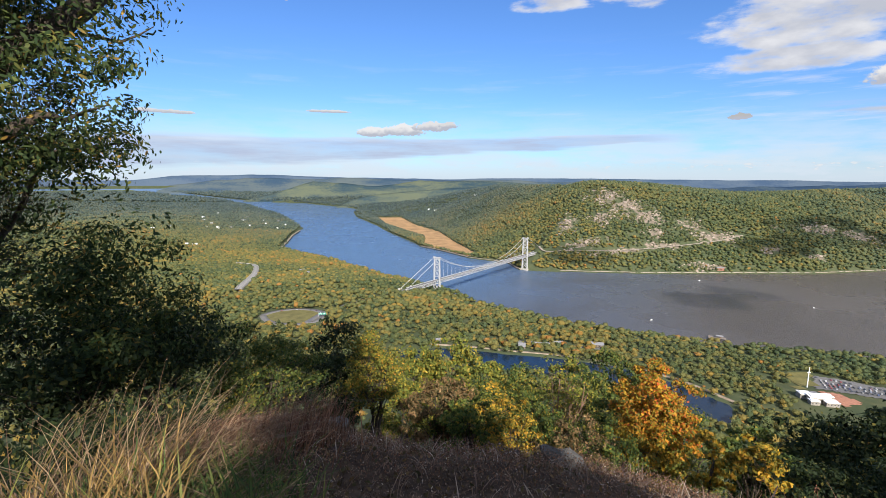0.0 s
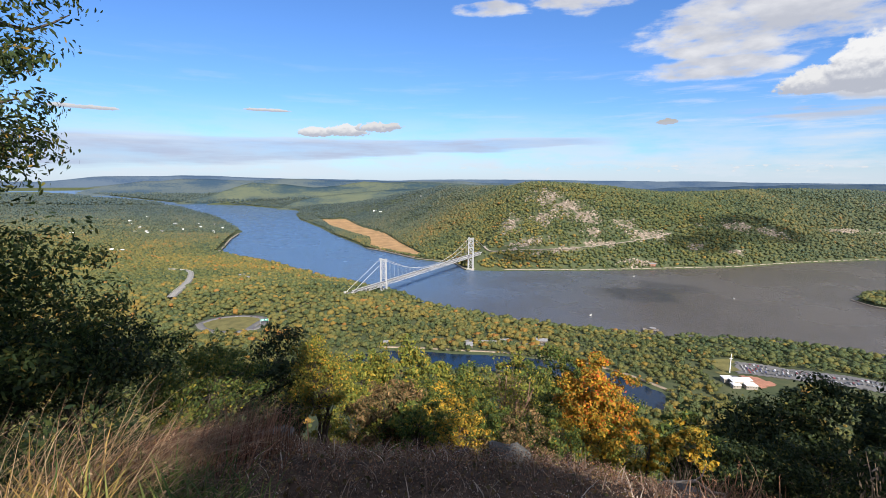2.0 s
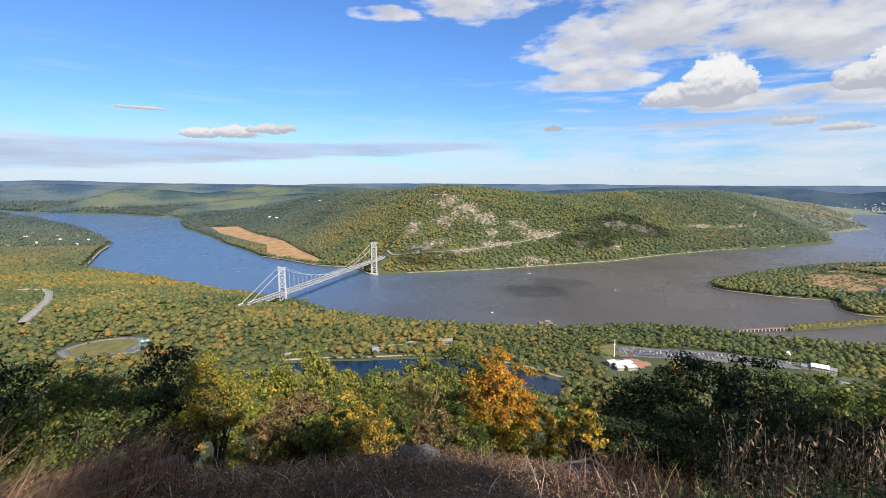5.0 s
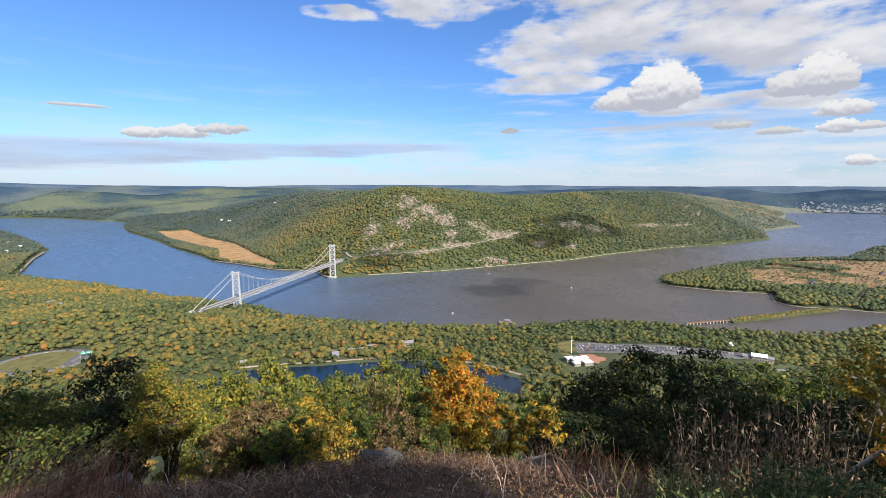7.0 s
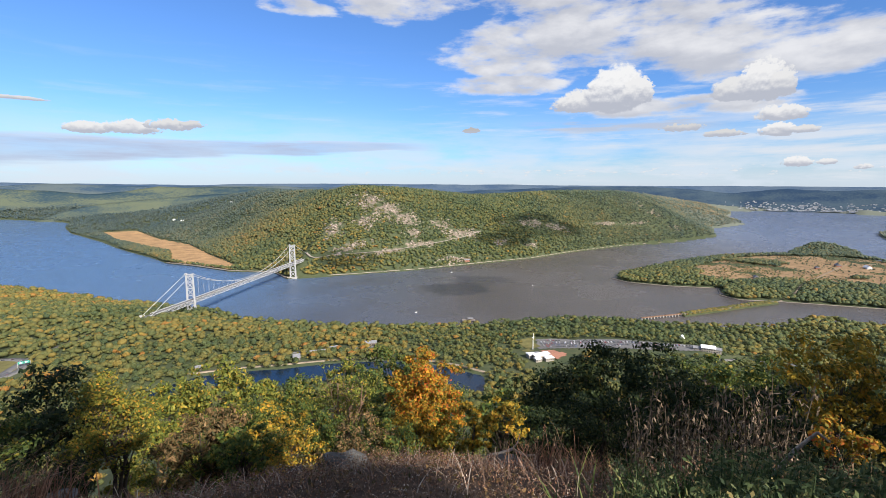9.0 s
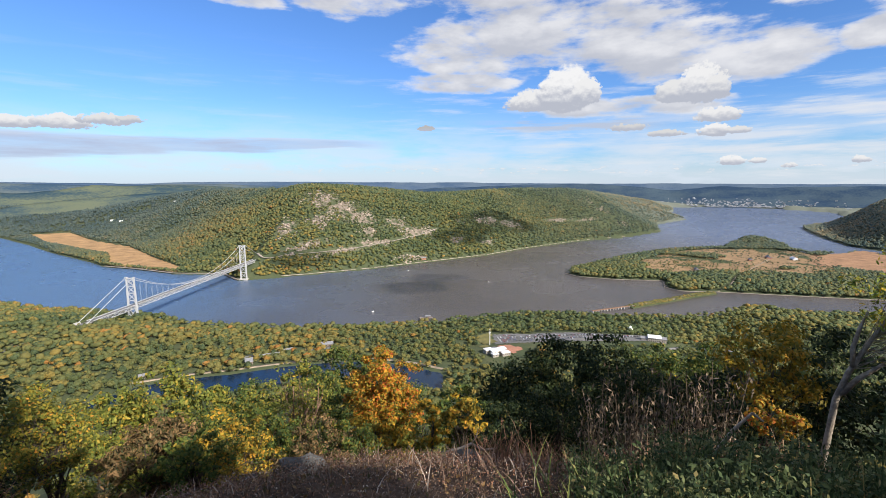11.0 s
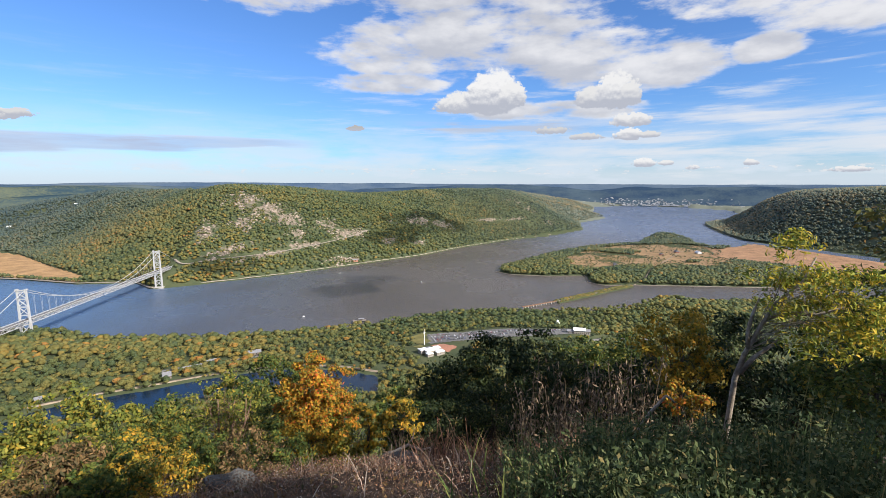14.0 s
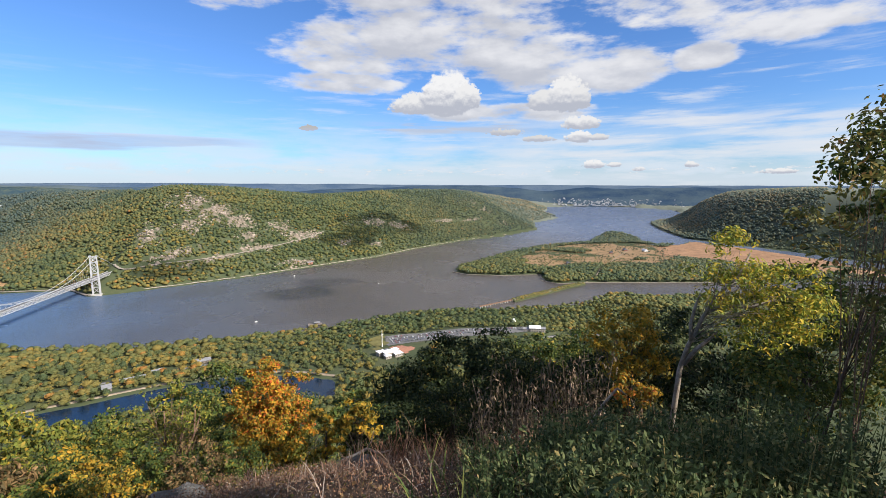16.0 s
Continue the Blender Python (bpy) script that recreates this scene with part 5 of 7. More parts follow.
def plant_overlook():
    # the large oak-like tree at the edge
    foot = polar(-57, 9.0)
    lobes = [(polar(-47, 9, 4.0), (2.8, 2.8, 2.0)), (polar(-43.5, 8.6, 1.2), (1.9, 1.9, 1.4)), (polar(-42.5, 8.8, 1.9), (0.9, 0.9, 0.75)), (polar(-40.0, 8.8, 3.0), (1.0, 0.9, 0.45)),
             (polar(-32.6, 8.8, 2.60), (0.55, 0.5, 0.22)), (polar(-37.2, 8.8, 0.55), (0.62, 0.6, 0.18)), (polar(-40.5, 8.8, -0.35), (0.9, 0.9, 0.5)), (polar(-43, 8.8, -1.3), (1.5, 1.3, 0.8)),
             (polar(-33.5, 9.0, -1.40), (0.90, 0.9, 0.30)), (polar(-40, 8.8, -2.2), (1.5, 1.3, 0.9)), (polar(-36, 9.0, -2.7), (1.1, 1.0, 0.6)), (polar(-43.5, 8.8, 2.6), (1.2, 1.2, 1.0)),
             (polar(-42, 8.8, 0.3), (1.2, 1.2, 0.7)), (polar(-31.2, 9.2, -2.1), (0.8, 0.8, 0.28)), (polar(-37.0, 8.8, -1.0), (1.1, 0.9, 0.5)), (polar(-34.5, 9.0, -1.95), (1.1, 0.9, 0.4))]
    oak = tree("broadleaf_tree", "tall dark green broadleaf tree with a few yellowing leaves", foot, lobes, oak_leaf, 64000, 0.092, clusters=400, trunk=0.10, spread=0.17, narrow=0.34)
    for pts, thick in (((polar(-50, 8.9, 0.1), polar(-43, 8.7, 0.54), polar(-41.6, 8.7, 0.68), polar(-39.9, 8.7, 0.86), polar(-38.5, 8.7, 0.82)), (0.14, 0.10, 0.085, 0.06, 0.03)),
                       ((polar(-44, 8.9, 1.3), polar(-37.8, 8.7, 2.14), polar(-36.0, 8.7, 2.40), polar(-34.3, 8.7, 2.68), polar(-31.5, 8.7, 2.85)), (0.20, 0.17, 0.15, 0.13, 0.05)),
                       ((polar(-40.5, 8.8, 0.30), polar(-38.8, 8.8, 0.38), polar(-36.4, 8.8, 0.43), polar(-34.1, 8.8, 0.52)), (0.035, 0.028, 0.022, 0.008)),
                       ((polar(-38.5, 8.8, 0.80), polar(-36.8, 8.8, 0.95), polar(-34.8, 8.8, 1.08)), (0.03, 0.022, 0.008)),
                       ((polar(-36.5, 8.8, 2.05), polar(-33.5, 8.8, 2.0), polar(-31.8, 8.8, 2.15), polar(-30.5, 8.8, 2.30)), (0.03, 0.022, 0.015, 0.006))):
        limb = Build()
        limb.tube([p - foot for p in pts], list(thick), 8)
        limb.object("limb", bark, oak, True)
    rows = [
        ("shrub", "dense green shrub on the grassy slope", -26, 13, -3.75, -5.9, 3.6, green_leaf, 5200, 0.11, dict(stems=4, clusters=46, category="shrub")),
        ("shrub", "green shrub with bare lower stems", -21.5, 11.5, -4.0, -5.6, 2.2, green_leaf, 3600, 0.10, dict(stems=5, clusters=34, category="shrub")),
        ("shrub", "dark green thicket under the tall tree", -34, 10.5, -2.6, -4.3, 3.4, dark_shaded_leaf, 5200, 0.11, dict(stems=4, clusters=44, category="shrub")),
        ("shrub", "dark green thicket beside the tall grass", -42, 9.5, -1.9, -3.9, 3.4, dark_shaded_leaf, 4800, 0.11, dict(stems=4, clusters=40, category="shrub")),
        ("young_tree", "slender dark green young tree", -12.6, 16, -4.45, -9.4, 1.7, dark_shaded_leaf, 5200, 0.13, dict(clusters=46, trunk=0.11)),
        ("shrub", "dark green shrub behind the slender tree", -16.5, 15, -5.7, -8.6, 2.6, dark_shaded_leaf, 4600, 0.13, dict(stems=3, clusters=40, category="shrub")),
        ("small_tree", "small tree with green and golden leaves", -9.0, 11.5, -3.95, -6.0, 1.45, gold_green_leaf, 4600, 0.085, dict(stems=3, clusters=46, trunk=0.09)),
        ("small_tree", "yellow-green sunlit tree on the slope", -3.6, 30, -10.8, -15.5, 3.6, lime_leaf, 4200, 0.24, dict(clusters=44, trunk=0.16, group="sunlit trees below the edge")),
        ("small_tree", "yellow-green sunlit tree on the slope", 0.9, 30, -10.7, -15.5, 3.6, lime_leaf, 4200, 0.24, dict(clusters=44, trunk=0.16, group="sunlit trees below the edge")),
        ("small_tree", "yellow-green sunlit tree on the slope", 4.8, 27, -11.0, -15.0, 3.4, lime_leaf, 4000, 0.24, dict(clusters=40, trunk=0.16, group="sunlit trees below the edge")),
        ("small_tree", "green tree on the steep slope", 9.5, 26, -10.8, -14.5, 3.2, green_leaf, 3800, 0.22, dict(clusters=40, trunk=0.15)),
        ("shrub", "shrub with hanging withered brown leaves", -1.2, 10.2, -4.75, -6.0, 1.5, tawny_leaf, 2300, 0.13, dict(stems=4, clusters=30, category="shrub", narrow=0.32)),
        ("shrub", "green shrub under the withered one", 1.6, 9.8, -4.9, -6.1, 1.0, green_leaf, 1800, 0.10, dict(stems=3, clusters=24, category="shrub")),
        ("shrub", "low shrub turning yellow and orange", 7.6, 10, -4.75, -6.1, 1.3, gold_leaf, 2800, 0.085, dict(stems=4, clusters=32, category="shrub")),
        ("shrub", "green shrub with olive leaves", 11.5, 11, -5.2, -6.8, 1.5, green_leaf, 2600, 0.09, dict(stems=4, clusters=32, category="shrub")),
        ("small_tree", "thinly leaved small tree with many bare upright branches", 15.0, 14, -5.5, -7.4, 2.3, lime_leaf, 800, 0.12, dict(stems=5, clusters=40, trunk=0.10, wood=red_bark, spread=0.16)),
        ("small_tree", "green leafy tree behind the orange one", 21.0, 20, -7.15, -10.0, 3.0, green_leaf, 4200, 0.16, dict(clusters=44, trunk=0.12)),
        ("small_tree", "yellow-green tree on the slope", 17.0, 24, -9.4, -12.6, 2.8, lime_leaf, 3200, 0.19, dict(clusters=36, trunk=0.12)),
        ("small_tree", "small maple in bright orange, yellow and red leaf", 26.4, 9.6, -3.62, -5.75, 1.45, flame_leaf, 13000, 0.078, dict(stems=3, clusters=130, trunk=0.09, spread=0.15)),
        ("shrub", "yellow-green bush at the foot of the orange maple", 27.4, 9.0, -4.75, -5.9, 1.3, gold_green_leaf, 3200, 0.080, dict(stems=4, clusters=44, category="shrub")),
        ("shrub", "olive green shrub beside the orange maple", 20.6, 10, -4.9, -6.6, 1.3, green_leaf, 3000, 0.08, dict(stems=4, clusters=34, category="shrub")),
        ("shrub", "low green shrub under the orange maple", 24.5, 8.4, -4.4, -5.2, 1.1, gold_leaf, 1900, 0.075, dict(stems=4, clusters=24, category="shrub")),
        ("sapling", "sapling with bright yellow leaves", 32.3, 7, -3.35, -4.15, 0.45, gold_leaf, 480, 0.085, dict(stems=2, clusters=12, trunk=0.022)),
        ("sapling", "bushy sapling with yellow-green leaves", 36.6, 7, -3.42, -4.0, 0.75, gold_leaf, 900, 0.075, dict(stems=3, clusters=18, trunk=0.025)),
        ("broadleaf_tree", "dark green broadleaf tree in shade", 49.2, 22, -7.5, -12.5, 4.2, dark_shaded_leaf, 6500, 0.19, dict(clusters=60, trunk=0.18)),
        ("broadleaf_tree", "dark green broadleaf tree in shade", 54.2, 22, -7.3, -12.0, 3.8, dark_shaded_leaf, 6000, 0.19, dict(clusters=56, trunk=0.18)),
        ("broadleaf_tree", "dark green broadleaf tree in shade", 44.6, 21, -8.3, -12.5, 3.6, dark_shaded_leaf, 5600, 0.19, dict(clusters=52, trunk=0.16)),
        ("broadleaf_tree", "dark green broadleaf tree in shade", 40.2, 20, -8.5, -12.0, 3.2, dark_shaded_leaf, 5000, 0.19, dict(clusters=46, trunk=0.16)),
        ("small_tree", "green tree with a golden flank", 36.5, 18, -8.1, -11.0, 2.4, green_leaf, 3600, 0.17, dict(clusters=38, trunk=0.13)),
        ("broadleaf_tree", "green broadleaf tree on the steep slope", 58.6, 24, -8.0, -13.0, 3.6, green_leaf, 5000, 0.20, dict(clusters=48, trunk=0.17)),
        ("small_tree", "yellow-green tree on the steep slope", 62.2, 25, -8.4, -12.5, 3.4, lime_leaf, 4200, 0.20, dict(clusters=44, trunk=0.15)),
        ("small_tree", "green tree on the steep slope", 66.4, 22, -6.9, -10.5, 3.2, green_leaf, 4200, 0.18, dict(clusters=44, trunk=0.14)),
        ("small_tree", "tree with orange and yellow autumn leaves", 70.2, 15, -3.7, -6.6, 2.4, gold_leaf, 4400, 0.13, dict(clusters=40, trunk=0.10)),
        ("small_tree", "dark green tree behind the leaning trunk", 74.6, 18, -4.6, -8.5, 2.6, dark_shaded_leaf, 4600, 0.15, dict(clusters=46, trunk=0.13)),
        ("small_tree", "dark tree behind the yellow-green one", 80.0, 15, -3.6, -7.0, 3.0, dark_shaded_leaf, 5000, 0.14, dict(clusters=48, trunk=0.13)),
        ("small_tree", "dark green tree at the edge of the clearing", 88.0, 13, -1.7, -5.5, 3.0, green_leaf, 6000, 0.14, dict(clusters=56, trunk=0.14)),
        ("shrub", "dense dark shrub on the slope", 57.0, 14, -5.6, -7.6, 2.6, dark_shaded_leaf, 4200, 0.12, dict(stems=4, clusters=40, category="shrub")),
        ("shrub", "dense dark shrub on the slope", 49.0, 14, -6.3, -8.4, 2.6, dark_shaded_leaf, 4200, 0.12, dict(stems=4, clusters=40, category="shrub")),
        ("shrub", "dense dark shrub on the slope", 65.0, 12, -4.4, -6.4, 2.4, dark_shaded_leaf, 4000, 0.12, dict(stems=4, clusters=38, category="shrub")),
        ("shrub", "dense dark shrub on the slope", 41.5, 13, -6.4, -8.0, 2.2, dark_shaded_leaf, 3600, 0.12, dict(stems=4, clusters=34, category="shrub")),
        ("shrub", "olive green shrub on the brown slope", 4.5, 7.8, -4.0, -5.0, 1.1, green_leaf, 2200, 0.07, dict(stems=4, clusters=28, category="shrub")),
        ("shrub", "yellowing shrub on the brown slope", 9.8, 7.6, -4.1, -4.9, 1.0, gold_leaf, 1900, 0.065, dict(stems=4, clusters=26, category="shrub")),
        ("shrub", "olive green shrub on the brown slope", 13.6, 8.0, -4.2, -5.3, 1.2, green_leaf, 2400, 0.07, dict(stems=4, clusters=30, category="shrub")),
        ("shrub", "thin leaved shrub with reddish stems", 17.8, 7.6, -4.0, -5.0, 1.1, tawny_leaf, 1900, 0.06, dict(stems=4, clusters=28, category="shrub")),
        ("shrub", "olive green shrub on the brown slope", 21.8, 7.6, -4.0, -5.0, 1.0, green_leaf, 2200, 0.065, dict(stems=4, clusters=28, category="shrub")),
        ("shrub", "yellow-green shrub on the slope", 12.5, 17, -7.6, -10.5, 2.4, lime_leaf, 3800, 0.12, dict(stems=3, clusters=40, category="shrub")),
        ("shrub", "green shrub on the slope", 6.0, 16, -7.2, -9.8, 2.2, green_leaf, 3600, 0.12, dict(stems=3, clusters=40, category="shrub")),
        ("shrub", "yellow-green shrub on the slope", -4.6, 17, -7.9, -10.4, 2.2, lime_leaf, 3400, 0.12, dict(stems=3, clusters=38, category="shrub")),
        ("shrub", "green shrub on the slope", 1.0, 18, -8.4, -11.0, 2.4, green_leaf, 3600, 0.13, dict(stems=3, clusters=40, category="shrub")),
        ("shrub", "green shrub below the sparse tree", 29.5, 13, -5.9, -8.2, 1.8, green_leaf, 3200, 0.10, dict(stems=3, clusters=36, category="shrub")),
        ("shrub", "small orange-leaved bush in the dry grass", 71.0, 6.5, -2.55, -3.0, 0.6, flame_leaf, 420, 0.07, dict(stems=3, clusters=12, trunk=0.02, category="shrub")),
    ]
    for name, label, b, r, top, low, width, mat, n, leaf, more in rows:
        standing(name, label, b, r, top, low, width, mat, n, leaf, **more)
    # leaning tree with a pale trunk
    foot = polar(75.1, 6.0)
    lobes = [(polar(79.0, 6.0, -0.66), (0.28, 0.26, 0.20)), (polar(77.0, 6.0, -1.10), (0.30, 0.28, 0.24)), (polar(80.6, 6.0, -1.15), (0.40, 0.35, 0.28)),
             (polar(83.8, 6.2, -1.05), (0.42, 0.40, 0.28)), (polar(82.0, 6.0, -1.62), (0.40, 0.35, 0.24)), (polar(86.2, 6.2, -1.40), (0.40, 0.38, 0.32))]
    spine = [foot - Vector((0, 0, 0.1)), polar(75.9, 6.0, -2.22), polar(76.6, 6.0, -1.87), polar(77.8, 6.0, -1.56), polar(78.7, 6.0, -1.32), polar(80.4, 6.0, -1.04), polar(81.5, 6.0, -0.76)]
    sumac = tree("leaning_tree", "leaning small tree with a pale grey trunk and yellow-green leaves", foot, lobes, sumac_leaf, 5200, 0.058, clusters=64, trunk=0.036,
                 wood=pale_bark, spread=0.30, narrow=0.30, spine=spine)
    for pts, thick in (((polar(76.1, 6.0, -2.12), polar(77.2, 6.0, -1.92), polar(78.2, 6.0, -1.80), polar(79.2, 6.0, -1.66)), (0.032, 0.026, 0.020, 0.008)),
                       ((polar(76.7, 6.0, -1.82), polar(76.5, 6.0, -1.62), polar(76.8, 6.0, -1.42), polar(77.2, 6.0, -1.25)), (0.028, 0.022, 0.018, 0.007)),
                       ((polar(78.3, 6.0, -1.42), polar(80.0, 6.0, -1.36), polar(82.0, 6.0, -1.34), polar(84.0, 6.0, -1.22)), (0.030, 0.024, 0.018, 0.008))):
        limb = Build()
        limb.tube([p - foot for p in pts], list(thick), 7)
        limb.object("limb", pale_bark, sumac, True)
    # tall sapling thicket at the end of the turn
    foot = polar(91, 5.0)
    lobes = [(polar(89.3, 5.0, 0.30), (0.20, 0.20, 0.34)), (polar(87.4, 5.0, -0.20), (0.26, 0.25, 0.20)), (polar(85.4, 5.0, -0.24), (0.24, 0.22, 0.13)), (polar(90.5, 5.0, -0.7), (0.50, 0.4, 0.4)),
             (polar(95, 5.0, 0.3), (0.6, 0.5, 0.8))]
    tree("sapling", "tall thin sapling with brownish-green leaves", foot, lobes, bronze_leaf, 2800, 0.056, clusters=30, trunk=0.015, stems=4, wood=red_bark, spread=0.24, narrow=0.4)
    foot = polar(88, 8.0)
    lobes = [(polar(90.8, 8.0, -0.1), (0.8, 0.7, 0.45)), (polar(94, 8.0, 0.2), (1.0, 0.9, 0.9))]
    tree("small_tree", "dark leafy tree behind the thin sapling", foot, lobes, green_leaf, 3600, 0.085, clusters=24, trunk=0.028, spread=0.25)


plant_overlook()


def slope_woods():
    x, y = scatter(34, 330, -50, 92, 9.0)
    keep = rng.random(len(x)) < 0.13
    near = np.hypot(x, y) < 60
    keep &= ~near | (rng.random(len(x)) < 0.6)
    x, y = x[keep], y[keep]
    r = np.hypot(x, y)
    plant("slope_woodland", x, y, "leafy", np.interp(r, [30, 120, 330], [4.0, 8.0, 12.0]) * rng.uniform(0.8, 1.2, len(x)), wood_mat, "green and yellowing trees on the steep slope below")


slope_woods()


def straw(name, palette):
    return foliage(name, palette, 0.5, 0.3, 0)


dry_grass = straw("dry_grass", [(0.0, (0.10, 0.056, 0.034)), (0.5, (0.25, 0.150, 0.088)), (1.0, (0.50, 0.35, 0.21))])
red_grass = straw("russet_grass", [(0.0, (0.115, 0.052, 0.034)), (0.5, (0.27, 0.125, 0.075)), (1.0, (0.46, 0.245, 0.145))])
heath = straw("brown_heath", [(0.0, (0.085, 0.050, 0.034)), (0.5, (0.225, 0.138, 0.100)), (0.85, (0.40, 0.275, 0.205)), (1.0, (0.62, 0.53, 0.44))])
gold_grass = straw("golden_grass", [(0.0, (0.070, 0.048, 0.020)), (0.5, (0.27, 0.165, 0.055)), (0.85, (0.56, 0.35, 0.12)), (1.0, (0.20, 0.21, 0.05))])
green_grass = straw("green_grass", [(0.0, (0.035, 0.070, 0.018)), (0.6, (0.095, 0.155, 0.038)), (1.0, (0.22, 0.23, 0.060))])


def blades(name, b0, b1, r0, r1, n, tall, wide, mat, label, lean=0.5, tufts=60, seed_head=False, heading=None):
    """Grass: bent tapering blades in loose tufts."""
    reseed(b0 + 60, b1, r0, n)
    tb, tr = rng.uniform(b0, b1, tufts), np.sqrt(rng.uniform(r0 * r0, r1 * r1, tufts))
    k = rng.integers(0, tufts, n)
    x = tr[k] * np.sin(np.radians(tb[k])) + rng.normal(size=n) * 0.10 * np.sqrt(tr[k])
    y = tr[k] * np.cos(np.radians(tb[k])) + rng.normal(size=n) * 0.10 * np.sqrt(tr[k])
    z = height(x, y) - 0.02
    foot = np.stack([x, y, z], -1)
    h = rng.uniform(tall[0], tall[1], n)
    a = rng.uniform(0, 6.283, tufts)[k] + rng.normal(size=n) * 0.9
    if heading is not None:                      # combed over by the wind
        a = heading + rng.normal(size=tufts)[k] * 0.7 + rng.normal(size=n) * 0.6
    out = np.stack([np.cos(a), np.sin(a), np.zeros(n)], -1) * (h * lean * rng.uniform(0.45, 1.15, n))[:, None]
    side = np.cross(out, (0, 0, 1.0))
    side /= np.linalg.norm(side, axis=1)[:, None] + 1e-9
    side *= (wide * rng.uniform(0.6, 1.4, n))[:, None]
    rows = []
    for t, w in ((0.0, 1.0), (0.4, 0.9), (0.75, 0.6), (1.0, 0.08)):
        c = foot + out * t ** 1.8 + np.array([0, 0, 1.0]) * (h * (t - 0.25 * lean * t ** 3))[:, None]
        rows += [c - side * w, c + side * w]
    v = np.stack(rows, 1).reshape(-1, 3)
    base = (np.arange(n) * 8)[:, None]
    f = np.concatenate([base + np.array([[i, i + 1, i + 3, i + 2]]) for i in (0, 2, 4)])
    if seed_head:
        m = n // 2
        tip = rows[-1][:m]
        c = np.concatenate([tip - (out[:m] * 0.08 + (0, 0, 0.01)) * q + rng.normal(size=(m, 3)) * 0.006 for q in (0, 0.5, 1.0, 1.5, 2.0)])
        v2, f2 = leaf_quads(c, 0.022, None, 0.6, 0.28)
        f = np.concatenate([f, f2 + len(v)])
        v = np.concatenate([v, v2])
    return tagged(arrays(name, v, f, mat), label, "grass", kind="stuff")


blades("heath_cover", -46, 92, 1.9, 11, 13000, (0.08, 0.26), 0.0045, heath, "short brown dry heath and weeds on the slope", 0.9, 4500)


def fuzz(name, b0, b1, r0, r1, n, tall, leaf, mat, label, narrow=0.5):
    """Seed heads and dead leaves in and over the ground cover."""
    reseed(b0 + 60, b1, r0, n)
    b, r = rng.uniform(b0, b1, n), rng.uniform(r0, r1, n)
    x, y = r * np.sin(np.radians(b)), r * np.cos(np.radians(b))
    z = height(x, y) + tall * rng.random(n) ** 1.5 * (0.6 + 0.8 * np.clip(fbm(x, y, 0.9, 3) + 0.4, 0, 1)) + 0.01
    v, f = leaf_quads(np.stack([x, y, z], -1), leaf, None, 0.2, narrow)
    return tagged(arrays(name, v, f, mat), label, "ground cover", kind="stuff")


fuzz("seed_heads", -34, 75, 2.4, 10, 52000, 0.16, 0.020, heath, "fine brown seed heads over the slope")
fuzz("seed_heads", -30, 62, 3.2, 10, 42000, 0.20, 0.018, red_grass, "russet seed heads over the slope")
fuzz("leaf_litter", -40, 92, 1.9, 9, 5000, 0.03, 0.055, tawny_leaf, "dead brown leaves on the ground")
blades("russet_grass", -36, -17, 3.6, 6.5, 800, (0.14, 0.34), 0.0055, red_grass, "russet seeding grass on the slope", 0.9, 150, True)
blades("russet_grass", -19, -14, 3.9, 4.5, 240, (0.34, 0.58), 0.0050, red_grass, "upright tuft of russet grass", 0.45, 5, True, 0.6)
blades("russet_grass", -31, -20, 3.8, 4.8, 420, (0.30, 0.55), 0.0040, red_grass, "bent tufts of russet grass", 1.0, 14, True, 0.1)
blades("russet_grass", 40, 75, 4.5, 8, 1900, (0.2, 0.5), 0.005, red_grass, "russet dry grass along the edge", 0.5, 120, True)
blades("dry_grass", -42, -31, 2.9, 3.7, 170, (0.60, 0.95), 0.0030, dry_grass, "tall straw-coloured grass bent over with seed plumes", 1.25, 4, True, 0.1)
blades("dry_grass", -48, -20, 2.6, 4.4, 300, (0.35, 0.70), 0.0032, dry_grass, "straw-coloured grass bent over with seed plumes", 1.3, 40, True, 0.4)
blades("dry_grass", -53, -36, 2.0, 3.3, 850, (0.26, 0.72), 0.0062, gold_grass, "golden dry grass blades in tangled tufts", 0.85, 34)
blades("dry_grass", -47, -27, 3.3, 4.1, 260, (0.65, 1.10), 0.0030, dry_grass, "tall dry grass with bent brown plumes", 1.0, 16, True, 0.15)
blades("dry_grass", -36, -28, 2.2, 2.9, 150, (0.25, 0.50), 0.0050, dry_grass, "pale grass laid flat over the green", 1.3, 6, True, 0.2)
blades("green_grass", -48, -24, 1.8, 3.3, 3600, (0.16, 0.44), 0.0062, green_grass, "long green grass among the straw", 0.9, 120)
blades("green_grass", -46, -26, 2.2, 3.2, 90, (0.40, 0.70), 0.0070, green_grass, "single tall green blades", 0.35, 14)
blades("green_grass", 48, 92, 2.0, 4.5, 1200, (0.15, 0.45), 0.006, green_grass, "green grass among weeds", 0.7, 120)
blades("dry_grass", 40, 80, 4.5, 7, 140, (0.3, 0.8), 0.004, dry_grass, "scattered dry stalks at the edge", 0.4, 80, True)


WEED = [(0.0, (0.032, 0.056, 0.022)), (0.5, (0.090, 0.130, 0.050)), (0.85, (0.190, 0.215, 0.085)), (1.0, (0.34, 0.26, 0.10))]
weed_leaf = foliage("weed_leaf", WEED, 0.5, 0.35, 0)


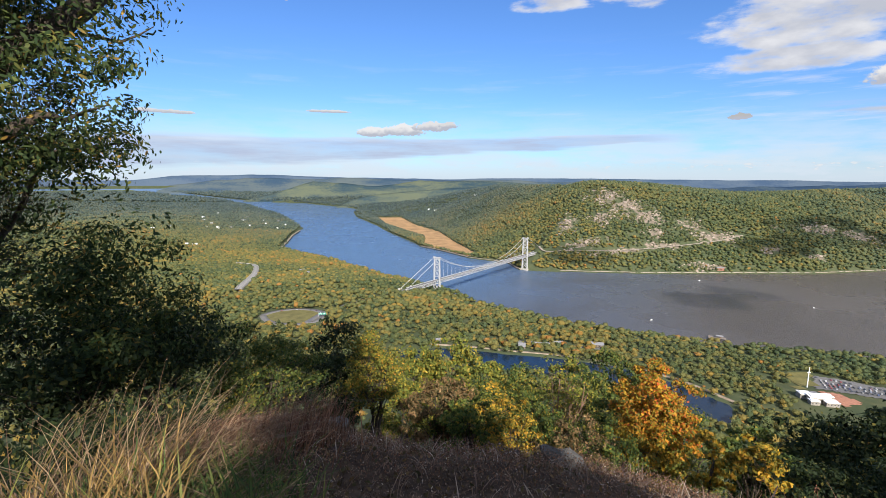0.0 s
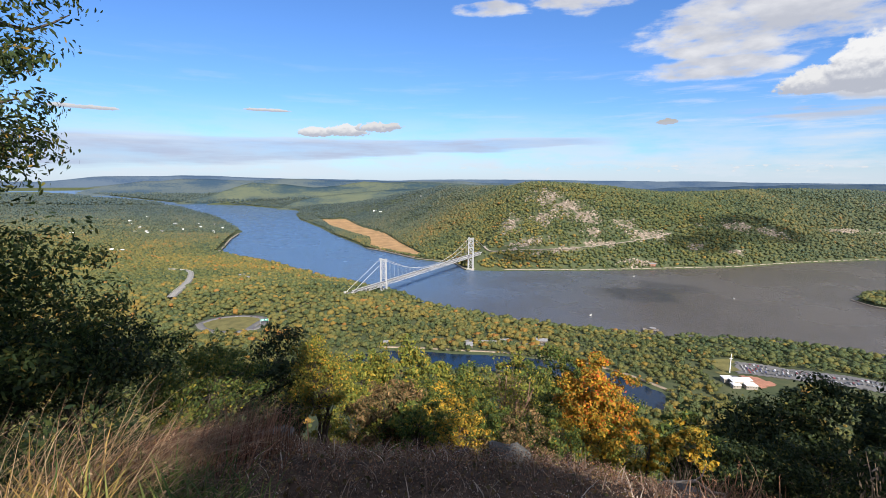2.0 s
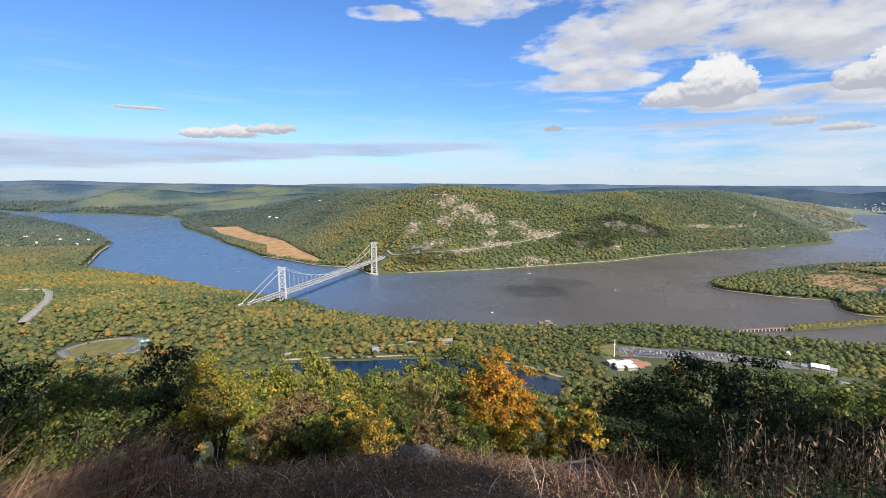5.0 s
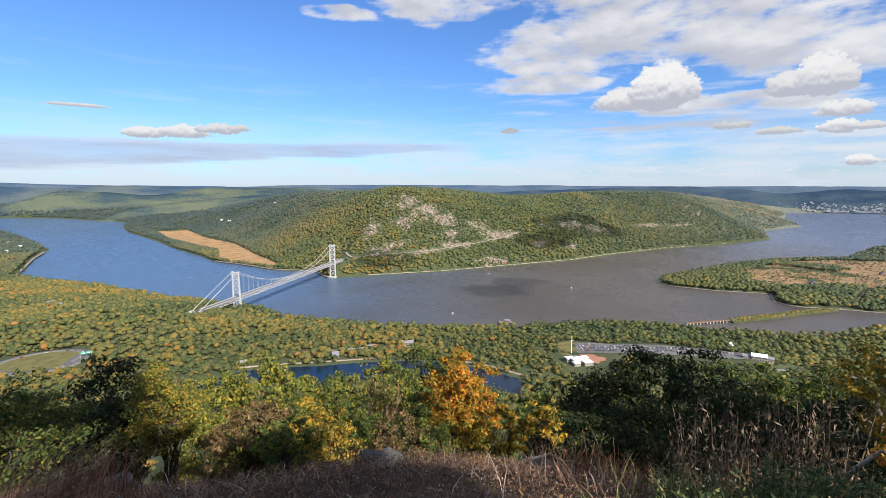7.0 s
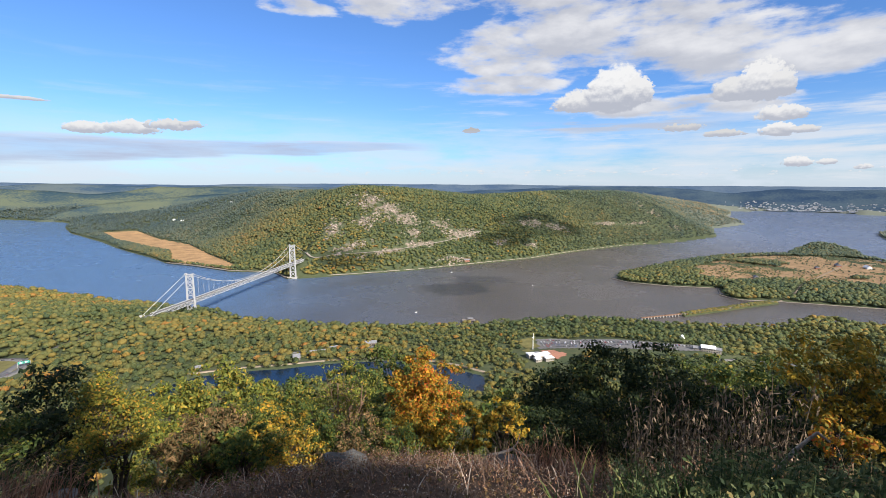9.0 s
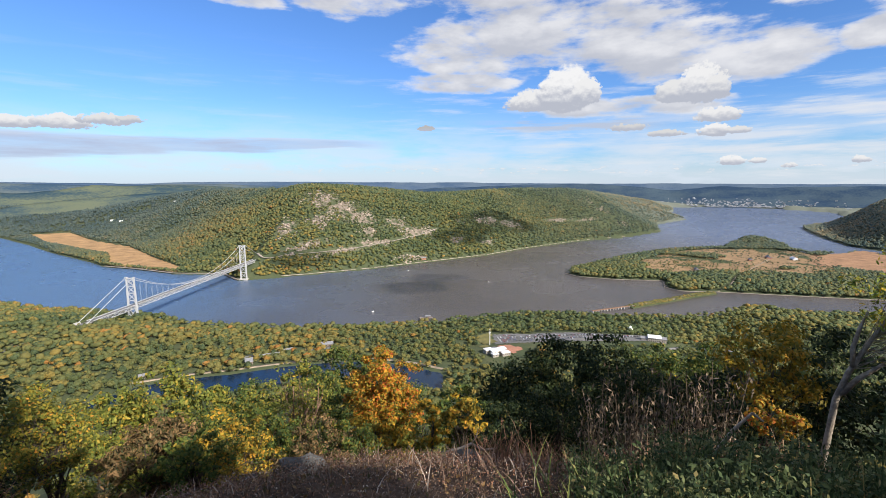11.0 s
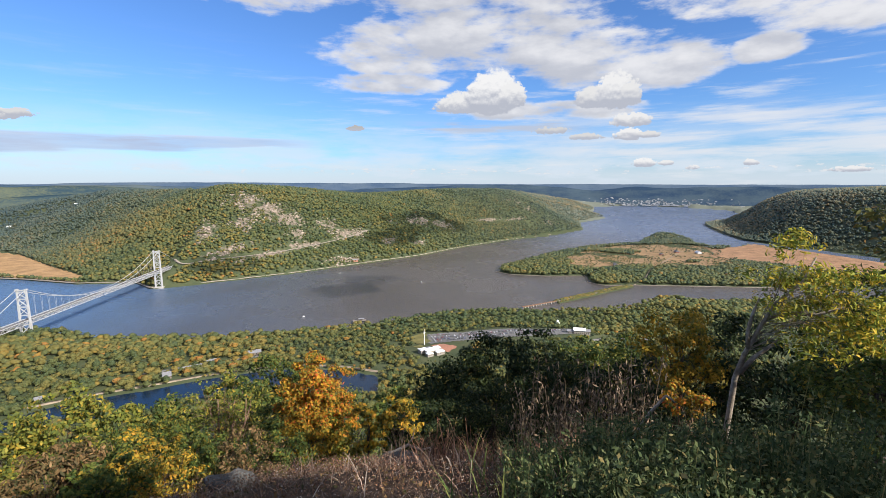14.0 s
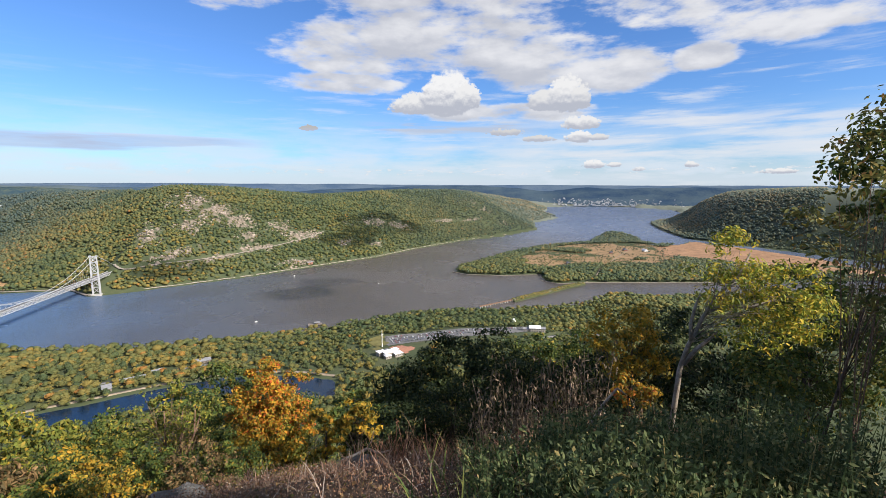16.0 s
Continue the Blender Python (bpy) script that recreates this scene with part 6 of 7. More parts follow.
def weeds(name, b0, b1, r0, r1, n, tall, leaf, count, mat, label, droop=0.3, narrow=0.45, stem=0.006):
    """Leafy upright weeds."""
    reseed(b0 + 60, b1, r0, n)
    b, r = rng.uniform(b0, b1, n), np.sqrt(rng.uniform(r0 * r0, r1 * r1, n))
    x, y = r * np.sin(np.radians(b)), r * np.cos(np.radians(b))
    foot = np.stack([x, y, height(x, y)], -1)
    h = rng.uniform(tall[0], tall[1], n)
    top = foot + np.stack([rng.normal(size=n) * 0.12 * h, rng.normal(size=n) * 0.12 * h, h], -1)
    k = np.repeat(np.arange(n), count)
    t = rng.uniform(0.15, 1.0, n * count)
    c = foot[k] + (top - foot)[k] * t[:, None]
    c[:, :2] += rng.normal(size=(len(k), 2)) * leaf * 0.75
    v, f = leaf_quads(c, leaf, None, droop, narrow)
    d = np.cross(top - foot, rng.normal(size=(n, 3)))
    d *= stem / np.linalg.norm(d, axis=1)[:, None]
    sv = np.stack([foot - d, foot + d, top + d * 0.4, top - d * 0.4], 1).reshape(-1, 3)
    f = np.concatenate([f, np.arange(4 * n).reshape(n, 4) + len(v)])
    return tagged(arrays(name, np.concatenate([v, sv]), f, mat), label, "weeds", kind="stuff")


weeds("weed_thicket", 60, 93, 2.2, 5.2, 800, (0.22, 0.58), 0.042, 40, weed_leaf, "thick dark green leafy weeds")
weeds("weed_thicket", 64, 93, 1.9, 3.2, 170, (0.2, 0.5), 0.075, 22, weed_leaf, "green broad-leaved weeds", 0.2, 0.36)
weeds("weed_thicket", 80, 93, 3.2, 5.2, 120, (0.5, 1.0), 0.04, 46, weed_leaf, "brown-green seeding weeds")
weeds("dry_stalks", 52, 68, 6.0, 7.6, 95, (0.8, 1.6), 0.085, 34, withered_leaf, "tall withered brown stalks with hanging leaves", 1.6, 0.26, 0.009)
weeds("weed_thicket", 50, 66, 2.2, 4.4, 260, (0.14, 0.40), 0.034, 30, weed_leaf, "low green weeds in the dry heath")
weeds("weed_thicket", -46, -28, 4.8, 7.5, 200, (0.3, 0.8), 0.08, 22, dark_shaded_leaf, "dark weeds behind the grass")


def boulder(b, r, size, label):
    bm = bmesh.new()
    bmesh.ops.create_icosphere(bm, subdivisions=3, radius=0.5)
    for v in bm.verts:
        n = noise.noise(v.co * 2.2 + Vector((b, r, 0))) * 0.42 + noise.cell(v.co * 5 + Vector((r, b, 0))) * 0.16 + noise.noise(v.co * 9 + Vector((r, b, 0))) * 0.10
        v.co = Vector((v.co.x * size[0], v.co.y * size[1], v.co.z * size[2])) * (1 + n)
    me = bpy.data.meshes.new("rock")
    bm.to_mesh(me)
    bm.free()
    me.materials.append(rock_mat)
    ob = tagged(new("rock", me), label, "rock")
    ob.location = polar(b, r)
    ob.rotation_euler = (0.15, -0.1, radians(b * 7))
    return ob


def build_rock(s):
    a, c = s.noise(s.pos, 4.0, 6.0, 0.6), s.noise(s.pos, 25.0, 5.0, 0.6)
    col = s.ramp(s.add(s.mul(a, 0.6), s.mul(c, 0.4)), [(0.3, (0.035, 0.033, 0.030)), (0.52, (0.095, 0.090, 0.082)), (0.72, (0.19, 0.182, 0.168))])
    return surface(s, col, 0.9, 0.0, s.add(a, s.mul(c, 0.4)), 0.05, 0.2)


rock_mat = material("grey_granite", build_rock)
for b, r, size, label in ((-15.6, 6.9, (1.1, 0.7, 0.14), "grey rock half sunk in dry heath"), (0.3, 8.2, (1.5, 0.8, 0.24), "flat grey rock on the slope"),
                          (16.5, 5.3, (0.8, 0.5, 0.22), "grey rock among brown weeds"), (37.2, 5.4, (0.7, 0.45, 0.2), "blue-grey rock beside a fallen branch"),
                          (9.0, 6.4, (0.5, 0.3, 0.2), "small grey rock in heath"), (-9.0, 8.5, (0.6, 0.4, 0.2), "small grey rock in heath")):
    boulder(b, r, size, label)


def dead_wood(label, pts, thick, twig):
    foot = pts[0]
    thing = tagged(new("fallen_branch"), label, "branch")
    thing.location = foot
    b = Build()
    b.tube([p - foot for p in pts], [thick * (1 - 0.6 * i / (len(pts) - 1)) for i in range(len(pts))], 7)
    b.object("limb", pale_bark, thing, True)
    t = Build()
    t.tube([p - foot for p in twig], [thick * 0.5, thick * 0.35, thick * 0.15], 5)
    t.object("side_branch", pale_bark, thing, True)


dead_wood("pale weathered branch lying at the edge", [polar(34.3, 5.6, -3.48), polar(36, 5.6, -3.43), polar(37.6, 5.6, -3.35), polar(39.2, 5.6, -3.43), polar(40.5, 5.6, -3.40)], 0.028,
          [polar(37.6, 5.6, -3.35), polar(38.2, 5.6, -3.26), polar(38.5, 5.7, -3.18)])
dead_wood("pale broken branch leaning in the weeds", [polar(65.2, 5, -2.98), polar(66.3, 5, -2.62), polar(67.6, 5, -2.36), polar(69.2, 5, -2.14)], 0.03,
          [polar(69.2, 5, -2.14), polar(69.8, 5.0, -2.17), polar(70.3, 5, -2.20)])


# ---------------------------------------------------------------- unseen trees added behind, set to shade the clearing
def shade_wood():
    # crowns stand on the sun's lines to chosen plants; low ones cut sky light
    for x, y, low, top, wide in ((-2.7, -9, 6.4, 9.0, 3.6), (-6.4, -9, 5.6, 8.2, 4.2), (3.1, -9, 3.4, 6.3, 2.8), (2.1, -9, 4.4, 7.2, 2.0), (6.2, -9, 3.4, 4.8, 2.0), (-2.4, -9.5, 3.0, 4.6, 2.6), (0.0, -9, 7.5, 9.6, 1.6), (1.4, -9, 7.5, 10.4, 1.6), (-10.5, -12, 3.2, 8.0, 4.0), (-8, -4.5, -1.6, 0.8, 3.4), (-4.6, -4.8, -1.6, 0.7, 3.2), (-1.2, -5, -1.6, 0.7, 3.2), (2.2, -5, -1.6, 0.6, 3.2), (5.6, -4.8, -1.8, 0.5, 3.2), (9, -4.6, -2.0, 0.4, 3.4), (8.6, -10, 0.0, 3.4, 3.6),
                                 (14, -9, 1.5, 5.0, 4.4), (18, -9.5, 3.2, 6.8, 4.0), (22, -9, 3.0, 8.2, 4.4), (18, -8, -1.0, 1.8, 4.0), (-10, -8, 0.5, 5.0, 4.2), (-14, -7, 0.5, 6.0, 4.5), (-1.5, -12, 0.5, 5.0, 4.0)):
        side, back = (x + (4.5 if x > 1 else -4.5), y - 3) if low > 7 else (x, y - 5) if low > 3 else (x, y)
        foot = Vector((side, back, float(height(np.array([side]), np.array([back]))[0])))
        c, h = Vector((x, y, EYE + (top + low) / 2)), (top - low) / 2
        lobes = [(c, (wide * 0.36, wide * 0.36, h * 0.85))]
        lobes += [(c + Vector((a * wide * 0.24, 0.2 * a, e * h * 0.45)), (wide * 0.26, wide * 0.3, h * 0.5)) for a in (-1, 1) for e in (-1, 1)]
        tree("broadleaf_tree", "unseen broadleaf tree added behind the clearing for shade", foot, lobes, green_leaf, 2600, 0.38, clusters=64, trunk=0.16, group="trees behind the clearing", spread=0.26, near=False)


shade_wood()

# ---------------------------------------------------------------- buildings, vehicles and other things along the river
def paint_by_object(name, stops, rough=0.35):
    def build(s):
        n = s.noise(s.pos, 1.5, 3.0)
        return surface(s, s.mix(s.mul(n, 0.15), s.ramp(s.rand, stops), (0.1, 0.09, 0.08)), rough, 0.0, None, 0.1, 0.5)
    return material(name, build)


car_paint = paint_by_object("car_paint", [(0.0, (0.72, 0.72, 0.72)), (0.25, (0.40, 0.41, 0.42)), (0.45, (0.03, 0.03, 0.035)), (0.62, (0.10, 0.11, 0.13)),
                                          (0.78, (0.30, 0.03, 0.03)), (0.86, (0.04, 0.08, 0.22)), (1.0, (0.60, 0.60, 0.58))])
tyre_mat = plain("tyre_rubber", (0.03, 0.03, 0.03), 0.9, 0, 2.0, 0.1)


def build_car():
    car = tagged(new("car"), "parked car with dark windows on asphalt", "car", "cars in the park")
    b = Build()
    b.box((0, 0, 0.62), (4.4, 1.78, 0.62))
    b.box((-0.15, 0, 1.32), (2.0, 1.50, 0.10), 0, 0.95)
    b.object("body", car_paint, car)
    g = Build()
    g.box((-0.15, 0, 1.10), (2.6, 1.62, 0.40), 0, 0.80)
    g.object("windows", dark_glass, car)
    for x in (-1.4, 1.35):
        for y in (-0.82, 0.82):
            w = Build()
            w.tube([(x, y - 0.1, 0.33), (x, y + 0.1, 0.33)], 0.33, 10)
            w.object("wheel", tyre_mat, car)
    return car


def park_cars():
    car = build_car()
    first = True
    places = []
    line = [((505, 596), (705, 462)), ((503, 586), (660, 486)), ((498, 574), (640, 480)), ((492, 564), (600, 500)), ((500, 580), (560, 545)), ((560, 552), (722, 448))]
    for (x0, y0), (x1, y1) in line:
        n = int(math.hypot(x1 - x0, y1 - y0) / 5.0)
        for k in range(n):
            if rng.random() < 0.72:
                t = (k + 0.5) / n
                places.append((x0 + (x1 - x0) * t, y0 + (y1 - y0) * t, math.atan2(y1 - y0, x1 - x0) + 1.57))
    for x, y in ((-318, 888), (-290, 896), (-262, 893), (-236, 872), (-228, 842), (-238, 820), (-250, 889)):
        places.append((x, y, rng.uniform(0, 3)))
    for x, y, a in places:
        z = float(height(np.array([x]), np.array([y]))[0]) + 0.95
        m = Matrix.Translation((x, y, z)) @ Matrix.Rotation(a, 4, "Z")
        if first:
            car.matrix_basis, first = m, False
        else:
            copy_thing(car, m)
    for k in range(11):
        s0, side = rng.uniform(-80, SPAN + 60), (-2.6, 2.6)[k % 2]
        copy_thing(car, Matrix.Translation(on_bridge(s0, side, DECK)) @ Matrix.Rotation(math.atan2(ALONG.y, ALONG.x), 4, "Z"))


park_cars()


def house(x, y, size, wall, roof, label, turn=0.0, storeys=2, rise=0.35, name="house", group="", windows=True, lift=0.0, tall=2.9):
    """A plain house: walls, pitched roof, rows of windows."""
    px, py, pz = spot(x, y, lift)
    k = math.hypot(px, py) / math.hypot(x, y)
    thing = tagged(new(name), label, "building", group)
    thing.location = (px, py, pz)
    thing.rotation_euler = (0, 0, turn)
    lx, ly, h = size[0] * k, size[1] * k, tall * storeys * k
    b = Build()
    b.box((0, 0, h / 2 - 1.5 * k), (lx, ly, h + 3 * k))
    b.object("wall", wall, thing)
    r = Build()
    r.gable((0, 0, h), (lx, ly), ly * rise, 0, 0.6 * k)
    r.object("roof", roof, thing)
    if windows:
        for s in range(storeys):
            n = max(2, int(size[0] / 4))
            for i in range(n):
                w = Build()
                w.box((lx * ((i + 0.5) / n - 0.5), -ly / 2 - 0.02 * k, (1.6 + tall * s) * k), (1.3 * k, 0.16 * k, 1.5 * k))
                w.object("window", dark_glass, thing)
    return thing


def far_houses():
    spots = [(-1278, 2963, 42, 14, 0), (-1166, 2539, 26, 12, 1), (-1241, 2426, 24, 12, 0), (-1191, 2444, 30, 12, 0), (-1220, 2500, 18, 10, 0), (-1020, 1891, 30, 14, 1),
             (-1051, 1884, 22, 14, 0), (-1094, 2856, 18, 10, 0), (-983, 2885, 18, 10, 0), (-1040, 2800, 15, 10, 0), (-390, 1266, 22, 9, 1), (-364, 1231, 14, 9, 1),
             (-111, 3839, 40, 14, 0), (-61, 3665, 30, 12, 0), (-1378, 2196, 26, 12, 1),
             (-1354, 2292, 20, 12, 0), (-1130, 2700, 16, 10, 0), (-1300, 2600, 20, 11, 1), (-1420, 2750, 18, 10, 0), (-1180, 3050, 18, 10, 0), (-1500, 2900, 22, 12, 0),
             (-950, 2650, 14, 9, 0), (-1350, 3200, 20, 10, 0), (-1600, 3300, 20, 12, 0), (-1100, 3100, 18, 10, 1), (254, 3626, 30, 12, 0)]
    for x, y, a, b, kind in spots:
        house(x, y, (a * 0.65, b * 0.75), white_wall if kind == 0 else stone_wall, white_roof if rng.random() < 0.45 else grey_roof,
              "small white house among trees" if kind == 0 else "grey stone house among trees", rng.uniform(-0.6, 0.6), 2, 0.3, group="houses across the country", lift=5.0 if y > 2200 else 4.0, windows=False)
    for x, y, a, b, label in ((156, 702, 30, 12, "low grey-roofed park building behind the lake"), (124, 690, 10, 16, "small grey-roofed lodge by the lake"),
                              (247, 712, 22, 12, "low park building among trees"), (186, 716, 16, 9, "small park cabin among trees"), (0, 712, 20, 9, "low grey stone lodge by the lake")):
        house(x, y, (a, b), lodge_wall, grey_roof, label, rng.uniform(-0.3, 0.3), 1, 0.25, name="lodge", group="park lodges", tall=3.4, lift=0.5)
    for x, y, a, b, w, r, label in ((2155, 728, 34, 16, white_wall, white_roof, "white barn-like house with a bright roof on the island"),
                                    (2110, 800, 26, 16, brick_mat, grey_roof, "old brick house on the island"), (1983, 812, 18, 12, brick_mat, grey_roof, "small brick ruin on the island"),
                                    (1588, 812, 22, 12, stone_wall, grey_roof, "grey low building among island trees")):
        house(x, y, (a, b), w, r, label, 0.7, 2, 0.4, group="island buildings")
    house(924, 1516, (24, 10), brick_mat, grey_roof, "small brick station at the foot of the hill", 0.03, 1, 0.25, name="station", tall=5.0, lift=2.0)


far_houses()


def build_inn():
    inn = tagged(new("inn"), "park inn with white flat roofs and stone walls", "building")
    inn.location = (448, 520, 46.5)
    inn.rotation_euler = (0, 0, radians(-12))
    inn.scale = (0.68, 0.68, 0.68)
    for x, y, w, d, h in ((0, 0, 32, 20, 9), (-15, 13, 18, 16, 7.5), (13, -14, 20, 15, 7), (-12, -13, 14, 12, 6), (19, 8, 13, 14, 8), (2, 17, 12, 12, 6.5)):
        b = Build()
        b.box((x, y, h / 2 - 1), (w, d, h + 2))
        b.object("wall", stone_wall, inn)
        r = Build()
        r.box((x, y, h + 0.35), (w + 1.2, d + 1.2, 0.7))
        r.box((x - w * 0.2, y, h + 1.2), (w * 0.4, d * 0.6, 1.2))
        r.object("roof", grey_roof if x == 2 else white_roof, inn)
        for i in range(int(w / 5)):
            g = Build()
            g.box((x - w / 2 + 2.5 + i * 5, y - d / 2 - 0.05, h * 0.55), (1.8, 0.2, 2.0))
            g.object("window", dark_glass, inn)
    sheet("yard_inn", [(470, 505), (496, 512), (492, 540), (476, 550), (464, 534)], red_roof, "red-brown paved yard beside the inn", "yard", 0.6, None, 4.0)
    lodge = tagged(new("visitor_hall"), "large hall with pale hipped roof and brown walls", "building")
    lodge.location = (712, 425, float(height(np.array([712]), np.array([425]))[0]))
    lodge.scale = (0.8, 0.8, 0.8)
    lodge.rotation_euler = (0, 0, radians(-52))
    for x, w, d, h in ((0, 24, 16, 9), (16, 14, 13, 7), (-18, 16, 12, 6)):
        b = Build()
        b.box((x, 0, h / 2 - 1), (w, d, h + 2))
        b.object("wall", stone_wall, lodge)
        r = Build()
        r.gable((x, 0, h), (w, d), d * 0.28, 0, 1.2)
        r.object("roof", white_roof if x == 0 else grey_roof, lodge)
        for s in range(2 if h > 8 else 1):
            for i in range(int(w / 4)):
                g = Build()
                g.box((x - w / 2 + 2 + i * 4, -d / 2 - 0.05, 2.5 + 4 * s), (1.8, 0.2, 2.0))
                g.object("window", dark_glass, lodge)
    chapel = tagged(new("pavilion"), "small white pavilion with a two-tiered pointed roof", "building")
    chapel.scale = (0.7, 0.7, 0.7)
    chapel.location = (748, 494, float(height(np.array([748]), np.array([494]))[0]))
    b = Build()
    b.box((0, 0, 3), (9, 9, 10))
    b.object("wall", white_wall, chapel)
    for z, w in ((8, 12), (12.5, 7)):
        r = Build()
        r.box((0, 0, z + 2.0), (w, w, 4.0), 0.6, 0.12)
        r.object("roof", white_roof, chapel)
    pole = tagged(new("mast"), "tall white mast on the park lawn", "mast")
    pole.location = (472, 566, float(height(np.array([472]), np.array([566]))[0]))
    b = Build()
    b.tube([(0, 0, 0), (0, 0, 27)], [0.75, 0.45], 8)
    b.object("shaft", white_wall, pole)
    b = Build()
    b.box((0, 0, 20), (4.4, 0.8, 0.8))
    b.object("crossarm", white_wall, pole)


build_inn()


def build_sign():
    sign = tagged(new("road_sign"), "green overhead road signs on posts by the traffic circle", "sign")
    sign.location = spot(-226, 846)
    for x in (-7, 7):
        b = Build()
        b.tube([(x, 0, -1), (x, 0, 9)], 0.25, 6)
        b.object("post", steel, sign)
        b = Build()
        b.box((x * 0.47, 0.1, 7.2), (6.0, 0.3, 3.6))
        b.object("panel", green_sign, sign)
        b = Build()
        for z in (7.8, 6.6):
            b.box((x * 0.47, -0.07, z), (4.2, 0.06, 0.5))
        b.object("lettering", white_wall, sign, label="unreadable pale bars of writing")
    sign.rotation_euler = (0, 0, radians(15))


build_sign()


def build_trestle():
    way = [Vector((*p, 4.2)) for p in CAUSEWAY]
    t = tagged(new("railway_trestle"), "low rust-brown railway trestle on stone piers over the bay", "bridge")
    b = Build()
    b.beam(way[0], way[1], 5.0, 1.6)
    b.object("girder", rail_rust, t)
    n = 13
    for k in range(n + 1):
        p = way[0].lerp(way[1], k / n)
        c = Build()
        c.box((p.x, p.y, 1.2), (2.0, 6.0, 5.0), math.atan2(way[1].y - way[0].y, way[1].x - way[0].x), 0.85)
        c.object("pier", concrete, t)
    ribbon("rail_causeway", CAUSEWAY[1:], 9, gravel, "narrow railway causeway to the island", "railway", level=3.6)
    m = 420
    u = rng.random(m)
    xs, ys = np.interp(u, np.linspace(0, 1, 4), [p[0] for p in CAUSEWAY[1:]]), np.interp(u, np.linspace(0, 1, 4), [p[1] for p in CAUSEWAY[1:]])
    side = rng.choice([-1, 1], m)
    ys = ys + side * rng.uniform(5, 8, m)
    v, f = [], []
    base = ICO_V * rng.uniform(0.8, 1.2, (12, 1))
    for k in range(m):
        s = rng.uniform(1.8, 4.4)
        v.append(base * s + (xs[k], ys[k], 2.0 + s * 0.4))
        f.append(ICO_F + 12 * k)
    tagged(arrays("causeway_bushes", np.vstack(v), np.vstack(f), wood_mat, tint=np.repeat(rng.uniform(0.25, 0.9, m), 12)), "green and yellow bushes along the causeway", "bushes", kind="stuff")
    bank = Build()
    pts = [Vector((*p, 0.6)) for p in CAUSEWAY[1:]]
    for a, c in zip(pts, pts[1:]):
        bank.beam(a, c, 24, 4.4)
    tagged(bank.object("causeway_bank", ground_mat), "earth bank under the railway causeway", "bank", kind="structure")


build_trestle()


def build_pier():
    p = tagged(new("jetty"), "weathered grey timber jetty with a shelter", "jetty")
    p.location = (536, 868, 0)
    p.rotation_euler = (0, 0, radians(-30))
    b = Build()
    b.box((0, 0, 3.0), (30, 11, 0.8))
    b.box((-12, -14, 3.0), (5, 30, 0.7))
    b.object("platform", timber, p)
    b = Build()
    b.gable((4, 0, 6.6), (12, 7), 1.8)
    b.object("roof", grey_roof, p)
    for x in (-13, -4, 5, 13):
        for y in (-4.5, 4.5):
            c = Build()
            c.tube([(x, y, -3), (x, y, 6.4 if -2 < x < 9 else 4.0)], 0.35, 6)
            c.object("pile", rail_rust, p)


build_pier()


def build_boats():
    first = None
    for x, y, a in ((461, 988, 0.3), (905, 1096, 1.2), (791, 1398, 0.2)):
        if first is None:
            first = tagged(new("motorboat"), "small white motorboat on the river", "boat", "boats on the river")
            b = Build()
            b.face_set([(-3.5, -1.2, 0.9), (2.0, -1.2, 1.0), (4.2, 0, 1.2), (2.0, 1.2, 1.0), (-3.5, 1.2, 0.9), (-3.2, -0.8, -0.3), (2.2, -0.7, -0.3), (3.4, 0, -0.2), (2.2, 0.7, -0.3), (-3.2, 0.8, -0.3)],
                       [(0, 1, 2, 3, 4), (5, 9, 8, 7, 6), (0, 5, 6, 1), (1, 6, 7, 2), (2, 7, 8, 3), (3, 8, 9, 4), (4, 9, 5, 0)])
            b.object("hull", white_wall, first)
            b = Build()
            b.box((0.2, 0, 1.6), (2.2, 1.7, 1.2), 0, 0.8)
            b.object("cabin", white_wall, first)
            first.matrix_basis = Matrix.Translation((x, y, 0.1)) @ Matrix.Rotation(a, 4, "Z")
        else:
            copy_thing(first, Matrix.Translation((x, y, 0.1)) @ Matrix.Rotation(a, 4, "Z"))


build_boats()


town_wall = plain("town_walls", (0.36, 0.36, 0.36), 0.8, 0, 0.05, 0.6)


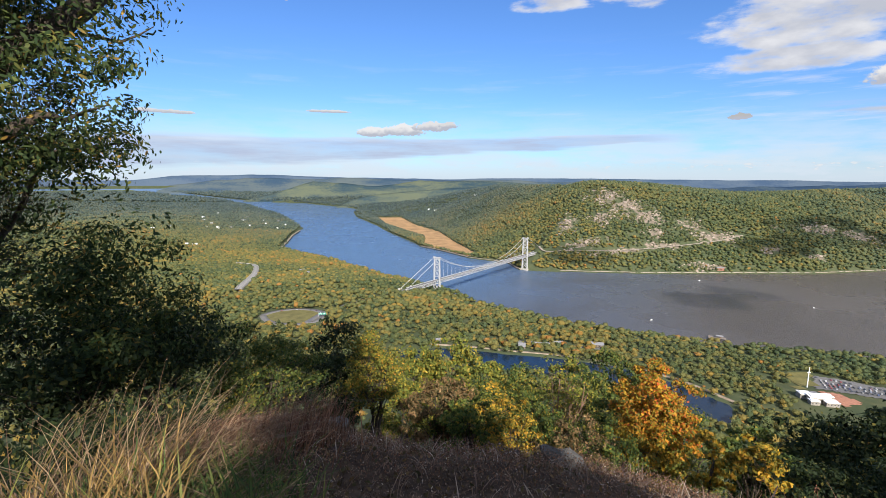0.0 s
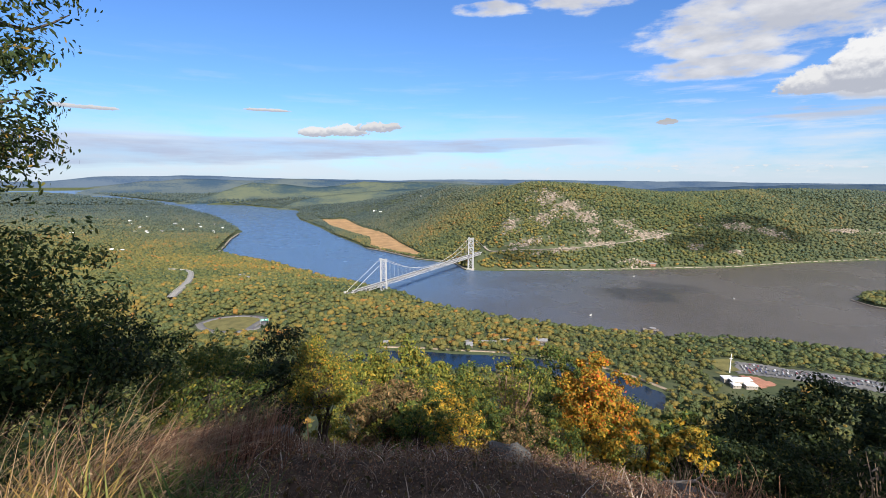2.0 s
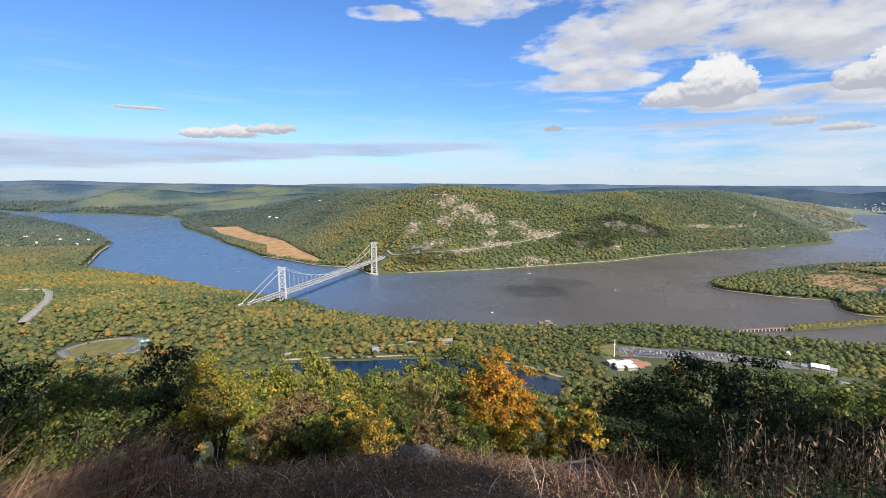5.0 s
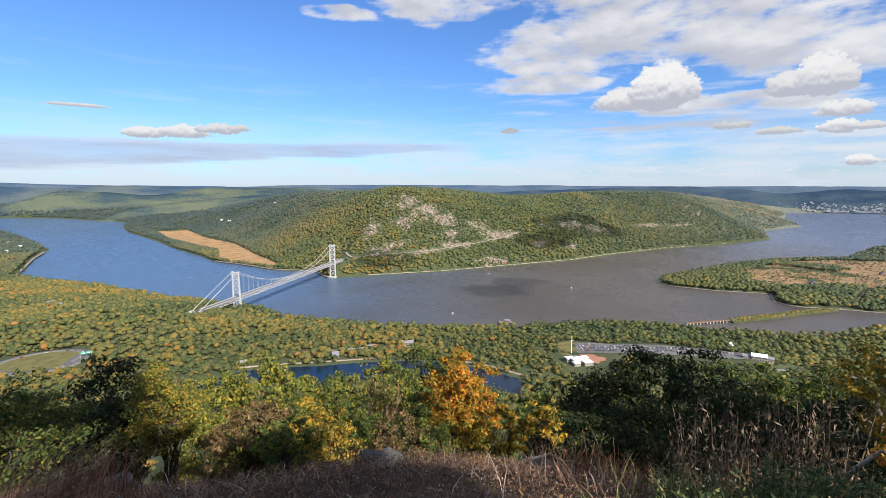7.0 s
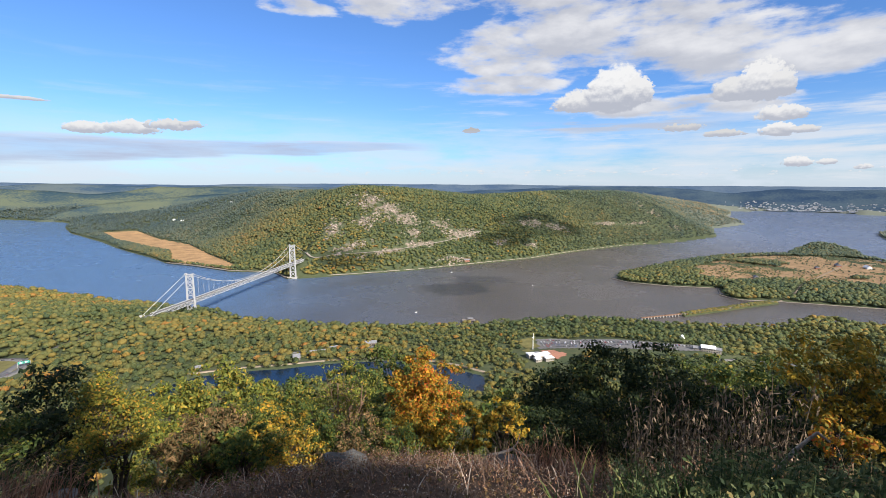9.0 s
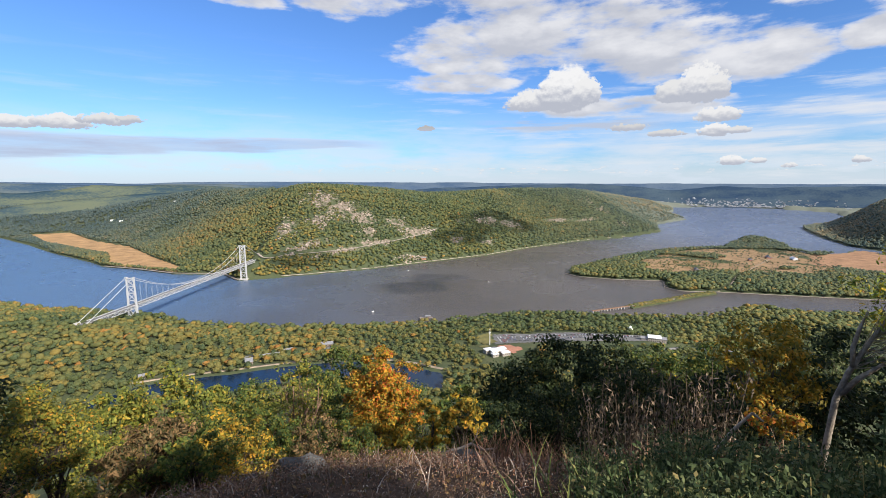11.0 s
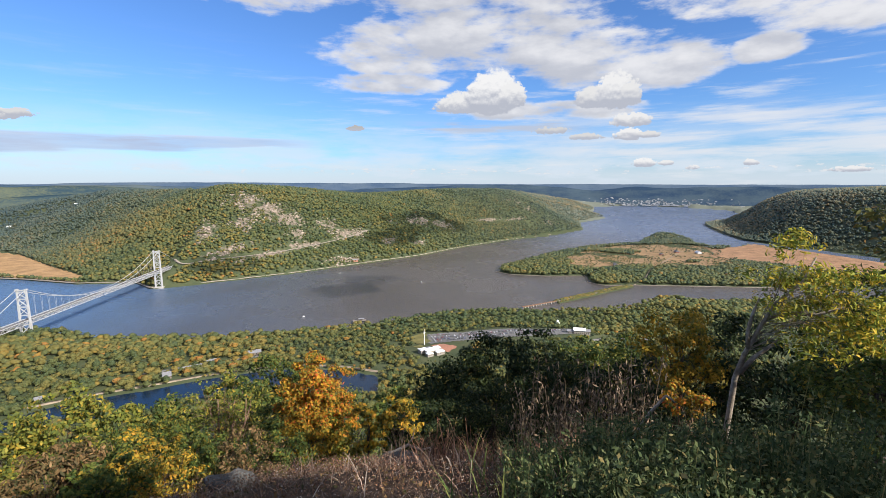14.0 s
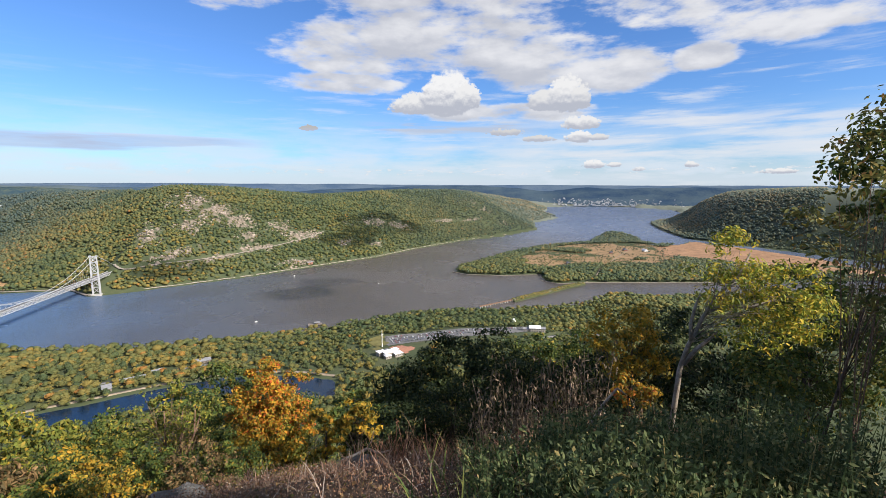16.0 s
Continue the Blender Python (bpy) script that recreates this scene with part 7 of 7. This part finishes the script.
def build_town():
    v, f = [], []
    n = 0
    for _ in range(310):
        b = np.clip(rng.normal(66.5, 3.6), 57, 80)
        low = rng.random() ** 1.7
        el = -2.52 + low * 0.85
        r = 4418 + 70 * low
        k = rng.uniform(0.6, 1.0)
        wide, deep, tall = rng.uniform(7, 20) * k * (1.9 if low < 0.08 else 1), 6.0 * k, rng.uniform(5, 9) * k
        x, y, z = r * math.sin(radians(b)), r * math.cos(radians(b)), EYE + r * math.tan(radians(el))
        q = Build()
        q.box((x, y, z), (wide, deep, tall), radians(-b))
        q.gable((x, y, z + tall / 2), (wide, deep), 1.6 * k, radians(-b), 0.2)
        f += [tuple(i + n for i in g) for g in q.f]
        v += q.v
        n += len(q.v)
    b = Build()
    b.v, b.f = v, f
    tagged(b.object("town_houses", town_wall), "distant riverside town of small pale houses", "town", kind="stuff")


build_town()


# unseen fair-weather clouds, added up the sun's line to shade parts of the hill and river
def build_vapour(s):
    n = s.noise(s.pos, 0.006, 4.0, 0.5)
    body = s.node("ShaderNodeBsdfDiffuse", ((0.85, 0.85, 0.86),))
    clear = s.node("ShaderNodeBsdfTransparent")
    return s.node("ShaderNodeMixShader", (s.step(n, 0.30, 0.66, 0.12, 0.46), clear, body))


cloud_mat = material("cloud_vapour", build_vapour)


def build_cloud(ground, size):
    c = Vector(ground) + SUN_DIR * ((1500 - ground[2]) / SUN_DIR.z)
    bm = bmesh.new()
    bmesh.ops.create_icosphere(bm, subdivisions=4, radius=1.0)
    for v in bm.verts:
        n = 1 + 0.55 * noise.fractal(v.co * 1.6 + Vector(ground) * 0.01, 1.0, 2.0, 4)
        v.co = Vector((v.co.x * size[0] * n, v.co.y * size[1] * n, v.co.z * 70 * n if v.co.z > 0 else v.co.z * 20))
    me = bpy.data.meshes.new("cloud")
    bm.to_mesh(me)
    bm.free()
    me.materials.append(cloud_mat)
    ob = tagged(new("cloud", me), "white fair-weather cloud out of view, added to cast shade", "cloud")
    ob.location = c


for place, size in (((1440, 1690, 110), (230, 120)), ((1180, 1600, 60), (120, 40)), ((690, 1130, 0), (80, 36)), ((810, 1200, 0), (70, 26)), ((480, 1550, 40), (90, 26))):
    build_cloud(place, size)
